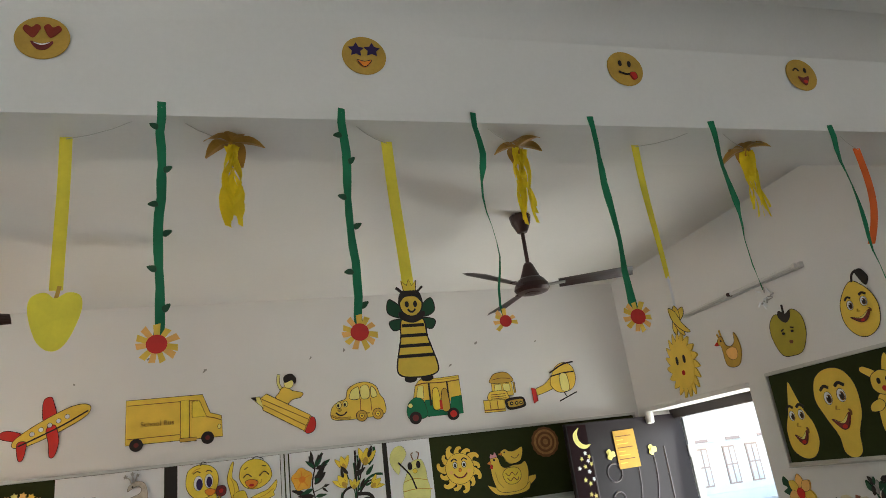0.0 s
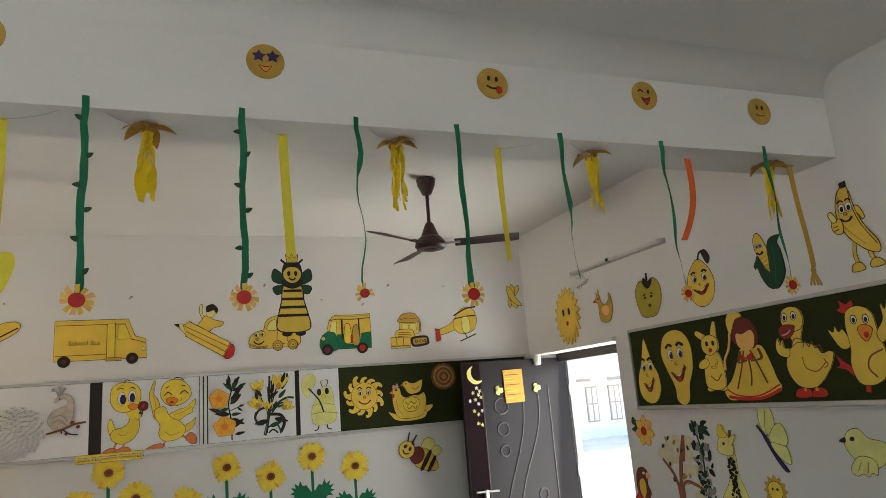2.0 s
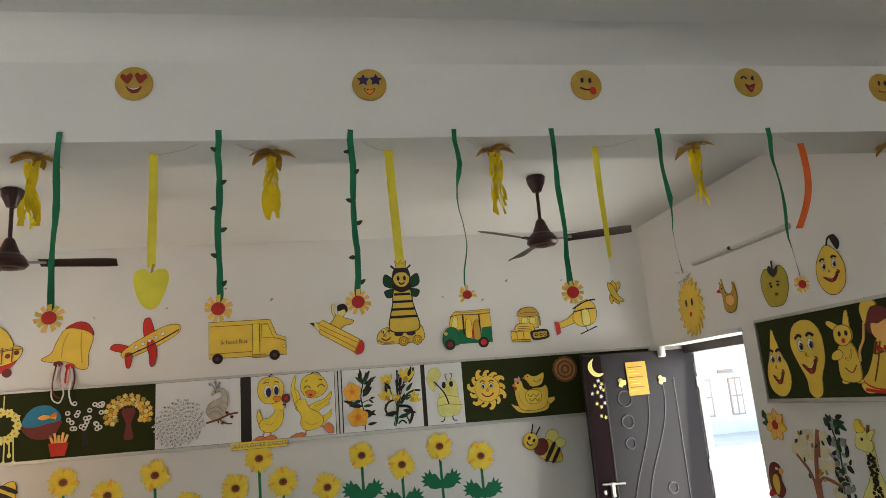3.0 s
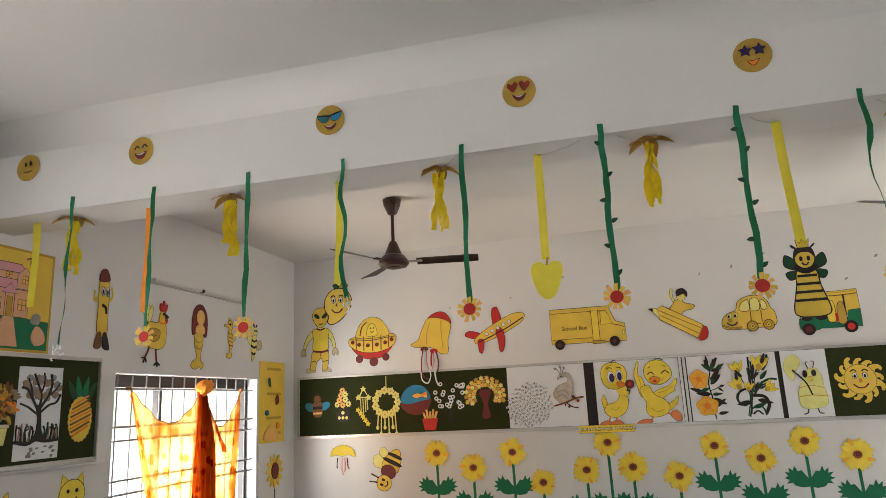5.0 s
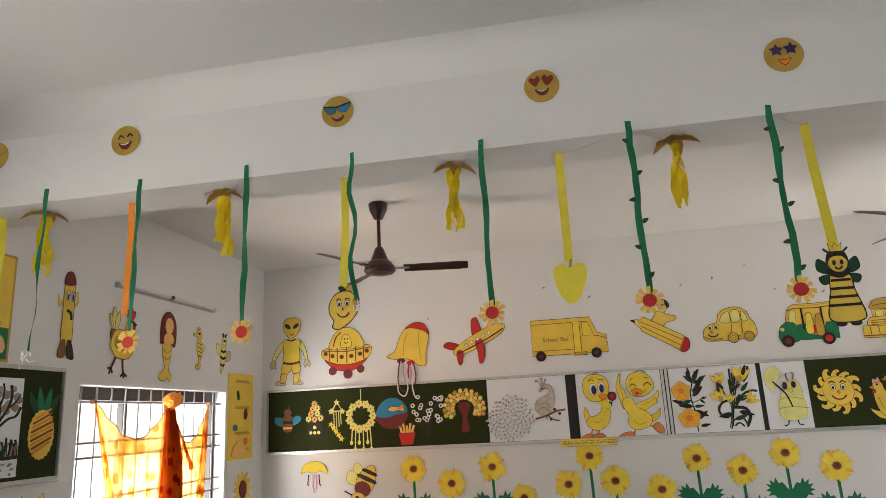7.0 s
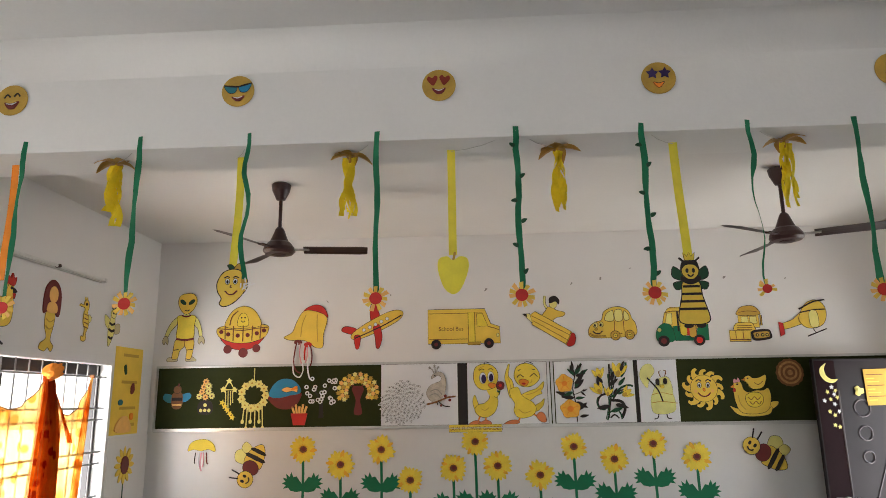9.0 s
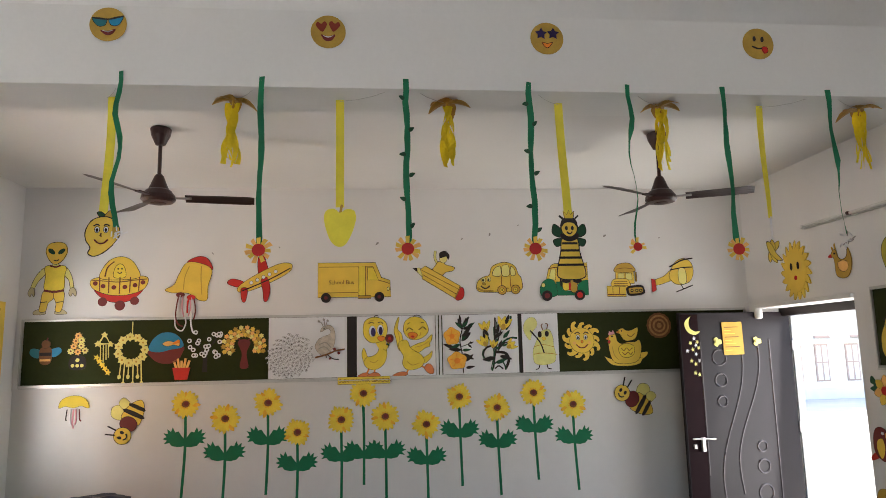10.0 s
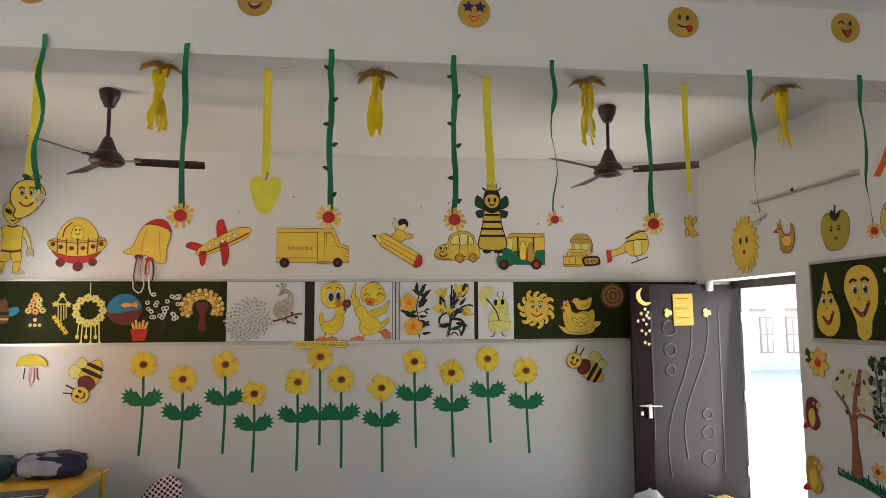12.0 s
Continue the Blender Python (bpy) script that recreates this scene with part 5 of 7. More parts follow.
tufts = [("foliage_wash", [(px * rnd.uniform(.8, 1.1), py) for px, py in E(0, 0, .1, .075, 0, 9)], cx, cy) for cx, cy in ((-.32, .62), (-.1, .75), (.12, .88), (.3, .8), (.45, .6), (.05, .55), (.6, .35), (.72, .15), (.38, .35), (.62, -.1), (-.15, .5), (.5, .85))]
fig("painted_tree", "red-brown painted tree with pale ochre leaves", "wall picture", on_right(4.0, 1.04, RD), 0.36, [(n, [(cx + 1.6 * px, cy + 1.6 * py) for px, py in p], WASH) for n, p, cx, cy in tufts]
    + [("trunk", B("0,-1 .05,-.4 .02,.06 .1,.1 .2,.06 .2,-.4 .27,-1", 4), BARK), ("bough", L("0.06,0 -.05,.25 -.32,.52", .055), BARK), ("bough", L("0.12,0 .2,.45 .38,.98", .085), BARK), ("bough", L("0.3,.5 .36,.75 .39,.98", .04), BARK), ("bough", L("0.15,.02 .3,.14 .55,.1 .78,.02", .055), BARK)]
    + [("leaf", E(rnd.uniform(-.35, .8), rnd.uniform(.1, .95), .045, .018, rnd.uniform(40, 110), 7), OCHRE if i % 3 else DKGREEN) for i in range(16)], thick=0.0004)
rnd = random.Random(12)
fig("painted_grass", "green painted grass strip under the tree", "wall picture", on_right(3.75, 0.66, RD), 0.4, [("turf", B("-1,.1 -.7,0 -.4,.05 0,-.05 .5,-.12 1,-.2 1,-.38 .4,-.3 0,-.2 -.5,-.1 -.8,-.02", 3), GREEN)] + [("blade", P(f"{-1 + i * .05:.2f},{-.05 - .004 * i:.2f} {-.99 + i * .05 + rnd.uniform(-.04, .04):.2f},{rnd.uniform(.0, .16) - .003 * i:.2f} {-.93 + i * .05:.2f},{-.07 - .004 * i:.2f}"), GREEN if i % 2 else DKGREEN) for i in range(40)], thick=0.0004)
fig("painted_flower", "small peach painted flower beside the tree", "wall picture", on_right(3.76, 0.74, RD), 0.065, [("petal", turned(B("0,.1 -.3,.6 0,1 .3,.6", 3), 60 * i + 15), PEACH, .3) for i in range(6)] + [("centre", E(0, 0, .3), RED)], thick=0.0008)
for y, z, k, lab in ((4.395, 1.03, 0.125, "maroon and yellow card parrot on the dado"), (4.42, 0.58, 0.14, "ochre and red card parrot low on the dado")):
    fig("parrot_cutout", lab, "wall decoration", on_right(y, z, RD), k, [("tail", B("-.3,-.4 -.9,-.8 -.8,-1 -.1,-.7"), RED), ("body", B("-.5,-.5 -.55,.3 -.3,.85 .2,.98 .6,.7 .5,.1 .7,-.5 .2,-.95"), MAROON if z > .8 else OCHRE, .6), ("wing", B("-.2,.2 .2,.3 .3,-.3 0,-.8 -.3,-.3"), YEL), ("beak", B(".5,.7 .8,.6 .6,.35 .45,.45"), PEACH), ("eye", E(.25, .65, .09), WHITE, .6)])
spots = [("spot", S(.14 + (.06 + .1 * max(0, -(-.95 + 1.42 * i / 64))) * math.sin(i * 2.4) + .02 * (i % 3), -.95 + 1.42 * i / 64, .034, .02, 5, 37 * i), INK) for i in range(64)]
fig("giraffe_cutout", "spotted yellow card giraffe with green sprig on the dado", "wall decoration", on_right(3.50, 1.10, RD), 0.36, [("leg", L("-.08,-.6 -.12,-1.2", .09), PALEYEL, .6), ("leg", L(".3,-.6 .32,-1.2", .09), PALEYEL, .6), ("body", B("-.2,-.25 -.22,-.6 -.1,-.85 .35,-.85 .5,-.5 .4,-.1 .28,.2 .26,.55 .08,.58 .04,.1"), PALEYEL, .7)] + spots + [("head", B("-.08,.55 -.1,.68 .02,.84 .2,.82 .28,.62 .2,.5"), PALEYEL, .6), ("ear", B(".18,.78 .36,.86 .24,.68"), PALEYEL, .5), ("horn", L(".2,.8 .24,.93", .03), BROWN), ("eye", E(.06, .7, .028), INK), ("small_bird", B("-.04,.82 -.05,.92 .0,1.02 .08,1.0 .1,.92 .17,.86 .1,.8"), YEL2, .5)], thick=0.0008)
fig("sprig_picture", "dark grey-green painted sprig on the dado", "wall picture", on_right(3.70, 1.25, RD), 0.24, [("stem", L("-.1,-1 0,0 -.2,.9", .06), DKGREEN)] + [("leaf", turned(B("0,0 .15,.1 .4,0 .15,-.1", 3), rnd.uniform(0, 360), rnd.uniform(-.32, .32), rnd.uniform(-.95, .95), rnd.uniform(.4, .7)), (LACE, INK, DKGREEN)[i % 3]) for i in range(64)], thick=0.0005)
fig("butterfly_cutout", "yellow card butterfly with blue body on the dado", "wall decoration", on_right(3.09, 1.40, RD), 0.19, [("wing", B("-.3,.1 -.42,.6 -.3,1.05 -.05,.85 .05,.4 -.05,.1"), LIME, .7), ("wing", B("-.2,.2 -.1,.75 -.1,1.1 .15,.8 .2,.4 .0,.05"), LIME, .7), ("wing", B("-.1,.0 .25,.4 .5,.35 .62,-.05 .45,-.25 .1,-.2"), LIME, .7), ("wing", B("-.05,-.15 .3,-.2 .55,-.3 .6,-.75 .3,-.65 .05,-.4"), LIME, .7), ("body", B("-.36,.12 -.26,.12 .1,-.5 .45,-.95 .3,-.95 .0,-.55"), PURPLE), ("antenna", L("-.33,.12 -.5,.35", .04), INK)])
fig("bird_cutout", "small yellow card bird on the dado", "wall decoration", on_right(2.50, 1.36, RD), 0.13, [("body", B("-.9,.1 -.7,.6 -.2,.75 .2,.4 .9,.2 .7,-.5 .1,-.75 -.5,-.5"), LIME, .7), ("wing", B("-.45,-.35 -.8,-.8 -.6,-1.05 -.3,-.95 -.1,-1.05 .1,-.9 .3,-.95 .35,-.5 0,-.3"), LIME, .7), ("feather", L("-.5,-.85 -.3,-.5", .03), OCHRE), ("feather", L("-.1,-.9 0,-.5", .03), OCHRE), ("beak", B("-.85,.4 -1.1,.25 -.85,.2"), INK), ("eye", E(-.5, .35, .08), INK)])
fig("lion_cutout", "small yellow card animal with mane low on the dado", "wall decoration", on_right(3.13, 1.10, RD), 0.09, [("mane", S(0, 0, 1, .75, 12), OCHRE), ("face", E(0, 0, .6), YEL2, .8), ("eye", E(-.2, .1, .08), INK), ("eye", E(.2, .1, .08), INK)])

# ---------------------------------------------------------------- left wall
SALMON = mat("salmon_paint", (0.74, 0.40, 0.22), 0.7, scale=9, vary=.1)
def casement(x, y, w, h):
    return [("window", R(x - w, y - h, x + w, y + h), PEACH, .7), ("glazing_bar", R(x - .0018, y - h, x + .0018, y + h), BROWN), ("glazing_bar", R(x - w, y - .0018, x + w, y + .0018), BROWN)]
house = fig("house_poster", "yellow framed poster of a salmon house on grass", "poster", on_left(2.53, 2.485), 1.0, [
    ("backing", R(-.4, -.29, .4, .29), OCHRE), ("sheet", R(-.385, -.275, .385, .275), YEL), ("grass", P("-.385,-.275 -.385,-.08 0,-.09 .385,-.11 .385,-.275"), GREEN),
    ("wall", R(-.04, -.1, .235, .07), SALMON, .6), ("roof", P("-.06,.055 -.02,.11 .23,.11 .26,.055"), PINK, .7), ("upper_wall", R(.0, .11, .2, .15), SALMON, .6), ("roof", P("-.03,.15 .02,.2 .17,.2 .22,.15"), PINK, .7), ("gable_wall", P(".15,.06 .15,.14 .2,.185 .25,.14 .25,.06"), SALMON, .7),
    ("porch", P(".055,.03 .11,.085 .165,.03"), PINK, .7), ("door_frame", R(.08, -.1, .14, .03), SALMON, .8), ("door", R(.092, -.1, .128, .012), OCHRE, .6)] + casement(.03, -.03, .026, .03) + casement(.19, -.03, .026, .03) + casement(.2, .115, .018, .022) + casement(.09, .13, .018, .014) + [
    ("path", P(".075,-.1 .14,-.1 .18,-.265 .0,-.265"), SALMON, .5), ("shrub", B(".27,-.2 .3,-.14 .35,-.17 .36,-.23 .3,-.25"), SALMON), ("shrub", B(".26,-.12 .28,-.07 .32,-.08 .31,-.13"), LACE), ("rainbow", L("-.36,.16 -.3,.235 -.2,.25 -.1,.22", .018), RED), ("rainbow", L("-.355,.145 -.295,.218 -.2,.232 -.105,.205", .014), TEAL), ("rainbow", L("-.35,.13 -.29,.203 -.2,.217 -.11,.19", .012), ORANGE), ("balloon", turned(E(0, 0, .016, .026), -20, .24, .225), OCHRE, .6)]
    + [("twig", L(f"{x:.3f},-.08 {x + d:.3f},{h * .5:.3f} {x + 2 * d:.3f},{h:.3f}", .005), OCHRE) for x, d, h in ((-.3, .01, .1), (-.28, -.015, .06), (-.26, .02, .08), (-.2, -.01, .05), (-.18, .012, .09), (-.34, -.01, .07))] + [
    ("bird", L(".2,.235 .23,.245 .25,.225", .008), BROWN), ("bird", L("-.1,.22 -.06,.235 -.03,.215", .012), BROWN)], line=0.0024)
fig("alphabet_poster", "narrow yellow paper chart with small pictures", "poster", on_left(5.56, 1.895), 1.0, [("sheet", R(-.235, -.37, .235, .37), YEL)] + [("text_bar", R(-.1, y, .16, y + .025), OCHRE) for y in (.29, .06, -.16, -.3)]
    + [("cactus_picture", B("-.06,.14 -.08,.2 -.05,.22 -.03,.15"), DKGREEN), ("bird_picture", B(".06,.03 .1,.07 .12,0 .07,-.03"), MAROON), ("cloud_picture", E(-.1, -.1, .035, .025), TEAL), ("sun_picture", E(.1, -.22, .03), ORANGE), ("hill_picture", B("-.16,-.34 -.1,-.24 .02,-.22 .1,-.34"), PEACH)])
fig("pencil_man_cutout", "yellow card pencil figure with spectacles", "wall decoration", on_left(3.345, 2.505), 0.26, [(n, [(x * .6, y) for x, y in p], *r) for n, p, *r in [("arm", L("-.3,.3 -.5,.2 -.52,.45", .08), YEL), ("arm", L("0.25,.2 .5,.35 .45,.6", .08), YEL), ("body", B("-.25,.75 -.3,0 -.28,-.6 .25,-.65 .28,0 .25,.75"), YEL, 1), ("foot", B("-.25,-.6 -.4,-.95 -.05,-.95 -.05,-.6"), BROWN), ("foot", B(".05,-.6 .1,-.95 .45,-.98 .25,-.6"), INK), ("cap", B("-.28,.7 -.2,.98 .1,1.02 .28,.75"), MAROON)] + eyes(-.1, .14, .45, .12) + [("mouth", L("-.1,.1 .1,.05 .15,-.1", .06), INK)]])
fig("rooster_cutout", "yellow card rooster with red comb", "wall decoration", on_left(3.87, 2.40), 0.24, [("leg", L("-.22,-.38 -.32,-.6 -.42,-.76", .075), MAROON), ("leg", L(".04,-.42 .06,-.66 .1,-.88", .07), MAROON)]
    + [("toe", L(t, .045), INK) for t in ("-.42,-.76 -.56,-.78", "-.42,-.76 -.5,-.92", "-.42,-.76 -.36,-.9", ".1,-.88 -.02,-.98", ".1,-.88 .12,-1.02", ".1,-.88 .24,-.96")]
    + [("tail", turned(B("0,0 -.1,.3 0,.62 .1,.3"), r, -.36, .24, k), PALEYEL, .8) for r, k in ((28, .85), (8, 1.1), (-14, .95))] + [("tail_base", B("-.5,.3 -.52,.02 -.3,-.08 -.24,.2"), BROWN),
    ("body", B("-.48,.1 -.3,.3 .05,.3 .12,.52 .2,.7 .36,.68 .4,.4 .46,-.05 .38,-.38 .1,-.5 -.3,-.45 -.52,-.2"), YEL, 1), ("wing", B("-.34,.06 -.1,.12 .16,.04 .1,-.2 -.16,-.28 -.36,-.14"), OCHRE, 1), ("feather", L("-.28,-.04 -.14,-.12 0,-.08", .03), BROWN), ("collar", L(".1,.34 .22,.28 .4,.34", .05), ORANGE),
    ("comb", B(".16,.68 .14,.9 .24,.84 .3,1.0 .38,.84 .46,.9 .4,.66"), RED, .6), ("wattle", B(".36,.44 .44,.3 .48,.44"), RED, .6), ("beak", B(".38,.6 .54,.5 .38,.46"), INK), ("eye", E(.3, .58, .045), INK)])
fig("mermaid_cutout", "yellow card mermaid shape with brown hair", "wall decoration", on_left(4.39, 2.41), 0.255, [("tail", B("-.2,.1 -.22,-.3 -.1,-.62 -.34,-.8 -.36,-.95 -.12,-1 .02,-.9 .16,-1 .26,-.84 .1,-.66 .2,-.2 .18,.1"), YEL, 1), ("scale_line", L("-.18,-.1 0,-.18 .17,-.1", .03), OCHRE), ("scale_line", L("-.17,-.3 0,-.38 .16,-.3", .03), OCHRE), ("hair", B("-.35,.05 -.35,.7 -.1,1 .2,.95 .4,.6 .35,.0 0,.2"), MAROON), ("head", E(.03, .6, .2, .24), PEACH), ("body", B("-.2,.1 -.15,.35 .18,.35 .22,.1"), PEACH)], single=True)
fig("seahorse_cutout", "small yellow card seahorse", "wall decoration", on_left(4.82, 2.425), 0.165, [("fin", B(".28,.3 .55,.2 .5,-.02 .3,-.05"), PALEYEL, .8), ("crown", P("-.12,.9 -.1,1.12 0,.98 .08,1.12 .14,.94"), YEL, .7), ("body", B("-.5,.62 -.46,.74 -.2,.72 -.14,.9 .05,.98 .22,.86 .24,.6 .16,.4 .3,.1 .32,-.25 .16,-.6 .2,-.86 .0,-1 -.2,-.92 -.2,-.74 -.06,-.78 -.02,-.66 .02,-.4 -.14,-.1 -.14,.3 -.06,.52 -.2,.6"), YEL, 1)]
    + [("ridge", L(f"{-.1 + .02 * i:.2f},{.3 - .2 * i:.2f} {.24 + .01 * i:.2f},{.24 - .2 * i:.2f}", .035), BROWN) for i in range(4)] + [("eye", E(.0, .76, .06), INK)])
fig("bee_small_cutout", "small pale striped card insect", "wall decoration", on_left(5.22, 2.41), 0.16, [("wing", B("-.1,.3 -.7,.6 -.62,.1 -.2,-.1"), PALEYEL, .8), ("wing", B(".2,.1 .75,.25 .8,-.2 .3,-.3"), WASHYEL, .8), ("body", B("-.12,.55 -.3,.1 -.32,-.4 -.2,-1 .1,-.6 .3,-.1 .22,.5"), PALEYEL, 1), ("stripe", L("-.3,-.1 0,-.2 .26,-.1", .13), INK), ("stripe", L("-.28,-.5 -.05,-.58 .12,-.5", .12), INK), ("stripe", L("-.26,.22 0,.14 .26,.24", .1), INK), ("head", E(.06, .72, .24, .25), PALEYEL, .9), ("antenna", L("-.02,.95 -.1,1.15", .05), INK), ("antenna", L(".14,.95 .26,1.12", .05), INK), ("eye", E(.0, .75, .06), INK), ("eye", E(.16, .75, .05), INK)])
rnd = random.Random(31)
FADED = mat("faded_pink", (0.45, 0.22, 0.2), 0.7)
UMBER = mat("umber_wash", (0.30, 0.21, 0.14), 0.75, scale=14, vary=.2)
fig("tree_poster", "white poster of a dark spreading painted tree", "poster", on_left(2.885, 1.86, RB), 0.255, [("sheet", R(-.6, -1, .6, 1), WHITE)]
    + [("foliage", [(cx + px * rnd.uniform(.75, 1.2), cy + py * rnd.uniform(.75, 1.2)) for px, py in E(0, 0, .1, .08, 0, 9)], UMBER if i % 3 else LACE) for i, (cx, cy) in enumerate((.5 * math.sin(2.4 * i) * (.35 + .65 * (i % 5) / 4), .55 + .36 * math.cos(2.4 * i) * (.35 + .65 * (i % 4) / 3)) for i in range(26))]
    + [("trunk", B("-.16,-.6 -.06,-.42 -.04,-.1 -.1,.14 .02,.14 .06,-.1 .1,-.4 .24,-.6 .04,-.55", 4), INK)]
    + [("bough", L(t, w), INK) for t, w in (("-.04,.05 -.2,.3 -.34,.5 -.5,.55", .05), ("0,.1 .02,.4 -.1,.65 -.2,.85", .045), (".02,.1 .2,.35 .3,.6 .26,.85", .05), (".02,.0 .25,.16 .45,.22 .56,.4", .045), ("-.2,.3 -.26,.55 -.36,.75", .03), (".2,.35 .4,.5 .52,.66", .03), ("0,.4 .08,.62 .06,.88", .028), ("-.03,-.05 -.3,.12 -.52,.2", .035))]
    + [("grass_tuft", L(f"{x:.2f},-.62 {x + rnd.uniform(-.05, .05):.2f},-.4 {x + rnd.uniform(-.07, .07):.2f},{-.2 - rnd.random() * .18:.2f}", .022), (INK, FADED, DKGREEN)[i % 3]) for i, x in enumerate([-.55 + .042 * j for j in range(27)]) if abs(x) > .13]
    + [("shore", L("-.6,-.6 -.3,-.66 -.05,-.58 .2,-.62 .6,-.6", .07), INK)] + [("pebble", E(rnd.uniform(-.5, .5), rnd.uniform(-.95, -.7), .035, .02, rnd.uniform(0, 90), 7), LACE) for i in range(14)], thick=0.0005)
fig("pineapple_craft", "orange paper pineapple with green leaves on board", "craft", on_left(3.19, 1.86, RB), 0.18, [("crown", turned(B("0,.4 -.13,.7 0,1.2 .13,.7"), r), DKGREEN if abs(r) > 15 else GREEN) for r in (-34, 30, -14, 10)]
    + [("body", [(x * (1 + .06 * (i % 2)), -.25 + y * (1 + .06 * (i % 2))) for i, (x, y) in enumerate(E(0, 0, .5, .72, 0, 44))], YEL)]
    + [("scale", L(f"{-.44 * w:.2f},{y - .1:.2f} 0,{y + .06:.2f} {.44 * w:.2f},{y + .22:.2f}", .06), (ORANGE, BROWN)[i % 2]) for i, (y, w) in enumerate((.3 - .125 * j, math.sqrt(max(.1, 1 - ((.5 - .125 * j) / .75) ** 2))) for j in range(9))], thick=0.0015)
rnd = random.Random(5)
fig("pot_plant_craft", "tan paper pot with a fluffy orange flower on board", "craft", on_left(2.63, 1.88, RB), 0.19, [("stick", L(f"-1.0,{y} .1,{y + .05}", .045, False), PALEYEL) for y in (.1, -.06, -.22, .26)] + [("backing", B("-.42,-.28 -.62,-.05 -.5,.2 -.56,.42 -.3,.5 -.2,.4 .1,-.3"), UMBER)]
    + [("petal", turned(B("0,0 -.06,.12 0,.3 .06,.12", 2), rnd.uniform(0, 360), .06 + .36 * math.cos(2.4 * i) * math.sqrt(i / 80), .16 + .4 * math.sin(2.4 * i) * math.sqrt(i / 80)), (ORANGE, OCHRE, BROWN, UMBER)[i % 4]) for i in range(80)]
    + [("pot", P("-.3,-.42 .26,-.42 .16,-.98 -.2,-.98"), PALEYEL, .7), ("pot_rim", R(-.33, -.5, .29, -.4), WASH, .6)], thick=0.0012)
fig("animal_poster", "white poster with an orange spotted animal shape", "poster", on_left(2.27, 1.86, RB), 0.24, [("sheet", R(-.9, -.92, .9, .92), WHITE), ("animal", B("-.7,-.85 -.6,-.2 -.8,.3 -.5,.7 0,.84 .4,.74 .5,.5 .42,.1 .54,-.3 .46,-.6 .2,-.85"), ORANGE, .9)]
    + [("spot", E(x, y, .09, .07, 20 * i, 10), BROWN) for i, (x, y) in enumerate(((.3, .5), (.05, .3), (.34, .1), (-.1, 0), (.3, -.3), (0, -.45), (-.4, .4), (-.4, -.2), (-.2, .62), (.2, -.65)))], thick=0.0008)
fig("wall_flower_cutout", "yellow paper sunflower with stem beside the window", "wall decoration", on_left(5.60, 1.27, RD), 0.15, [("stem", L("0,-.4 .05,-1.6 0,-2.6", .1), DKGREEN)] + [("petal", turned(PETAL, 30 * j), YEL) for j in range(12)] + [("centre", E(0, 0, .42, .5), MAROON)])
for y, z, k, lab in ((3.18, 1.38, .11, "small yellow card cat face on the dado"), (2.66, 1.33, .11, "small yellow card animal face on the dado")):
    fig("cat_face_cutout", lab, "wall decoration", on_left(y, z, RD), k, [("ear", P("-.8,.4 -.7,1.1 -.2,.7"), YEL2, .8), ("ear", P(".8,.4 .7,1.1 .2,.7"), YEL2, .8), ("face", E(0, 0, .9, .8), YEL2, 1), ("eye", E(-.3, .2, .1), INK), ("eye", E(.3, .2, .1), INK), smile(0, -.15, .3, .5, .07)])

# tube light battens high on both side walls
for m, lab in ((on_right(4.385, 2.738, 0.0), "grey tube light batten on the wall"), (on_left(4.385, 2.768, 0.0), "grey tube light batten high on the wall")):
    t = thing("tube_light", lab, "lamp", m)
    part("batten", boxed(-.63, -.018, 0, .63, .018, .03, .003), ALU, t)
    part("tube", tube(bmesh.new(), [(-.59, 0, .045), (.59, 0, .045)], .011, 10), WHITEPLASTIC, t, "unlit white tube")
    for x in (-.6, .6):
        part("holder", boxed(x - .012, -.015, .0305, x + .012, .015, .06, .003), WHITEPLASTIC, t)
    part("starter", lathe(bmesh.new(), [(.014, .0305), (.014, .06), (.01, .066)], 12, Matrix.Translation((-.03, .0, 0))), FANBROWN, t)


# ---------------------------------------------------------------- on the beam
SMILES = [(-2.225, 3.093, "plain", "with a plain face"), (-1.541, 3.086, "laugh", "laughing with closed eyes"), (-0.531, 3.087, "shades", "wearing blue sunglasses"), (0.338, 3.078, "hearts", "with red heart eyes"),
          (1.258, 3.072, "stars", "with purple star eyes"), (2.206, 3.071, "tongue", "with its tongue out"), (2.993, 3.083, "wink", "winking with open mouth"), (3.689, 3.057, "plain", "with a plain face")]
mat("dark_red_ink", (0.26, 0.03, 0.012), .6)
DISCCARD = mat("aged_ochre_card", (0.46, 0.29, 0.05), 0.75, scale=14, vary=.2, random_tone=0.08)
HEART = B("0,-1 -.7,-.2 -.95,.4 -.55,.85 0,.45 .55,.85 .95,.4 .7,-.2", 3)
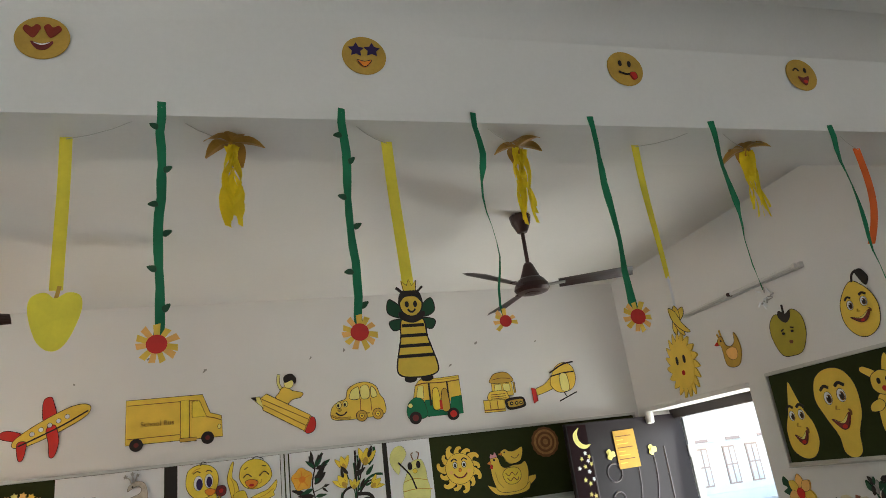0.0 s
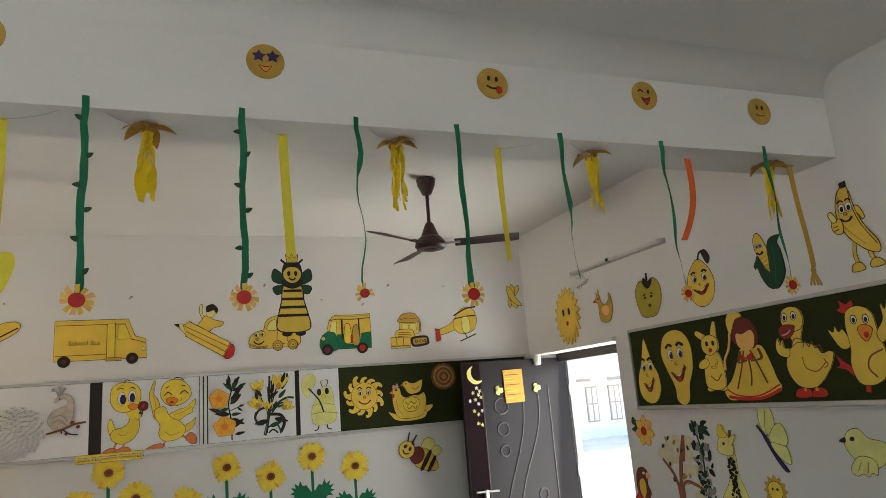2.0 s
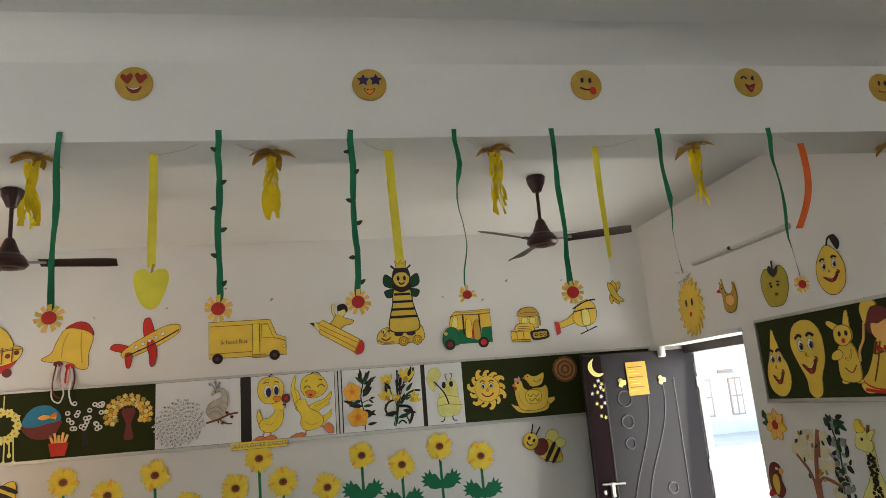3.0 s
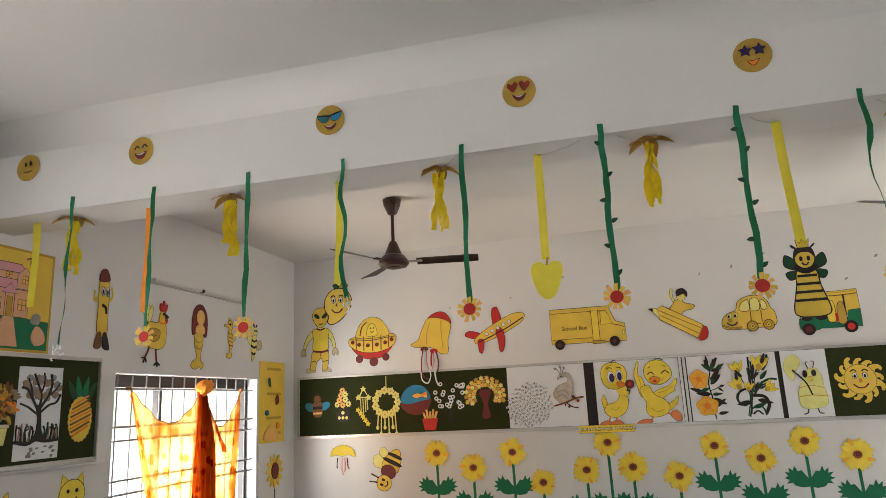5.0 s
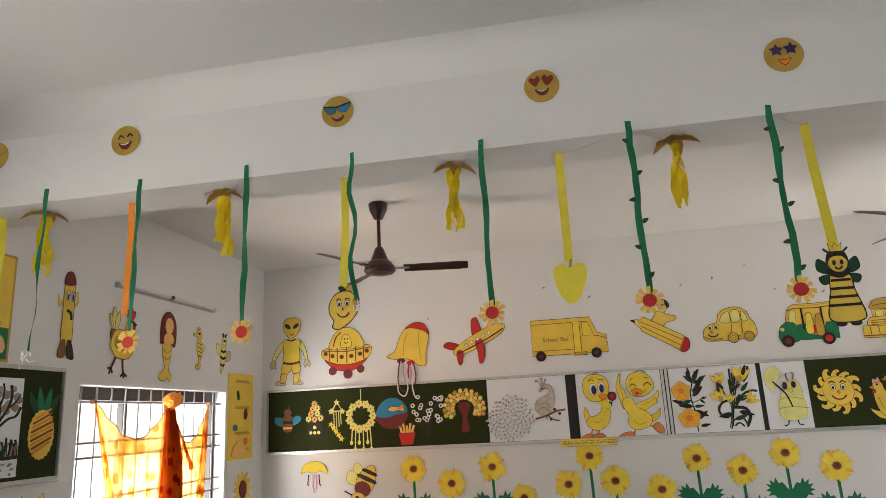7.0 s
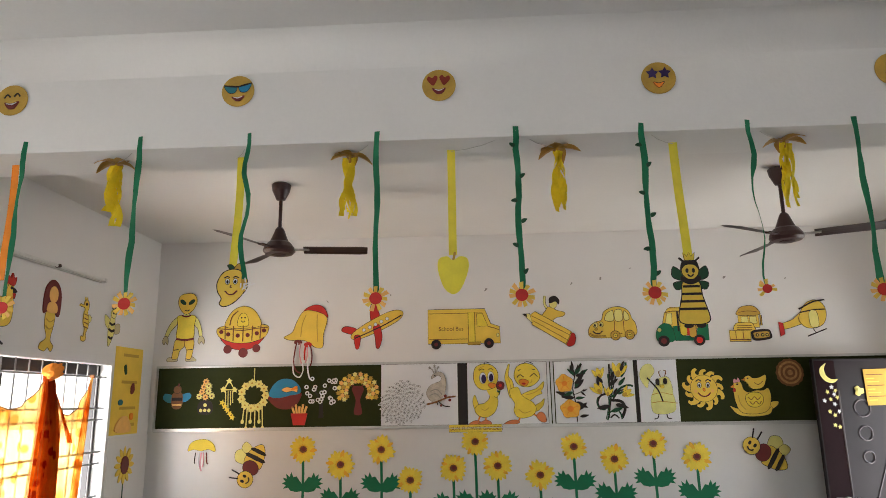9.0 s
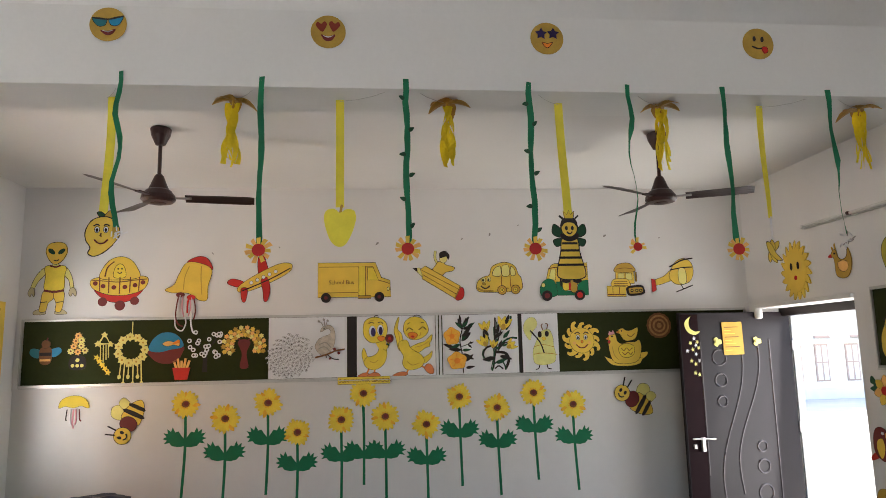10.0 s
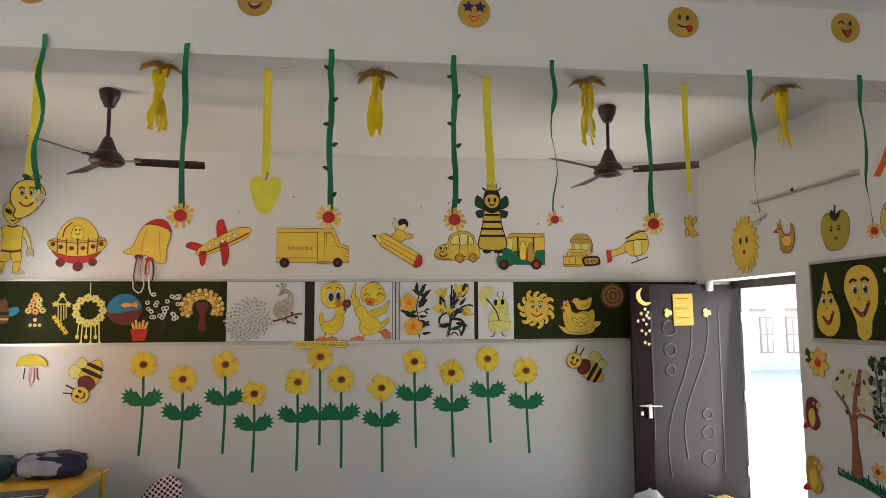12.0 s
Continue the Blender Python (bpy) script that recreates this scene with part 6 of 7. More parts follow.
for x, z, face, lab in SMILES:
    lay = [("disc", E(0, 0, 1, 1, 0, 32), DISCCARD)]
    if face == "hearts":
        lay += [("eye", turned(HEART, 8, -.38, .32, .34), MATS["dark_red_ink"]), ("eye", turned(HEART, -8, .34, .34, .34), MATS["dark_red_ink"]), ("mouth", B("-.4,-.2 0,-.3 .4,-.18 .2,-.52 -.15,-.55"), MAROON), ("teeth", B("-.3,-.25 0,-.32 .3,-.24 0,-.38"), WHITE)]
    elif face == "stars":
        lay += [("eye", S(-.36, .28, .38, .2, 5), PURPLE), ("eye", S(.36, .32, .38, .2, 5), PURPLE), ("mouth", B("-.32,-.28 0,-.34 .32,-.25 .1,-.58 -.1,-.58"), ORANGE, .6)]
    elif face == "shades":
        lay += [("lens", B("-.8,.4 -.1,.3 -.15,-.05 -.45,-.12 -.68,.05"), TEAL, .5), ("lens", B(".8,.42 .1,.3 .15,-.05 .45,-.12 .68,.05"), BLUE, .5), ("bridge", L("-.85,.42 0,.28 .85,.44", .08), INK), ("mouth", B("-.4,-.35 0,-.42 .4,-.33 .15,-.62 -.15,-.62"), MAROON), ("teeth", B("-.3,-.38 0,-.44 .3,-.38 0,-.5"), WHITE)]
    elif face == "laugh":
        lay += [("eye", L("-.5,.15 -.32,.38 -.12,.2", .09), INK), ("eye", L("0.12,.22 .32,.42 .5,.22", .09), INK), ("mouth", B("-.45,-.15 0,-.22 .45,-.1 .2,-.55 -.2,-.55"), MAROON), ("teeth", B("-.35,-.2 0,-.25 .35,-.16 0,-.34"), WHITE)]
    elif face == "tongue":
        lay += [("eye", E(-.25, .3, .1, .17), INK), ("eye", E(.25, .3, .1, .17), INK), ("mouth", L("-.4,-.2 0,-.32 .5,-.2", .08), INK), ("tongue", B(".2,-.25 .5,-.2 .58,-.5 .35,-.6"), RED, .4)]
    elif face == "wink":
        lay += [("eye", L("-.5,.25 -.3,.4 -.1,.25", .09), INK), ("eye", E(.3, .3, .09, .15), INK), ("mouth", B("-.3,-.15 .0,-.2 .4,-.1 .2,-.6 0,-.6"), MAROON), ("tongue", E(.1, -.45, .14, .1), RED)]
    else:
        lay += [("eye", E(-.22, .28, .09, .17), INK), ("eye", E(.22, .3, .09, .17), INK), ("mouth", L("-.35,-.28 0,-.34 .35,-.28", .06), BROWN)]
    fig("smiley_disc", "ochre card smiley disc " + lab, "wall decoration", on_front(x, z, 0.004, 2.34), 0.0715, lay, "smiley discs on the beam", thick=0.0012, rot=(x * 37) % 9 - 4)


def hanging_flower(x, z_top, z_end, width, style, seed):
    """A green paper ribbon taped to the beam, with a red-hearted paper flower at its end."""
    r = random.Random(seed)
    h = z_top - z_end
    n = 14
    if style == "broken":
        cuts = [max(0.004, width * (1 if i < 5 else 0.22)) for i in range(n + 1)]
    elif style == "thin":
        cuts = [max(0.004, width * (1 - .8 * i / n)) for i in range(n + 1)]
    elif style == "seeds":
        cuts = [width if i < 8 else width * .18 for i in range(n + 1)]
    else:
        cuts = [width * r.uniform(.82, 1.08) for i in range(n + 1)]
    amp = {"leafy": .004, "plain": .0025, "broken": .012, "thin": .008, "seeds": .007, "twist": .013}[style]
    mid = [(amp * math.sin(i * .9 + seed) * min(1, i / 3) + r.uniform(-.002, .002), -h * i / n) for i in range(n + 1)]
    ob = thing("hanging_paper_flower", {"leafy": "green leafy paper ribbon with a red and yellow flower", "plain": "plain green paper ribbon with a red and yellow flower", "broken": "torn green ribbon with a small crumpled red flower", "thin": "thin twisted green ribbon with a small red flower",
                                      "seeds": "green ribbon and thread ending in silver bits", "twist": "twisted green paper ribbon with white wisps"}[style], "hanging decoration", on_front(x, z_top, 0.004, 2.34), "paper flowers hung along the beam")
    bm = bmesh.new()
    rows = []
    for (cx, cy), c in zip(mid, cuts):
        tw = 0.004 * math.sin(cy * 17 + seed)
        rows.append([bm.verts.new((cx + sx * c / 2, cy, wz + sx * tw + 0.012 * min(1, -cy / h))) for sx, wz in ((-1, 0), (1, 0), (1, .0016), (-1, .0016))])
    for a, b in zip(rows, rows[1:]):
        for i in range(4):
            bm.faces.new((a[i], a[(i + 1) % 4], b[(i + 1) % 4], b[i]))
    bm.faces.new(rows[0]), bm.faces.new(rows[-1])
    part("ribbon", bm, GREEN, ob)
    if style == "leafy":
        for i in range(6):
            side = 1 if i % 2 else -1
            cy = -h * (.14 + .145 * i + r.uniform(-.03, .03))
            bm = bmesh.new()
            slab(bm, turned(B("0,-.4 .5,-.35 1,.2 .5,.35 0,.2", 3), r.uniform(-10, 25), side * width * .35, cy, .023, side < 0), .008, .0125)
            part("leaf", bm, DKGREEN, ob)
    ex = mid[-1][0]
    fz = .016
    if style in ("seeds", "twist"):
        for i in range(12):
            bm = bmesh.new()
            slab(bm, turned(R(-.5, -.12, .5, .12), r.uniform(0, 180), ex + r.gauss(0, .017), -h - r.uniform(0, .07), .02), fz, fz + .001)
            part("scrap", bm, WHITE if style == "twist" or i % 2 else STEEL, ob, "silver-white scrap")
        return ob
    k = .047 if x > 3.5 else .05 if style in ("plain", "leafy") else .036
    n = 11
    for i in range(n):
        if style == "broken" and i % 5 < 3 and i > 3:
            continue
        a = 360 * i / n + r.uniform(-6, 6)
        bm = bmesh.new()
        slab(bm, turned(P("-.12,.3 -.17,.95 .16,1.02 .12,.3"), a, ex, -h, k * r.uniform(.92, 1.1)), fz + .0012 * (i % 3), fz + .0012 * (i % 3) + .001)
        part("petal", bm, PEACH if i % 2 else YEL, ob)
    bm = bmesh.new()
    slab(bm, E(ex, -h, k * .5, k * .48), fz + .003, fz + .006)
    part("centre", bm, RED, ob)
    return ob


HANGS = [(-1.928, 2.90, 2.16, .020, "seeds"), (-1.456, 2.89, 2.165, .024, "plain"), (-0.945, 2.894, 2.17, .027, "plain"), (-0.472, 2.892, 2.26, .022, "twist"), (0.074, 2.879, 2.168, .027, "plain"), (0.655, 2.88, 2.168, .028, "leafy"),
         (1.168, 2.875, 2.165, .028, "leafy"), (1.597, 2.872, 2.17, .024, "broken"), (2.022, 2.87, 2.157, .026, "plain"), (2.508, 2.864, 2.22, .024, "seeds"), (3.045, 2.86, 2.137, .022, "thin"), (3.672, 2.87, 2.165, .022, "thin")]
for i, (x, zt, ze, w, st) in enumerate(HANGS):
    hanging_flower(x, zt, ze, w * 0.86, st, 30 + i)

YK, ZK = 2.475, 2.838


def petal_mesh(bm, a, length, width, droop, lift):
    n = 6
    ca, sa = math.cos(a), math.sin(a)
    rows = []
    for i in range(n + 1):
        f = i / n
        w = width * math.sin(math.pi * min(1, .12 + f * .86)) ** .8
        rad, z = length * f, lift * math.sin(f * 2.2) - droop * f * f
        rows.append([bm.verts.new((ca * rad - sa * w * s, sa * rad + ca * w * s, z + .25 * w * abs(s))) for s in (-.5, 0, .5)])
    for p, q in zip(rows, rows[1:]):
        for j in range(2):
            bm.faces.new((p[j], p[j + 1], q[j + 1], q[j]))
    bmesh.ops.solidify(bm, geom=bm.faces[:], thickness=0.0012)


def paper_blossom(x, seed, drop=0.27):
    r = random.Random(seed)
    ob = thing("paper_blossom", "gold-brown paper blossom with yellow streamers under the beam", "hanging decoration", pose(x, YK, ZK - 0.012), "paper blossoms under the beam")
    for i in range(5):
        bm = bmesh.new()
        petal_mesh(bm, 2 * math.pi * i / 5 + r.uniform(-.25, .25) + seed, r.uniform(.085, .108), r.uniform(.05, .062), r.uniform(.018, .05), .012)
        part("petal", bm, GOLDBROWN, ob)
    part("stalk", tube(bmesh.new(), [(0, 0, .012), (0, 0, -.03)], .006), OCHRE, ob)
    for i in range(9):
        a, ln = r.uniform(0, 6.28), drop * r.uniform(.75, 1.05)
        bm = bmesh.new()
        pts = []
        for k in range(11):
            f = k / 10
            pts.append(Vector((.022 * math.cos(a) * (.5 + .5 * f) + .012 * math.sin(f * 7 + i), .02 * math.sin(a) * (.4 + f) + .01 * math.cos(f * 6 + i), -.01 - ln * f)))
        rows = [[bm.verts.new(p + Vector((s * .0105 * math.cos(a + f * .3), s * .0105 * math.sin(a + f * .4), 0))) for s in (-1, 1)] for f, p in enumerate(pts)]
        for p, q in zip(rows, rows[1:]):
            bm.faces.new((p[0], p[1], q[1], q[0]))
        bmesh.ops.solidify(bm, geom=bm.faces[:], thickness=0.0012)
        part("streamer", bm, STREAM, ob)
    return ob


BLOSSOMS = [-2.045, -1.123, -0.066, 0.839, 1.80, 2.754, 3.818]
for i, x in enumerate(BLOSSOMS):
    paper_blossom(x, 11 + i)


def long_ribbon(bm, x0, x1, h, w, bow=0.0, twist=0.0):
    rows, n = [], 12
    for i in range(n + 1):
        f = i / n
        cx = x0 + (x1 - x0) * f + bow * math.sin(math.pi * f)
        a = twist * f
        rows.append([bm.verts.new((cx + s * w / 2 * math.cos(a), s * w / 2 * math.sin(a) + t + .006 * math.sin(f * 5), -h * f)) for s, t in ((-1, 0), (1, 0), (1, .002), (-1, .002))])
    for p, q in zip(rows, rows[1:]):
        for j in range(4):
            bm.faces.new((p[j], p[(j + 1) % 4], q[(j + 1) % 4], q[j]))
    bm.faces.new(rows[0]), bm.faces.new(rows[-1])
    return bm


def hung(name, label, x, h, w, material, x1=0.0, bow=0.0, twist=0.0):
    ob = thing(name, label, "hanging decoration", pose(x, YK, ZK))
    part("ribbon", long_ribbon(bmesh.new(), 0, x1, h, w, bow, twist), material, ob)
    return ob


def hung_layers(parent, dx, dz, k, layers, line=0.0018):
    base = pose(dx, -0.006, dz) @ Matrix(((1, 0, 0, 0), (0, 0, -1, 0), (0, 1, 0, 0), (0, 0, 0, 1)))
    for i, (pn, pts, ma, *ink) in enumerate(layers):
        pts = [(x * k, y * k) for x, y in pts]
        bm = bmesh.new()
        slab(bm, pts, 0.0, .001 + .0005 * i)
        if ink:
            outline(bm, pts, .001 + .0005 * i + .0002, line * ink[0])
        o = new(pn, flat_mesh(bm, pn, [ma, INK]))
        o.parent = parent
        o.matrix_basis = base


rib = hung("hanging_heart", "yellow foam ribbon ending in a yellow heart", 0.379, 0.47, 0.034, LEMON, 0.0)
hung_layers(rib, 0.0, -0.552, 0.085, [("cord", L("0,.6 .1,1.1", .12), OCHRE), ("heart", B("0,-1 -.45,-.7 -.75,.2 -.7,.75 -.3,.9 0,.7 .35,.88 .72,.75 .75,.2 .4,-.7"), LEMON)])
rib = hung("hanging_bee", "yellow ribbon with a striped card bee doll", 1.333, 0.51, 0.036, LEMON, 0.018)
hung_layers(rib, 0.018, -0.656, 0.140, [(n_, [(x * .84, y) for x, y in p_], *r_) for n_, p_, *r_ in [
   
    ("wing", B("-.2,.55 -.55,.8 -.62,.5 -.3,.38"), DKGREEN, .8), ("wing", B(".2,.55 .55,.8 .62,.5 .3,.38"), DKGREEN, .8), ("wing", B("-.25,.35 -.6,.3 -.5,.1 -.2,.2"), DKGREEN, .8), ("wing", B(".25,.35 .6,.3 .5,.1 .2,.2"), DKGREEN, .8),
    ("foot", E(-.2, -.95, .16, .07), INK), ("foot", E(.22, -.95, .16, .07), INK), ("body", B("-.26,.35 -.36,-.1 -.52,-.7 -.4,-.88 0,-.92 .42,-.88 .54,-.7 .36,-.1 .26,.35"), YEL, 1.2)]
    + [("stripe", R(-.29 - .062 * i, .16 - .22 * i, .29 + .062 * i, .23 - .22 * i), INK) for i in range(4)] + [("collar", B("-.3,.35 -.32,.5 0,.42 .32,.5 .3,.35 0,.25"), INK), ("head", E(0, .66, .3, .27), YEL, 1.2), ("hair", B("-.32,.66 -.25,.93 0,1 .25,.93 .32,.66 .15,.82 -.15,.82"), INK),
       ("crown", P("-.16,.96 -.2,1.2 -.07,1.08 0,1.22 .07,1.08 .2,1.2 .16,.96"), YEL2, .8), ("antenna", L("-.15,.9 -.35,1.05", .05), INK), ("antenna", L("0.15,.9 .35,1.05", .05), INK), ("eye", E(-.11, .66, .05, .07), INK), ("eye", E(.11, .66, .05, .07), INK), smile(0, .55, .1, .5, .04)]])
rib = hung("hanging_mango", "yellow ribbon with a smiling yellow mango face", -0.553, 0.52, 0.034, LEMON, -0.012, 0.004)
hung_layers(rib, -0.012, -0.582, 0.086, [("leaf", B("0,.75 -.25,1.05 -.05,1.1 .15,.9"), DKGREEN, .7), ("leaf", B(".05,.75 .3,1.15 .62,1.0 .4,.8"), OCHRE, .7), ("body", B("-.1,.85 .35,.82 .74,.45 .8,-.05 .5,-.5 .1,-.85 -.3,-1 -.56,-.86 -.48,-.58 -.68,-.25 -.72,.2 -.48,.66"), YEL, 1.1), ("blush", B(".5,.5 .74,.2 .66,-.1 .5,.1"), OCHRE)] + eyes(-.2, .2, .25, .15, .6) + [("brow", L("-.36,.42 -.22,.5 -.1,.44", .05), INK), ("brow", L(".1,.44 .22,.5 .36,.42", .05), INK), ("nose", L("0,.08 -.05,-.04 .04,-.06", .04), BROWN), smile(0, -.22, .3, .5, .055, MAROON)])
rib = hung("hanging_banana", "pale yellow ribbon with small paper bananas", 2.27, 0.52, 0.030, LEMON, 0.0, 0.0, 0.5)
hung_layers(rib, 0.0, -0.67, 0.058, [("thread", R(-.08, .7, .08, 2.7), WHITE)] + [("banana", turned(B("0,.9 -.35,.2 -.25,-.6 .1,-.9 .05,-.2 .2,.5"), r), YEL, .6) for r in (-28, 8, 36)])
hung("hanging_carrot_ribbon", "thick red-orange paper ribbon under the beam", 3.31, 0.42, 0.036, mat("red_orange_paper", (0.74, 0.13, 0.02), 0.6, scale=12, vary=.12), -0.10, 0.05)
hung("hanging_orange_ribbon", "orange paper ribbon under the beam", -1.59, 0.53, 0.032, ORANGE, 0.0)
hung("hanging_yellow_ribbon", "yellow paper ribbon hanging beside the wall", -2.285, 0.45, 0.045, LEMON, 0.01)
rib = hung("hanging_hand_ribbon", "dull ochre ribbon ending in a paper hand", 3.98, 0.56, 0.034, OCHRE, 0.028, 0.005)
part("taped_end", boxed(-.13, -.016, -.012, .012, .016, -.008), OCHRE, rib)
hung_layers(rib, 0.018, -0.60, 0.06, [("finger", L(f"0,.4 {x * .5},-.2 {x},-.9", .22), OCHRE) for x in (-.6, -.2, .25, .65)] + [("palm", E(0, .4, .3), OCHRE)])

# thin threads strung zigzag under the beam
STR = mat("grey_thread", (0.55, 0.53, 0.5), 0.8)
backs = sorted(BLOSSOMS + [0.379, 1.333, -0.575, 2.27, 3.32])
for i, x in enumerate(backs):
    near = min((h[0] for h in HANGS), key=lambda q: abs(q - x))
    p, q = Vector((near, 2.335, 2.862)), Vector((x, YK, 2.832))
    pts = [p.lerp(q, f) + Vector((0, 0, -.018 * math.sin(math.pi * f))) for f in (0, .25, .5, .75, 1)]
    tagged(part("thread", tube(bmesh.new(), pts, .0013, 5), STR), "thin grey thread strung under the beam", "thread", "threads under the beam")


# ---------------------------------------------------------------- ceiling fans
def ceiling_fan(x, y, turn):
    f = thing("ceiling_fan", "dark brown three-blade ceiling fan at rest", "ceiling fan", pose(x, y, 0, 0, 0, turn), "ceiling fans")
    part("canopy", lathe(bmesh.new(), [(.02, 3.185), (.032, 3.19), (.062, 3.255), (.07, 3.30), (.06, 3.309)], 22), FANBROWN, f)
    part("rod", tube(bmesh.new(), [(0, 0, 3.19), (0, 0, 2.94)], .0125, 10), FANBROWN, f)
    part("lower_cup", lathe(bmesh.new(), [(.02, 2.985), (.03, 2.972), (.052, 2.915), (.066, 2.882)], 22), FANBROWN, f)
    part("motor", lathe(bmesh.new(), [(.05, 2.787), (.095, 2.793), (.112, 2.812), (.106, 2.838), (.082, 2.872), (.06, 2.887)], 28), FANBROWN, f)
    part("trim", lathe(bmesh.new(), [(.02, 2.776), (.05, 2.782), (.055, 2.792)], 20), FANBROWN, f)
    for i in range(3):
        a = Matrix.Rotation(radians(120 * i), 4, "Z")
        bm = box(bmesh.new(), .10, -.02, 2.822, .21, .02, 2.832, .003)
        bm.transform(a)
        arm = part("blade_arm", bm, STEEL if i == 0 else FANBROWN, f)
        bm = bmesh.new()
        rows = []
        for k in range(9):
            q = k / 8
            w = .052 + .016 * q if k < 8 else .05
            xx = .17 + .45 * q
            rows.append([bm.verts.new((xx, s * w, 2.828 - .014 * s - .004 * s * s)) for s in (-1, -.5, 0, .5, 1)])
        for p, q in zip(rows, rows[1:]):
            for j in range(4):
                bm.faces.new((p[j], p[j + 1], q[j + 1], q[j]))
        bmesh.ops.solidify(bm, geom=bm.faces[:], thickness=0.004)
        bm.transform(a)
        part("blade", bm, FANBROWN, f)


ceiling_fan(-0.915, 4.28, 10)
ceiling_fan(2.58, 4.28, -26)

# ---------------------------------------------------------------- curtain
def cloth_mat(name, pale, deep, spot, sheer, dots, lean):
    """Thin dyed voile: tinted light passes straight through the weave, the rest scatters in the threads."""
    m = bpy.data.materials.new(name)
    m.use_nodes = True
    nt = m.node_tree
    nodes, link = nt.nodes, nt.links.new
    tc, nz, ramp, vor, dot, mix, fine = (nodes.new(k) for k in ("ShaderNodeTexCoord", "ShaderNodeTexNoise", "ShaderNodeValToRGB", "ShaderNodeTexVoronoi", "ShaderNodeValToRGB", "ShaderNodeMixRGB", "ShaderNodeTexNoise"))
    nz.inputs["Scale"].default_value, nz.inputs["Detail"].default_value, vor.inputs["Scale"].default_value, fine.inputs["Scale"].default_value = 3.2, 3, dots, 160
    ramp.color_ramp.elements[0].position, ramp.color_ramp.elements[0].color = lean, (*pale, 1)
    ramp.color_ramp.elements[1].position, ramp.color_ramp.elements[1].color = lean + 0.2, (*deep, 1)
    dot.color_ramp.elements[0].position, dot.color_ramp.elements[0].color = 0.26, (1, 1, 1, 1)
    dot.color_ramp.elements[1].position, dot.color_ramp.elements[1].color = 0.36, (0, 0, 0, 1)
    for n in (nz, vor, fine):
        link(tc.outputs["Object"], n.inputs["Vector"])
    link(nz.outputs["Fac"], ramp.inputs["Fac"]), link(vor.outputs["Distance"], dot.inputs["Fac"]), link(dot.outputs[0], mix.inputs[0]), link(ramp.outputs[0], mix.inputs[1])
    mix.inputs[2].default_value = (*spot, 1)
    dif, trl, clear, weave, whole, amount = (nodes.new(k) for k in ("ShaderNodeBsdfDiffuse", "ShaderNodeBsdfTranslucent", "ShaderNodeBsdfTransparent", "ShaderNodeMixShader", "ShaderNodeMixShader", "ShaderNodeMapRange"))
    for n in (dif, trl, clear):
        link(mix.outputs[0], n.inputs["Color"])
    link(dif.outputs[0], weave.inputs[1]), link(trl.outputs[0], weave.inputs[2])
    link(fine.outputs["Fac"], amount.inputs["Value"])
    amount.inputs["To Min"].default_value, amount.inputs["To Max"].default_value = sheer - 0.12, sheer + 0.12
    link(amount.outputs[0], whole.inputs[0]), link(weave.outputs[0], whole.inputs[1]), link(clear.outputs[0], whole.inputs[2])
    link(whole.outputs[0], nodes["Material Output"].inputs["Surface"])
    return m


CLOTH = cloth_mat("yellow_orange_voile", (0.80, 0.55, 0.20), (0.66, 0.22, 0.02), (0.62, 0.25, 0.04), 0.68, 8, 0.45)
REDCLOTH = cloth_mat("red_orange_voile", (0.60, 0.19, 0.014), (0.42, 0.07, 0.008), (0.26, 0.022, 0.006), 0.36, 9, 0.44)
cur = thing("curtain", "sheer yellow-orange dotted cloth draped over window bars", "curtain", pose(XL - 0.012, 0, 0))


def sheet_of(top, left, right, low, nu, nv, wave, ma, name, label=""):
    """A hanging cloth: its upper edge top(u), its side edges left(v) and right(v), down to the height low."""
    bm = bmesh.new()
    grid = []
    for j in range(nv + 1):
        v = j / nv
        row = []
        for i in range(nu + 1):
            u = i / nu
            y = left(v) + (right(v) - left(v)) * u + 0.012 * math.sin(v * 9 + u * 7) * math.sin(math.pi * u)
            z = top(u) * (1 - v) + low * v
            row.append(bm.verts.new((wave * (math.sin(u * 31 + 1.5 * math.sin(v * 3)) + 0.7 * math.sin(u * 13 + v * 5)), y, z)))
        grid.append(row)
    for p, q in zip(grid, grid[1:]):
        for i in range(nu):
            bm.faces.new((p[i], p[i + 1], q[i + 1], q[i]))
    edge = [tuple(x.co) for x in grid[0]]
    o = part(name, bm, ma, cur, label)
    for p in o.data.polygons:
        p.use_smooth = True
    return edge


def sag(z0, z1, drop, skew=1.0):
    return lambda u: z0 + (z1 - z0) * u - drop * math.sin(math.pi * u ** skew) ** 0.9


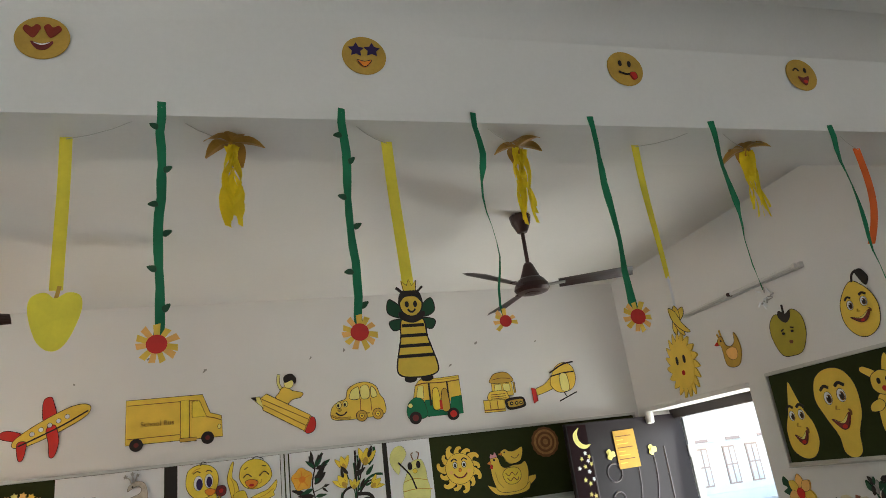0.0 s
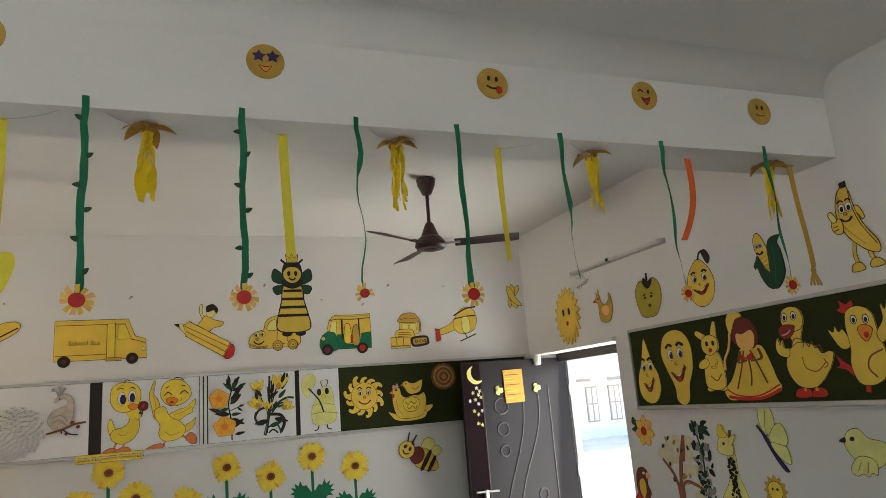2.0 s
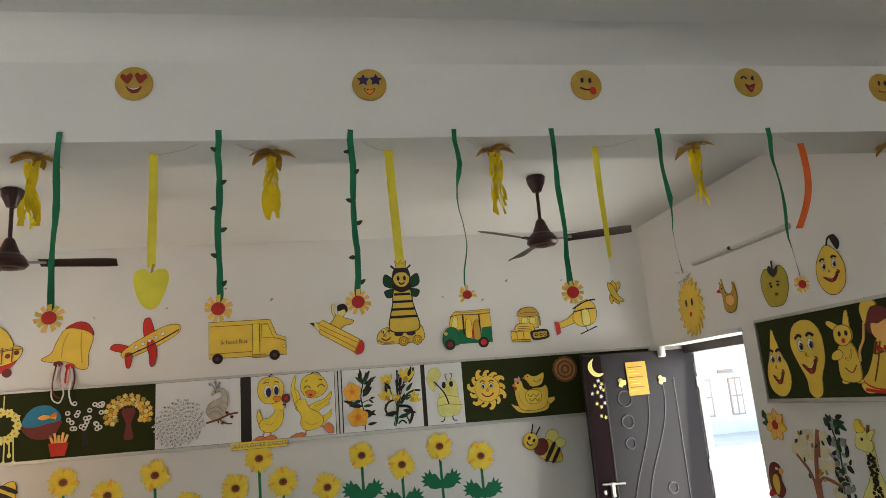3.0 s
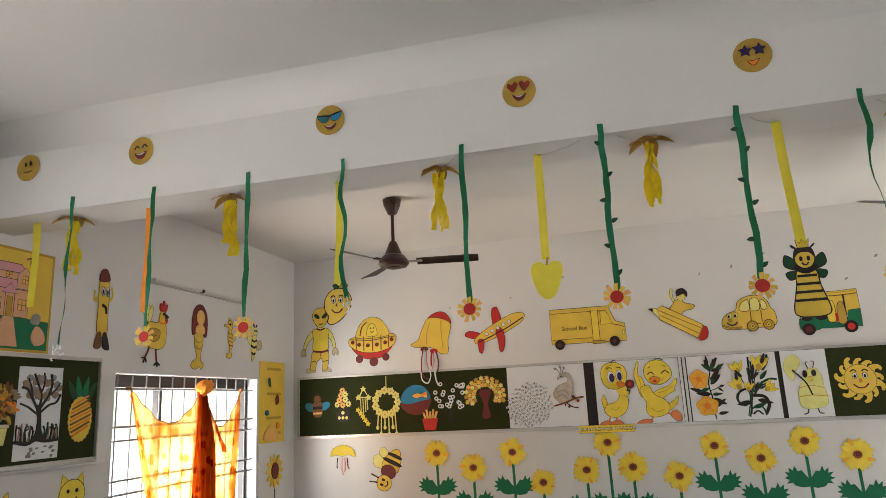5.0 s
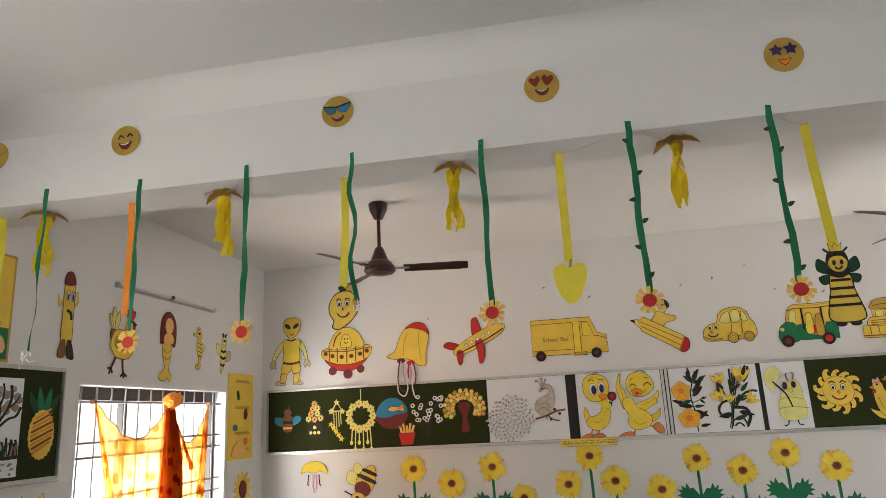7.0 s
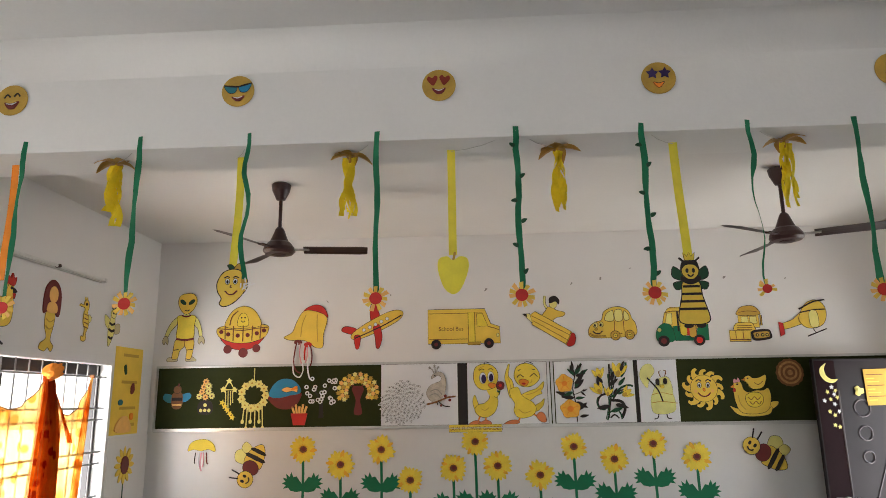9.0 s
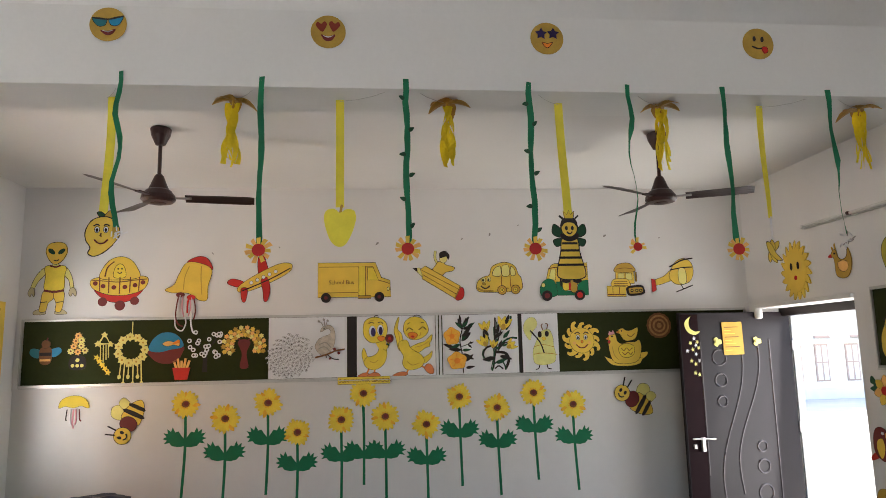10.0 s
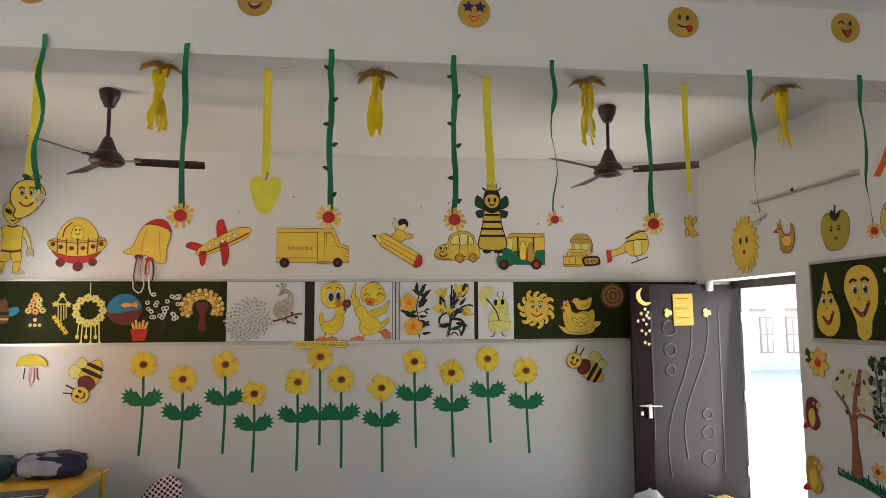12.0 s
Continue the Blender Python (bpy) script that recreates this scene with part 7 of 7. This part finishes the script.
swags = [
    sheet_of(sag(1.995, 1.99, 0.235, 1.15), lambda v: 3.655 + 0.30 * v ** 0.85 + 0.16 * v ** 3, lambda v: 4.47 - 0.02 * v, 0.72, 44, 30, 0.010, CLOTH, "voile"),
    sheet_of(sag(1.95, 2.005, 0.27, 0.9), lambda v: 4.52 + 0.12 * v, lambda v: 5.045 - 0.09 * v ** 0.7, 0.72, 26, 30, 0.008, CLOTH, "voile"),
    # the cloth lies double along its drawn-in outer edges
    sheet_of(lambda u: 1.995 - 0.05 * u, lambda v: 3.655 + 0.30 * v ** 0.85 + 0.16 * v ** 3, lambda v: 3.675 + 0.42 * v ** 0.85 + 0.10 * v ** 3, 0.72, 8, 26, 0.006, CLOTH, "edge_fold"),
    sheet_of(lambda u: 1.95 + 0.055 * u, lambda v: 5.0 - 0.16 * v ** 0.7, lambda v: 5.048 - 0.085 * v ** 0.7, 0.72, 8, 26, 0.006, CLOTH, "edge_fold")]
for edge in swags[:2]:
    part("hem", tube(bmesh.new(), edge, .004, 6), BROWN, cur, "dark gathered hem")
sheet_of(lambda u: 1.99 - 0.02 * abs(u - .5), lambda v: 4.43 - 0.09 * v, lambda v: 4.50 + 0.24 * v ** 0.6, 0.72, 40, 24, 0.022, REDCLOTH, "gathered_fold", "gathered red-orange fold")
sheet_of(lambda u: 1.97 - 0.02 * u, lambda v: 4.47 + 0.03 * v, lambda v: 4.52 + 0.2 * v ** 0.6, 0.72, 26, 24, 0.026, REDCLOTH, "gathered_fold", "gathered red-orange fold")
sheet_of(lambda u: 1.88 - 0.06 * u, lambda v: 4.57 + 0.21 * v, lambda v: 4.60 + 0.24 * v, 1.50, 6, 12, 0.008, REDCLOTH, "loose_end")
bm = bmesh.new()
bmesh.ops.create_icosphere(bm, subdivisions=4, radius=.06, matrix=pose(.03, 4.465, 2.015))
for v in bm.verts:
    v.co += (.022 * noise.noise(v.co * 24) + .012 * noise.noise(v.co * 55)) * Vector((1, 1, 1))
part("knot", bm, ORANGE, cur, "bunched orange knot")
for y in (3.655, 5.045):
    part("tie", boxed(-.03, y - .01, 1.985, .012, y + .01, 2.015, .006), BROWN, cur)

# ---------------------------------------------------------------- tables and what lies on them
TBLUE = mat("blue_laminate", (0.02, 0.13, 0.47), 0.3, scale=4, vary=0.06)
TGREEN = mat("green_laminate", (0.10, 0.42, 0.05), 0.3, scale=4, vary=0.06)
TYEL = mat("yellow_laminate", (0.78, 0.46, 0.03), 0.3, scale=4, vary=0.06)
DARKLEG = mat("dark_blue_leg", (0.035, 0.05, 0.10), 0.4)


def low_table(label, x0, y0, x1, y1, top, leg, h=0.5):
    t = thing("low_table", label, "table", pose((x0 + x1) / 2, (y0 + y1) / 2, 0), "low classroom tables")
    a, b = (x1 - x0) / 2, (y1 - y0) / 2
    part("tabletop", boxed(-a, -b, h - .025, a, b, h, .008), top, t)
    part("apron", boxed(-a + .05, -b + .05, h - .085, a - .05, b - .05, h - .0255), leg, t)
    for sx in (-1, 1):
        for sy in (-1, 1):
            part("leg", tube(bmesh.new(), [(sx * (a - .045), sy * (b - .045), h - .026), (sx * (a - .04), sy * (b - .04), 0)], .02, 10), leg, t)
    return t


low_table("low blue laminate table with dark legs", -2.57, 4.20, -1.335, 4.735, TBLUE, DARKLEG)
low_table("low green laminate table by the window wall", -2.57, 4.745, -2.015, 5.86, TGREEN, TYEL)
low_table("low yellow laminate table with yellow legs", -2.005, 4.745, -1.345, 5.86, TYEL, TYEL)


def soft_bag(label, x, y, z, w, d, h, material, seed, strap=True):
    ob = thing("school_bag", label, "bag", pose(x, y, z, 0, 0, 12 * (seed % 3 - 1)), "bags on the table")
    bm = bmesh.new()
    bmesh.ops.create_icosphere(bm, subdivisions=4, radius=1.0)
    for v in bm.verts:
        c = v.co
        c.x, c.y, c.z = (math.copysign(abs(q) ** .7, q) for q in c)
        nse = noise.noise(c * 2.2 + Vector((seed * 3.1, 0, 0))) * .14 + abs(noise.noise(c * 5 + Vector((seed, 5, 0)))) * .12 + abs(noise.noise(c * 11 + Vector((seed, 2, 0)))) * .06
        c *= 1 + nse
        c.x, c.y, c.z = c.x * w / 2, c.y * d / 2, (max(c.z, -.95) + .95) / 1.95 * h
    o = part("body", bm, material, ob)
    for p in o.data.polygons:
        p.use_smooth = True
    if strap:
        part("strap", tube(bmesh.new(), [(-w * .3, -d * .35, h * .75), (-w * .1, -d * .52, h * .6), (w * .15, -d * .53, h * .5), (w * .3, -d * .4, h * .7)], .013, 8), INK, ob)
        part("zip", tube(bmesh.new(), [(-w * .38, 0, h * .86), (0, -d * .05, h * 1.02), (w * .38, 0, h * .86)], .006, 6), STEEL, ob)
    return ob


soft_bag("dark teal cloth school bag lying on the table", -2.22, 5.52, 0.5, .50, .34, .175, mat("teal_nylon", (0.03, 0.075, 0.105), 0.55, scale=9, vary=0.3, bump=.05), 1, False)
soft_bag("blue-grey school bag lying on the table", -1.69, 5.55, 0.5, .48, .32, .19, mat("blue_grey_nylon", (0.014, 0.018, 0.055), 0.5, scale=6, vary=0.35, bump=.05), 2, False)
for ob in bpy.data.objects:
    if ob.get("label") == "blue-grey school bag lying on the table":
        bm = bmesh.new()
        bmesh.ops.create_icosphere(bm, subdivisions=3, radius=1.0)
        for v in bm.verts:
            c = v.co * (1 + .1 * noise.noise(v.co * 4))
            v.co = Vector((math.copysign(abs(c.x) ** .6, c.x) * .165 - .055, c.y * .06 - .128 + .06 * max(c.z, 0), math.copysign(abs(c.z) ** .7, c.z) * .085 + .112))
        part("front_pocket", bm, mat("pale_blue_nylon", (0.30, 0.33, 0.45), 0.35, scale=7, vary=.3, bump=.06), ob, "shiny pale blue pocket")
bk = thing("folder", "dark folder lying on the yellow table", "folder", pose(-1.66, 4.90, .5, 0, 0, 14))
part("cover", boxed(-.2, -.09, 0, .2, .09, .012, .003), mat("dark_cover", (0.05, 0.03, 0.03), .4, scale=6, vary=.3), bk)
part("pages", boxed(-.19, -.083, .0125, .185, .083, .02), WHITE, bk)
part("cover", boxed(-.2, -.09, .0205, .2, .09, .026, .002), MATS["dark_cover"], bk)


def dotted():
    m = mat("dotted_cloth", (0.78, 0.7, 0.7), .8, scale=8, vary=.06)
    nt = m.node_tree
    tc, vor, ramp = (nt.nodes.new(k) for k in ("ShaderNodeTexCoord", "ShaderNodeTexVoronoi", "ShaderNodeValToRGB"))
    vor.inputs["Scale"].default_value, vor.inputs["Randomness"].default_value = 30, .12
    ramp.color_ramp.elements[0].position, ramp.color_ramp.elements[0].color = .36, (.14, .008, .03, 1)
    ramp.color_ramp.elements[1].position, ramp.color_ramp.elements[1].color = .42, (.78, .68, .68, 1)
    mp = nt.nodes.new("ShaderNodeMapping")
    mp.inputs["Scale"].default_value = (1, 0, 1)
    nt.links.new(tc.outputs["Object"], mp.inputs["Vector"]), nt.links.new(mp.outputs[0], vor.inputs["Vector"]), nt.links.new(vor.outputs["Distance"], ramp.inputs["Fac"])
    for n in nt.nodes:
        if n.type == "HUE_SAT":
            nt.links.new(ramp.outputs[0], n.inputs["Color"])
    return m


cu = soft_bag("white cushion with maroon dots leaning on the wall", -0.90, 5.76, 0.0, .27, .18, .42, dotted(), 4, False)
cu.name = "cushion"
tagged(cu, category="cushion")
del cu["group"]
cu.matrix_world = pose(-1.05, 5.80, 0.03, -12, 36, 0)

# ---------------------------------------------------------------- the heap near the door
mt = thing("floor_mat", "dark blue folded mat on the floor", "mat", pose(2.52, 5.28, 0, 0, 0, 3))
part("pad", boxed(-.36, -.17, 0, .36, .17, .035, .01), mat("navy_mat", (0.03, 0.055, 0.09), .7, scale=9, vary=.2), mt)


def crumple(name, label, cat, x, y, w, d, h, material, seed, z=0.0):
    ob = thing(name, label, cat, pose(x, y, z))
    bm = bmesh.new()
    bmesh.ops.create_icosphere(bm, subdivisions=4, radius=1.0)
    for v in bm.verts:
        c = v.co.copy()
        k = 1 + .3 * noise.noise(c * 1.7 + Vector((seed * 2.7, 0, 0))) + .2 * abs(noise.noise(c * 4.5 + Vector((0, seed, 0)))) + .22 * abs(noise.noise(c * 8 + Vector((seed, seed, 0)))) + .1 * abs(noise.noise(c * 17 + Vector((seed, 0, seed))))
        c *= k
        v.co = Vector((c.x * w / 2, c.y * d / 2, max(0, (c.z + .55) / 1.55) * h))
    o = part("sheet", bm, material, ob)
    for p in o.data.polygons:
        p.use_smooth = True
    return ob


WPOLY = mat("white_polythene", (0.66, 0.69, 0.72), .2, scale=12, vary=.1, through_light=.35)
pb = crumple("plastic_bag", "crumpled translucent white plastic bag", "bag", 3.22, 5.22, .36, .32, .27, WPOLY, 3)
bm = bmesh.new()
petal_mesh(bm, 2.9, .2, .13, -.06, .03)
bm.transform(Matrix.Translation((-.12, 0, .12)))
part("bag_handle", bm, WPOLY, pb)
crumple("dark_bundle", "dark blue cloth bundle in the heap", "bundle", 3.30, 5.06, .34, .28, .19, mat("navy_cloth", (0.03, 0.045, 0.09), .7, scale=14, vary=.5), 8)


def blotched(name, base, spot, scale, at):
    m = mat(name, base, .6, scale=9, vary=.06)
    nt = m.node_tree
    tc, nz, ramp = (nt.nodes.new(k) for k in ("ShaderNodeTexCoord", "ShaderNodeTexNoise", "ShaderNodeValToRGB"))
    nz.inputs["Scale"].default_value, nz.inputs["Detail"].default_value, nz.inputs["Distortion"].default_value = scale, 1, 1.5
    ramp.color_ramp.elements[0].position, ramp.color_ramp.elements[0].color = at, (*base, 1)
    ramp.color_ramp.elements[1].position, ramp.color_ramp.elements[1].color = at + .03, (*spot, 1)
    nt.links.new(tc.outputs["Object"], nz.inputs["Vector"]), nt.links.new(nz.outputs["Fac"], ramp.inputs["Fac"])
    for n in nt.nodes:
        if n.type == "HUE_SAT":
            nt.links.new(ramp.outputs[0], n.inputs["Color"])
    return m


def draped(name, label, cat, x, y, turn, w, d, peaks, material, z=0.004):
    """A loose sheet that rises over what lies under it."""
    ob = thing(name, label, cat, pose(x, y, 0, 0, 0, turn))
    bm = bmesh.new()
    n = 26
    rows = []
    for j in range(n + 1):
        row = []
        for i in range(n + 1):
            u, v = (i / n - .5) * w, (j / n - .5) * d
            hgt = z + sum(h * math.exp(-((u - a) ** 2 + (v - b) ** 2) / (r * r)) for a, b, r, h in peaks)
            hgt += .02 * abs(noise.noise(Vector((u * 9, v * 9, x * 3)))) + .008 * abs(noise.noise(Vector((u * 25, v * 25, y))))
            row.append(bm.verts.new((u + .02 * noise.noise(Vector((v * 8, x, 0))), v + .02 * noise.noise(Vector((u * 8, y, 1))), hgt)))
        rows.append(row)
    for p, q in zip(rows, rows[1:]):
        for i in range(n):
            bm.faces.new((p[i], p[i + 1], q[i + 1], q[i]))
    bmesh.ops.solidify(bm, geom=bm.faces[:], thickness=0.003)
    part("sheet", bm, material, ob)
    return ob


draped("printed_cloth", "yellow printed cloth with black marks over the heap", "cloth", 3.68, 5.12, -6, .92, .5, ((.12, .02, .2, .24), (-.2, 0, .18, .15), (.34, -.05, .14, .12)), blotched("printed_yellow", (0.72, 0.50, 0.06), (0.03, 0.02, 0.02), 26, .6))
draped("brown_sheet", "brown paper sheet folded over the heap", "paper", 3.93, 5.0, -20, .30, .28, ((0, 0, .12, .10),), BROWN, .012)
draped("red_sheet", "crumpled red paper in the heap", "paper", 3.93, 4.86, 8, .40, .24, ((0, 0, .15, .17),), RED)
for i, (x, y, t) in enumerate(((2.93, 5.02, 30), (3.02, 5.16, -25), (2.86, 5.14, 70))):
    draped("foil_packet", "crumpled silver and dark wrapper packet", "packet", x, y, t, .2, .14, ((0, 0, .07, .09),), blotched("foil_wrap", (0.55, 0.52, 0.55), (0.03, 0.025, 0.04), 18, .5))
rod = thing("wooden_ruler", "thin wooden strip lying on the paper heap", "ruler", pose(3.98, 5.02, .19, 0, 13, -24))
part("strip", boxed(-.32, -.012, 0, .32, .012, .008, .002), mat("ruler_wood", (.36, .2, .08), .6), rod)

# ---------------------------------------------------------------- outside the door and the window
CONC = mat("sunlit_concrete", (0.70, 0.65, 0.58), .9, scale=1.2, vary=.1, bump=.05)
structure("ground", boxed(-60, -60, -0.45, 60, 60, -0.21), CONC, "pale concrete yard outside", "ground")
FAC = mat("cream_facade", (0.88, 0.82, 0.72), .85, scale=1.5, vary=.05)
hs = thing("school_building", "pale school building across the yard, brown windows paled for glare", "building", pose(0, 23.0, -.21))
part("wall", boxed(4, 0, 0, 44, .3, 7.0), FAC, hs)
part("roof_slab", boxed(3.6, -.6, 7.0, 44.4, 6, 7.2), CONC, hs)
part("plinth", boxed(4, -.12, 0, 44, -.005, .36), FAC, hs)
part("sunshade", boxed(4, -.32, 2.02, 44, -.005, 2.08), CONC, hs)
# frames, vents and panes: the outdoor glare is mixed into these paler colours
SHUT = mat("glared_brown", (0.46, 0.33, 0.27), .6)
PANE = mat("glared_pane", (0.72, 0.68, 0.62), .25)
for x in (11.4, 12.4, 13.33, 14.3, 15.5, 16.52, 17.7, 18.7, 20.1, 21.1):
    wv = part("window", boxed(x - .25, -.05, .61, x + .25, -.006, 1.93), SHUT, hs)
    for dx in (-1, 1):
        for z0, z1 in ((.66, 1.26), (1.31, 1.88)):
            part("pane", boxed(x + dx * .115 - .085, -.062, z0, x + dx * .115 + .085, -.052, z1), PANE, wv)
for k in range(9):
    part("vent", boxed(10.7 + 1.4 * k, -.05, 2.14, 11.3 + 1.4 * k, -.006, 2.24), SHUT, hs, "slotted vent in brown paled for glare")

rnd = random.Random(21)
for i, (x, z) in enumerate(((-0.35, 2.75), (0.55, 2.78), (1.62, 2.86), (1.9, 2.95), (2.12, 2.72), (2.5, 2.67), (2.75, 2.84), (-0.95, 2.70), (1.35, 2.82), (0.15, 2.90), (3.3, 2.82))):
    fig("wall_mark", "small dark scuff where tape was removed", "mark", on_front(x, z, 0.0005), 0.012 + 0.012 * rnd.random(), [("flake", [(px * rnd.uniform(.5, 1.1), py * rnd.uniform(.2, .6)) for px, py in E(0, 0, 1, 1, 0, 9)], LACE)], "scuffs on the wall", single=True, thick=0.0006, rot=rnd.uniform(0, 180))
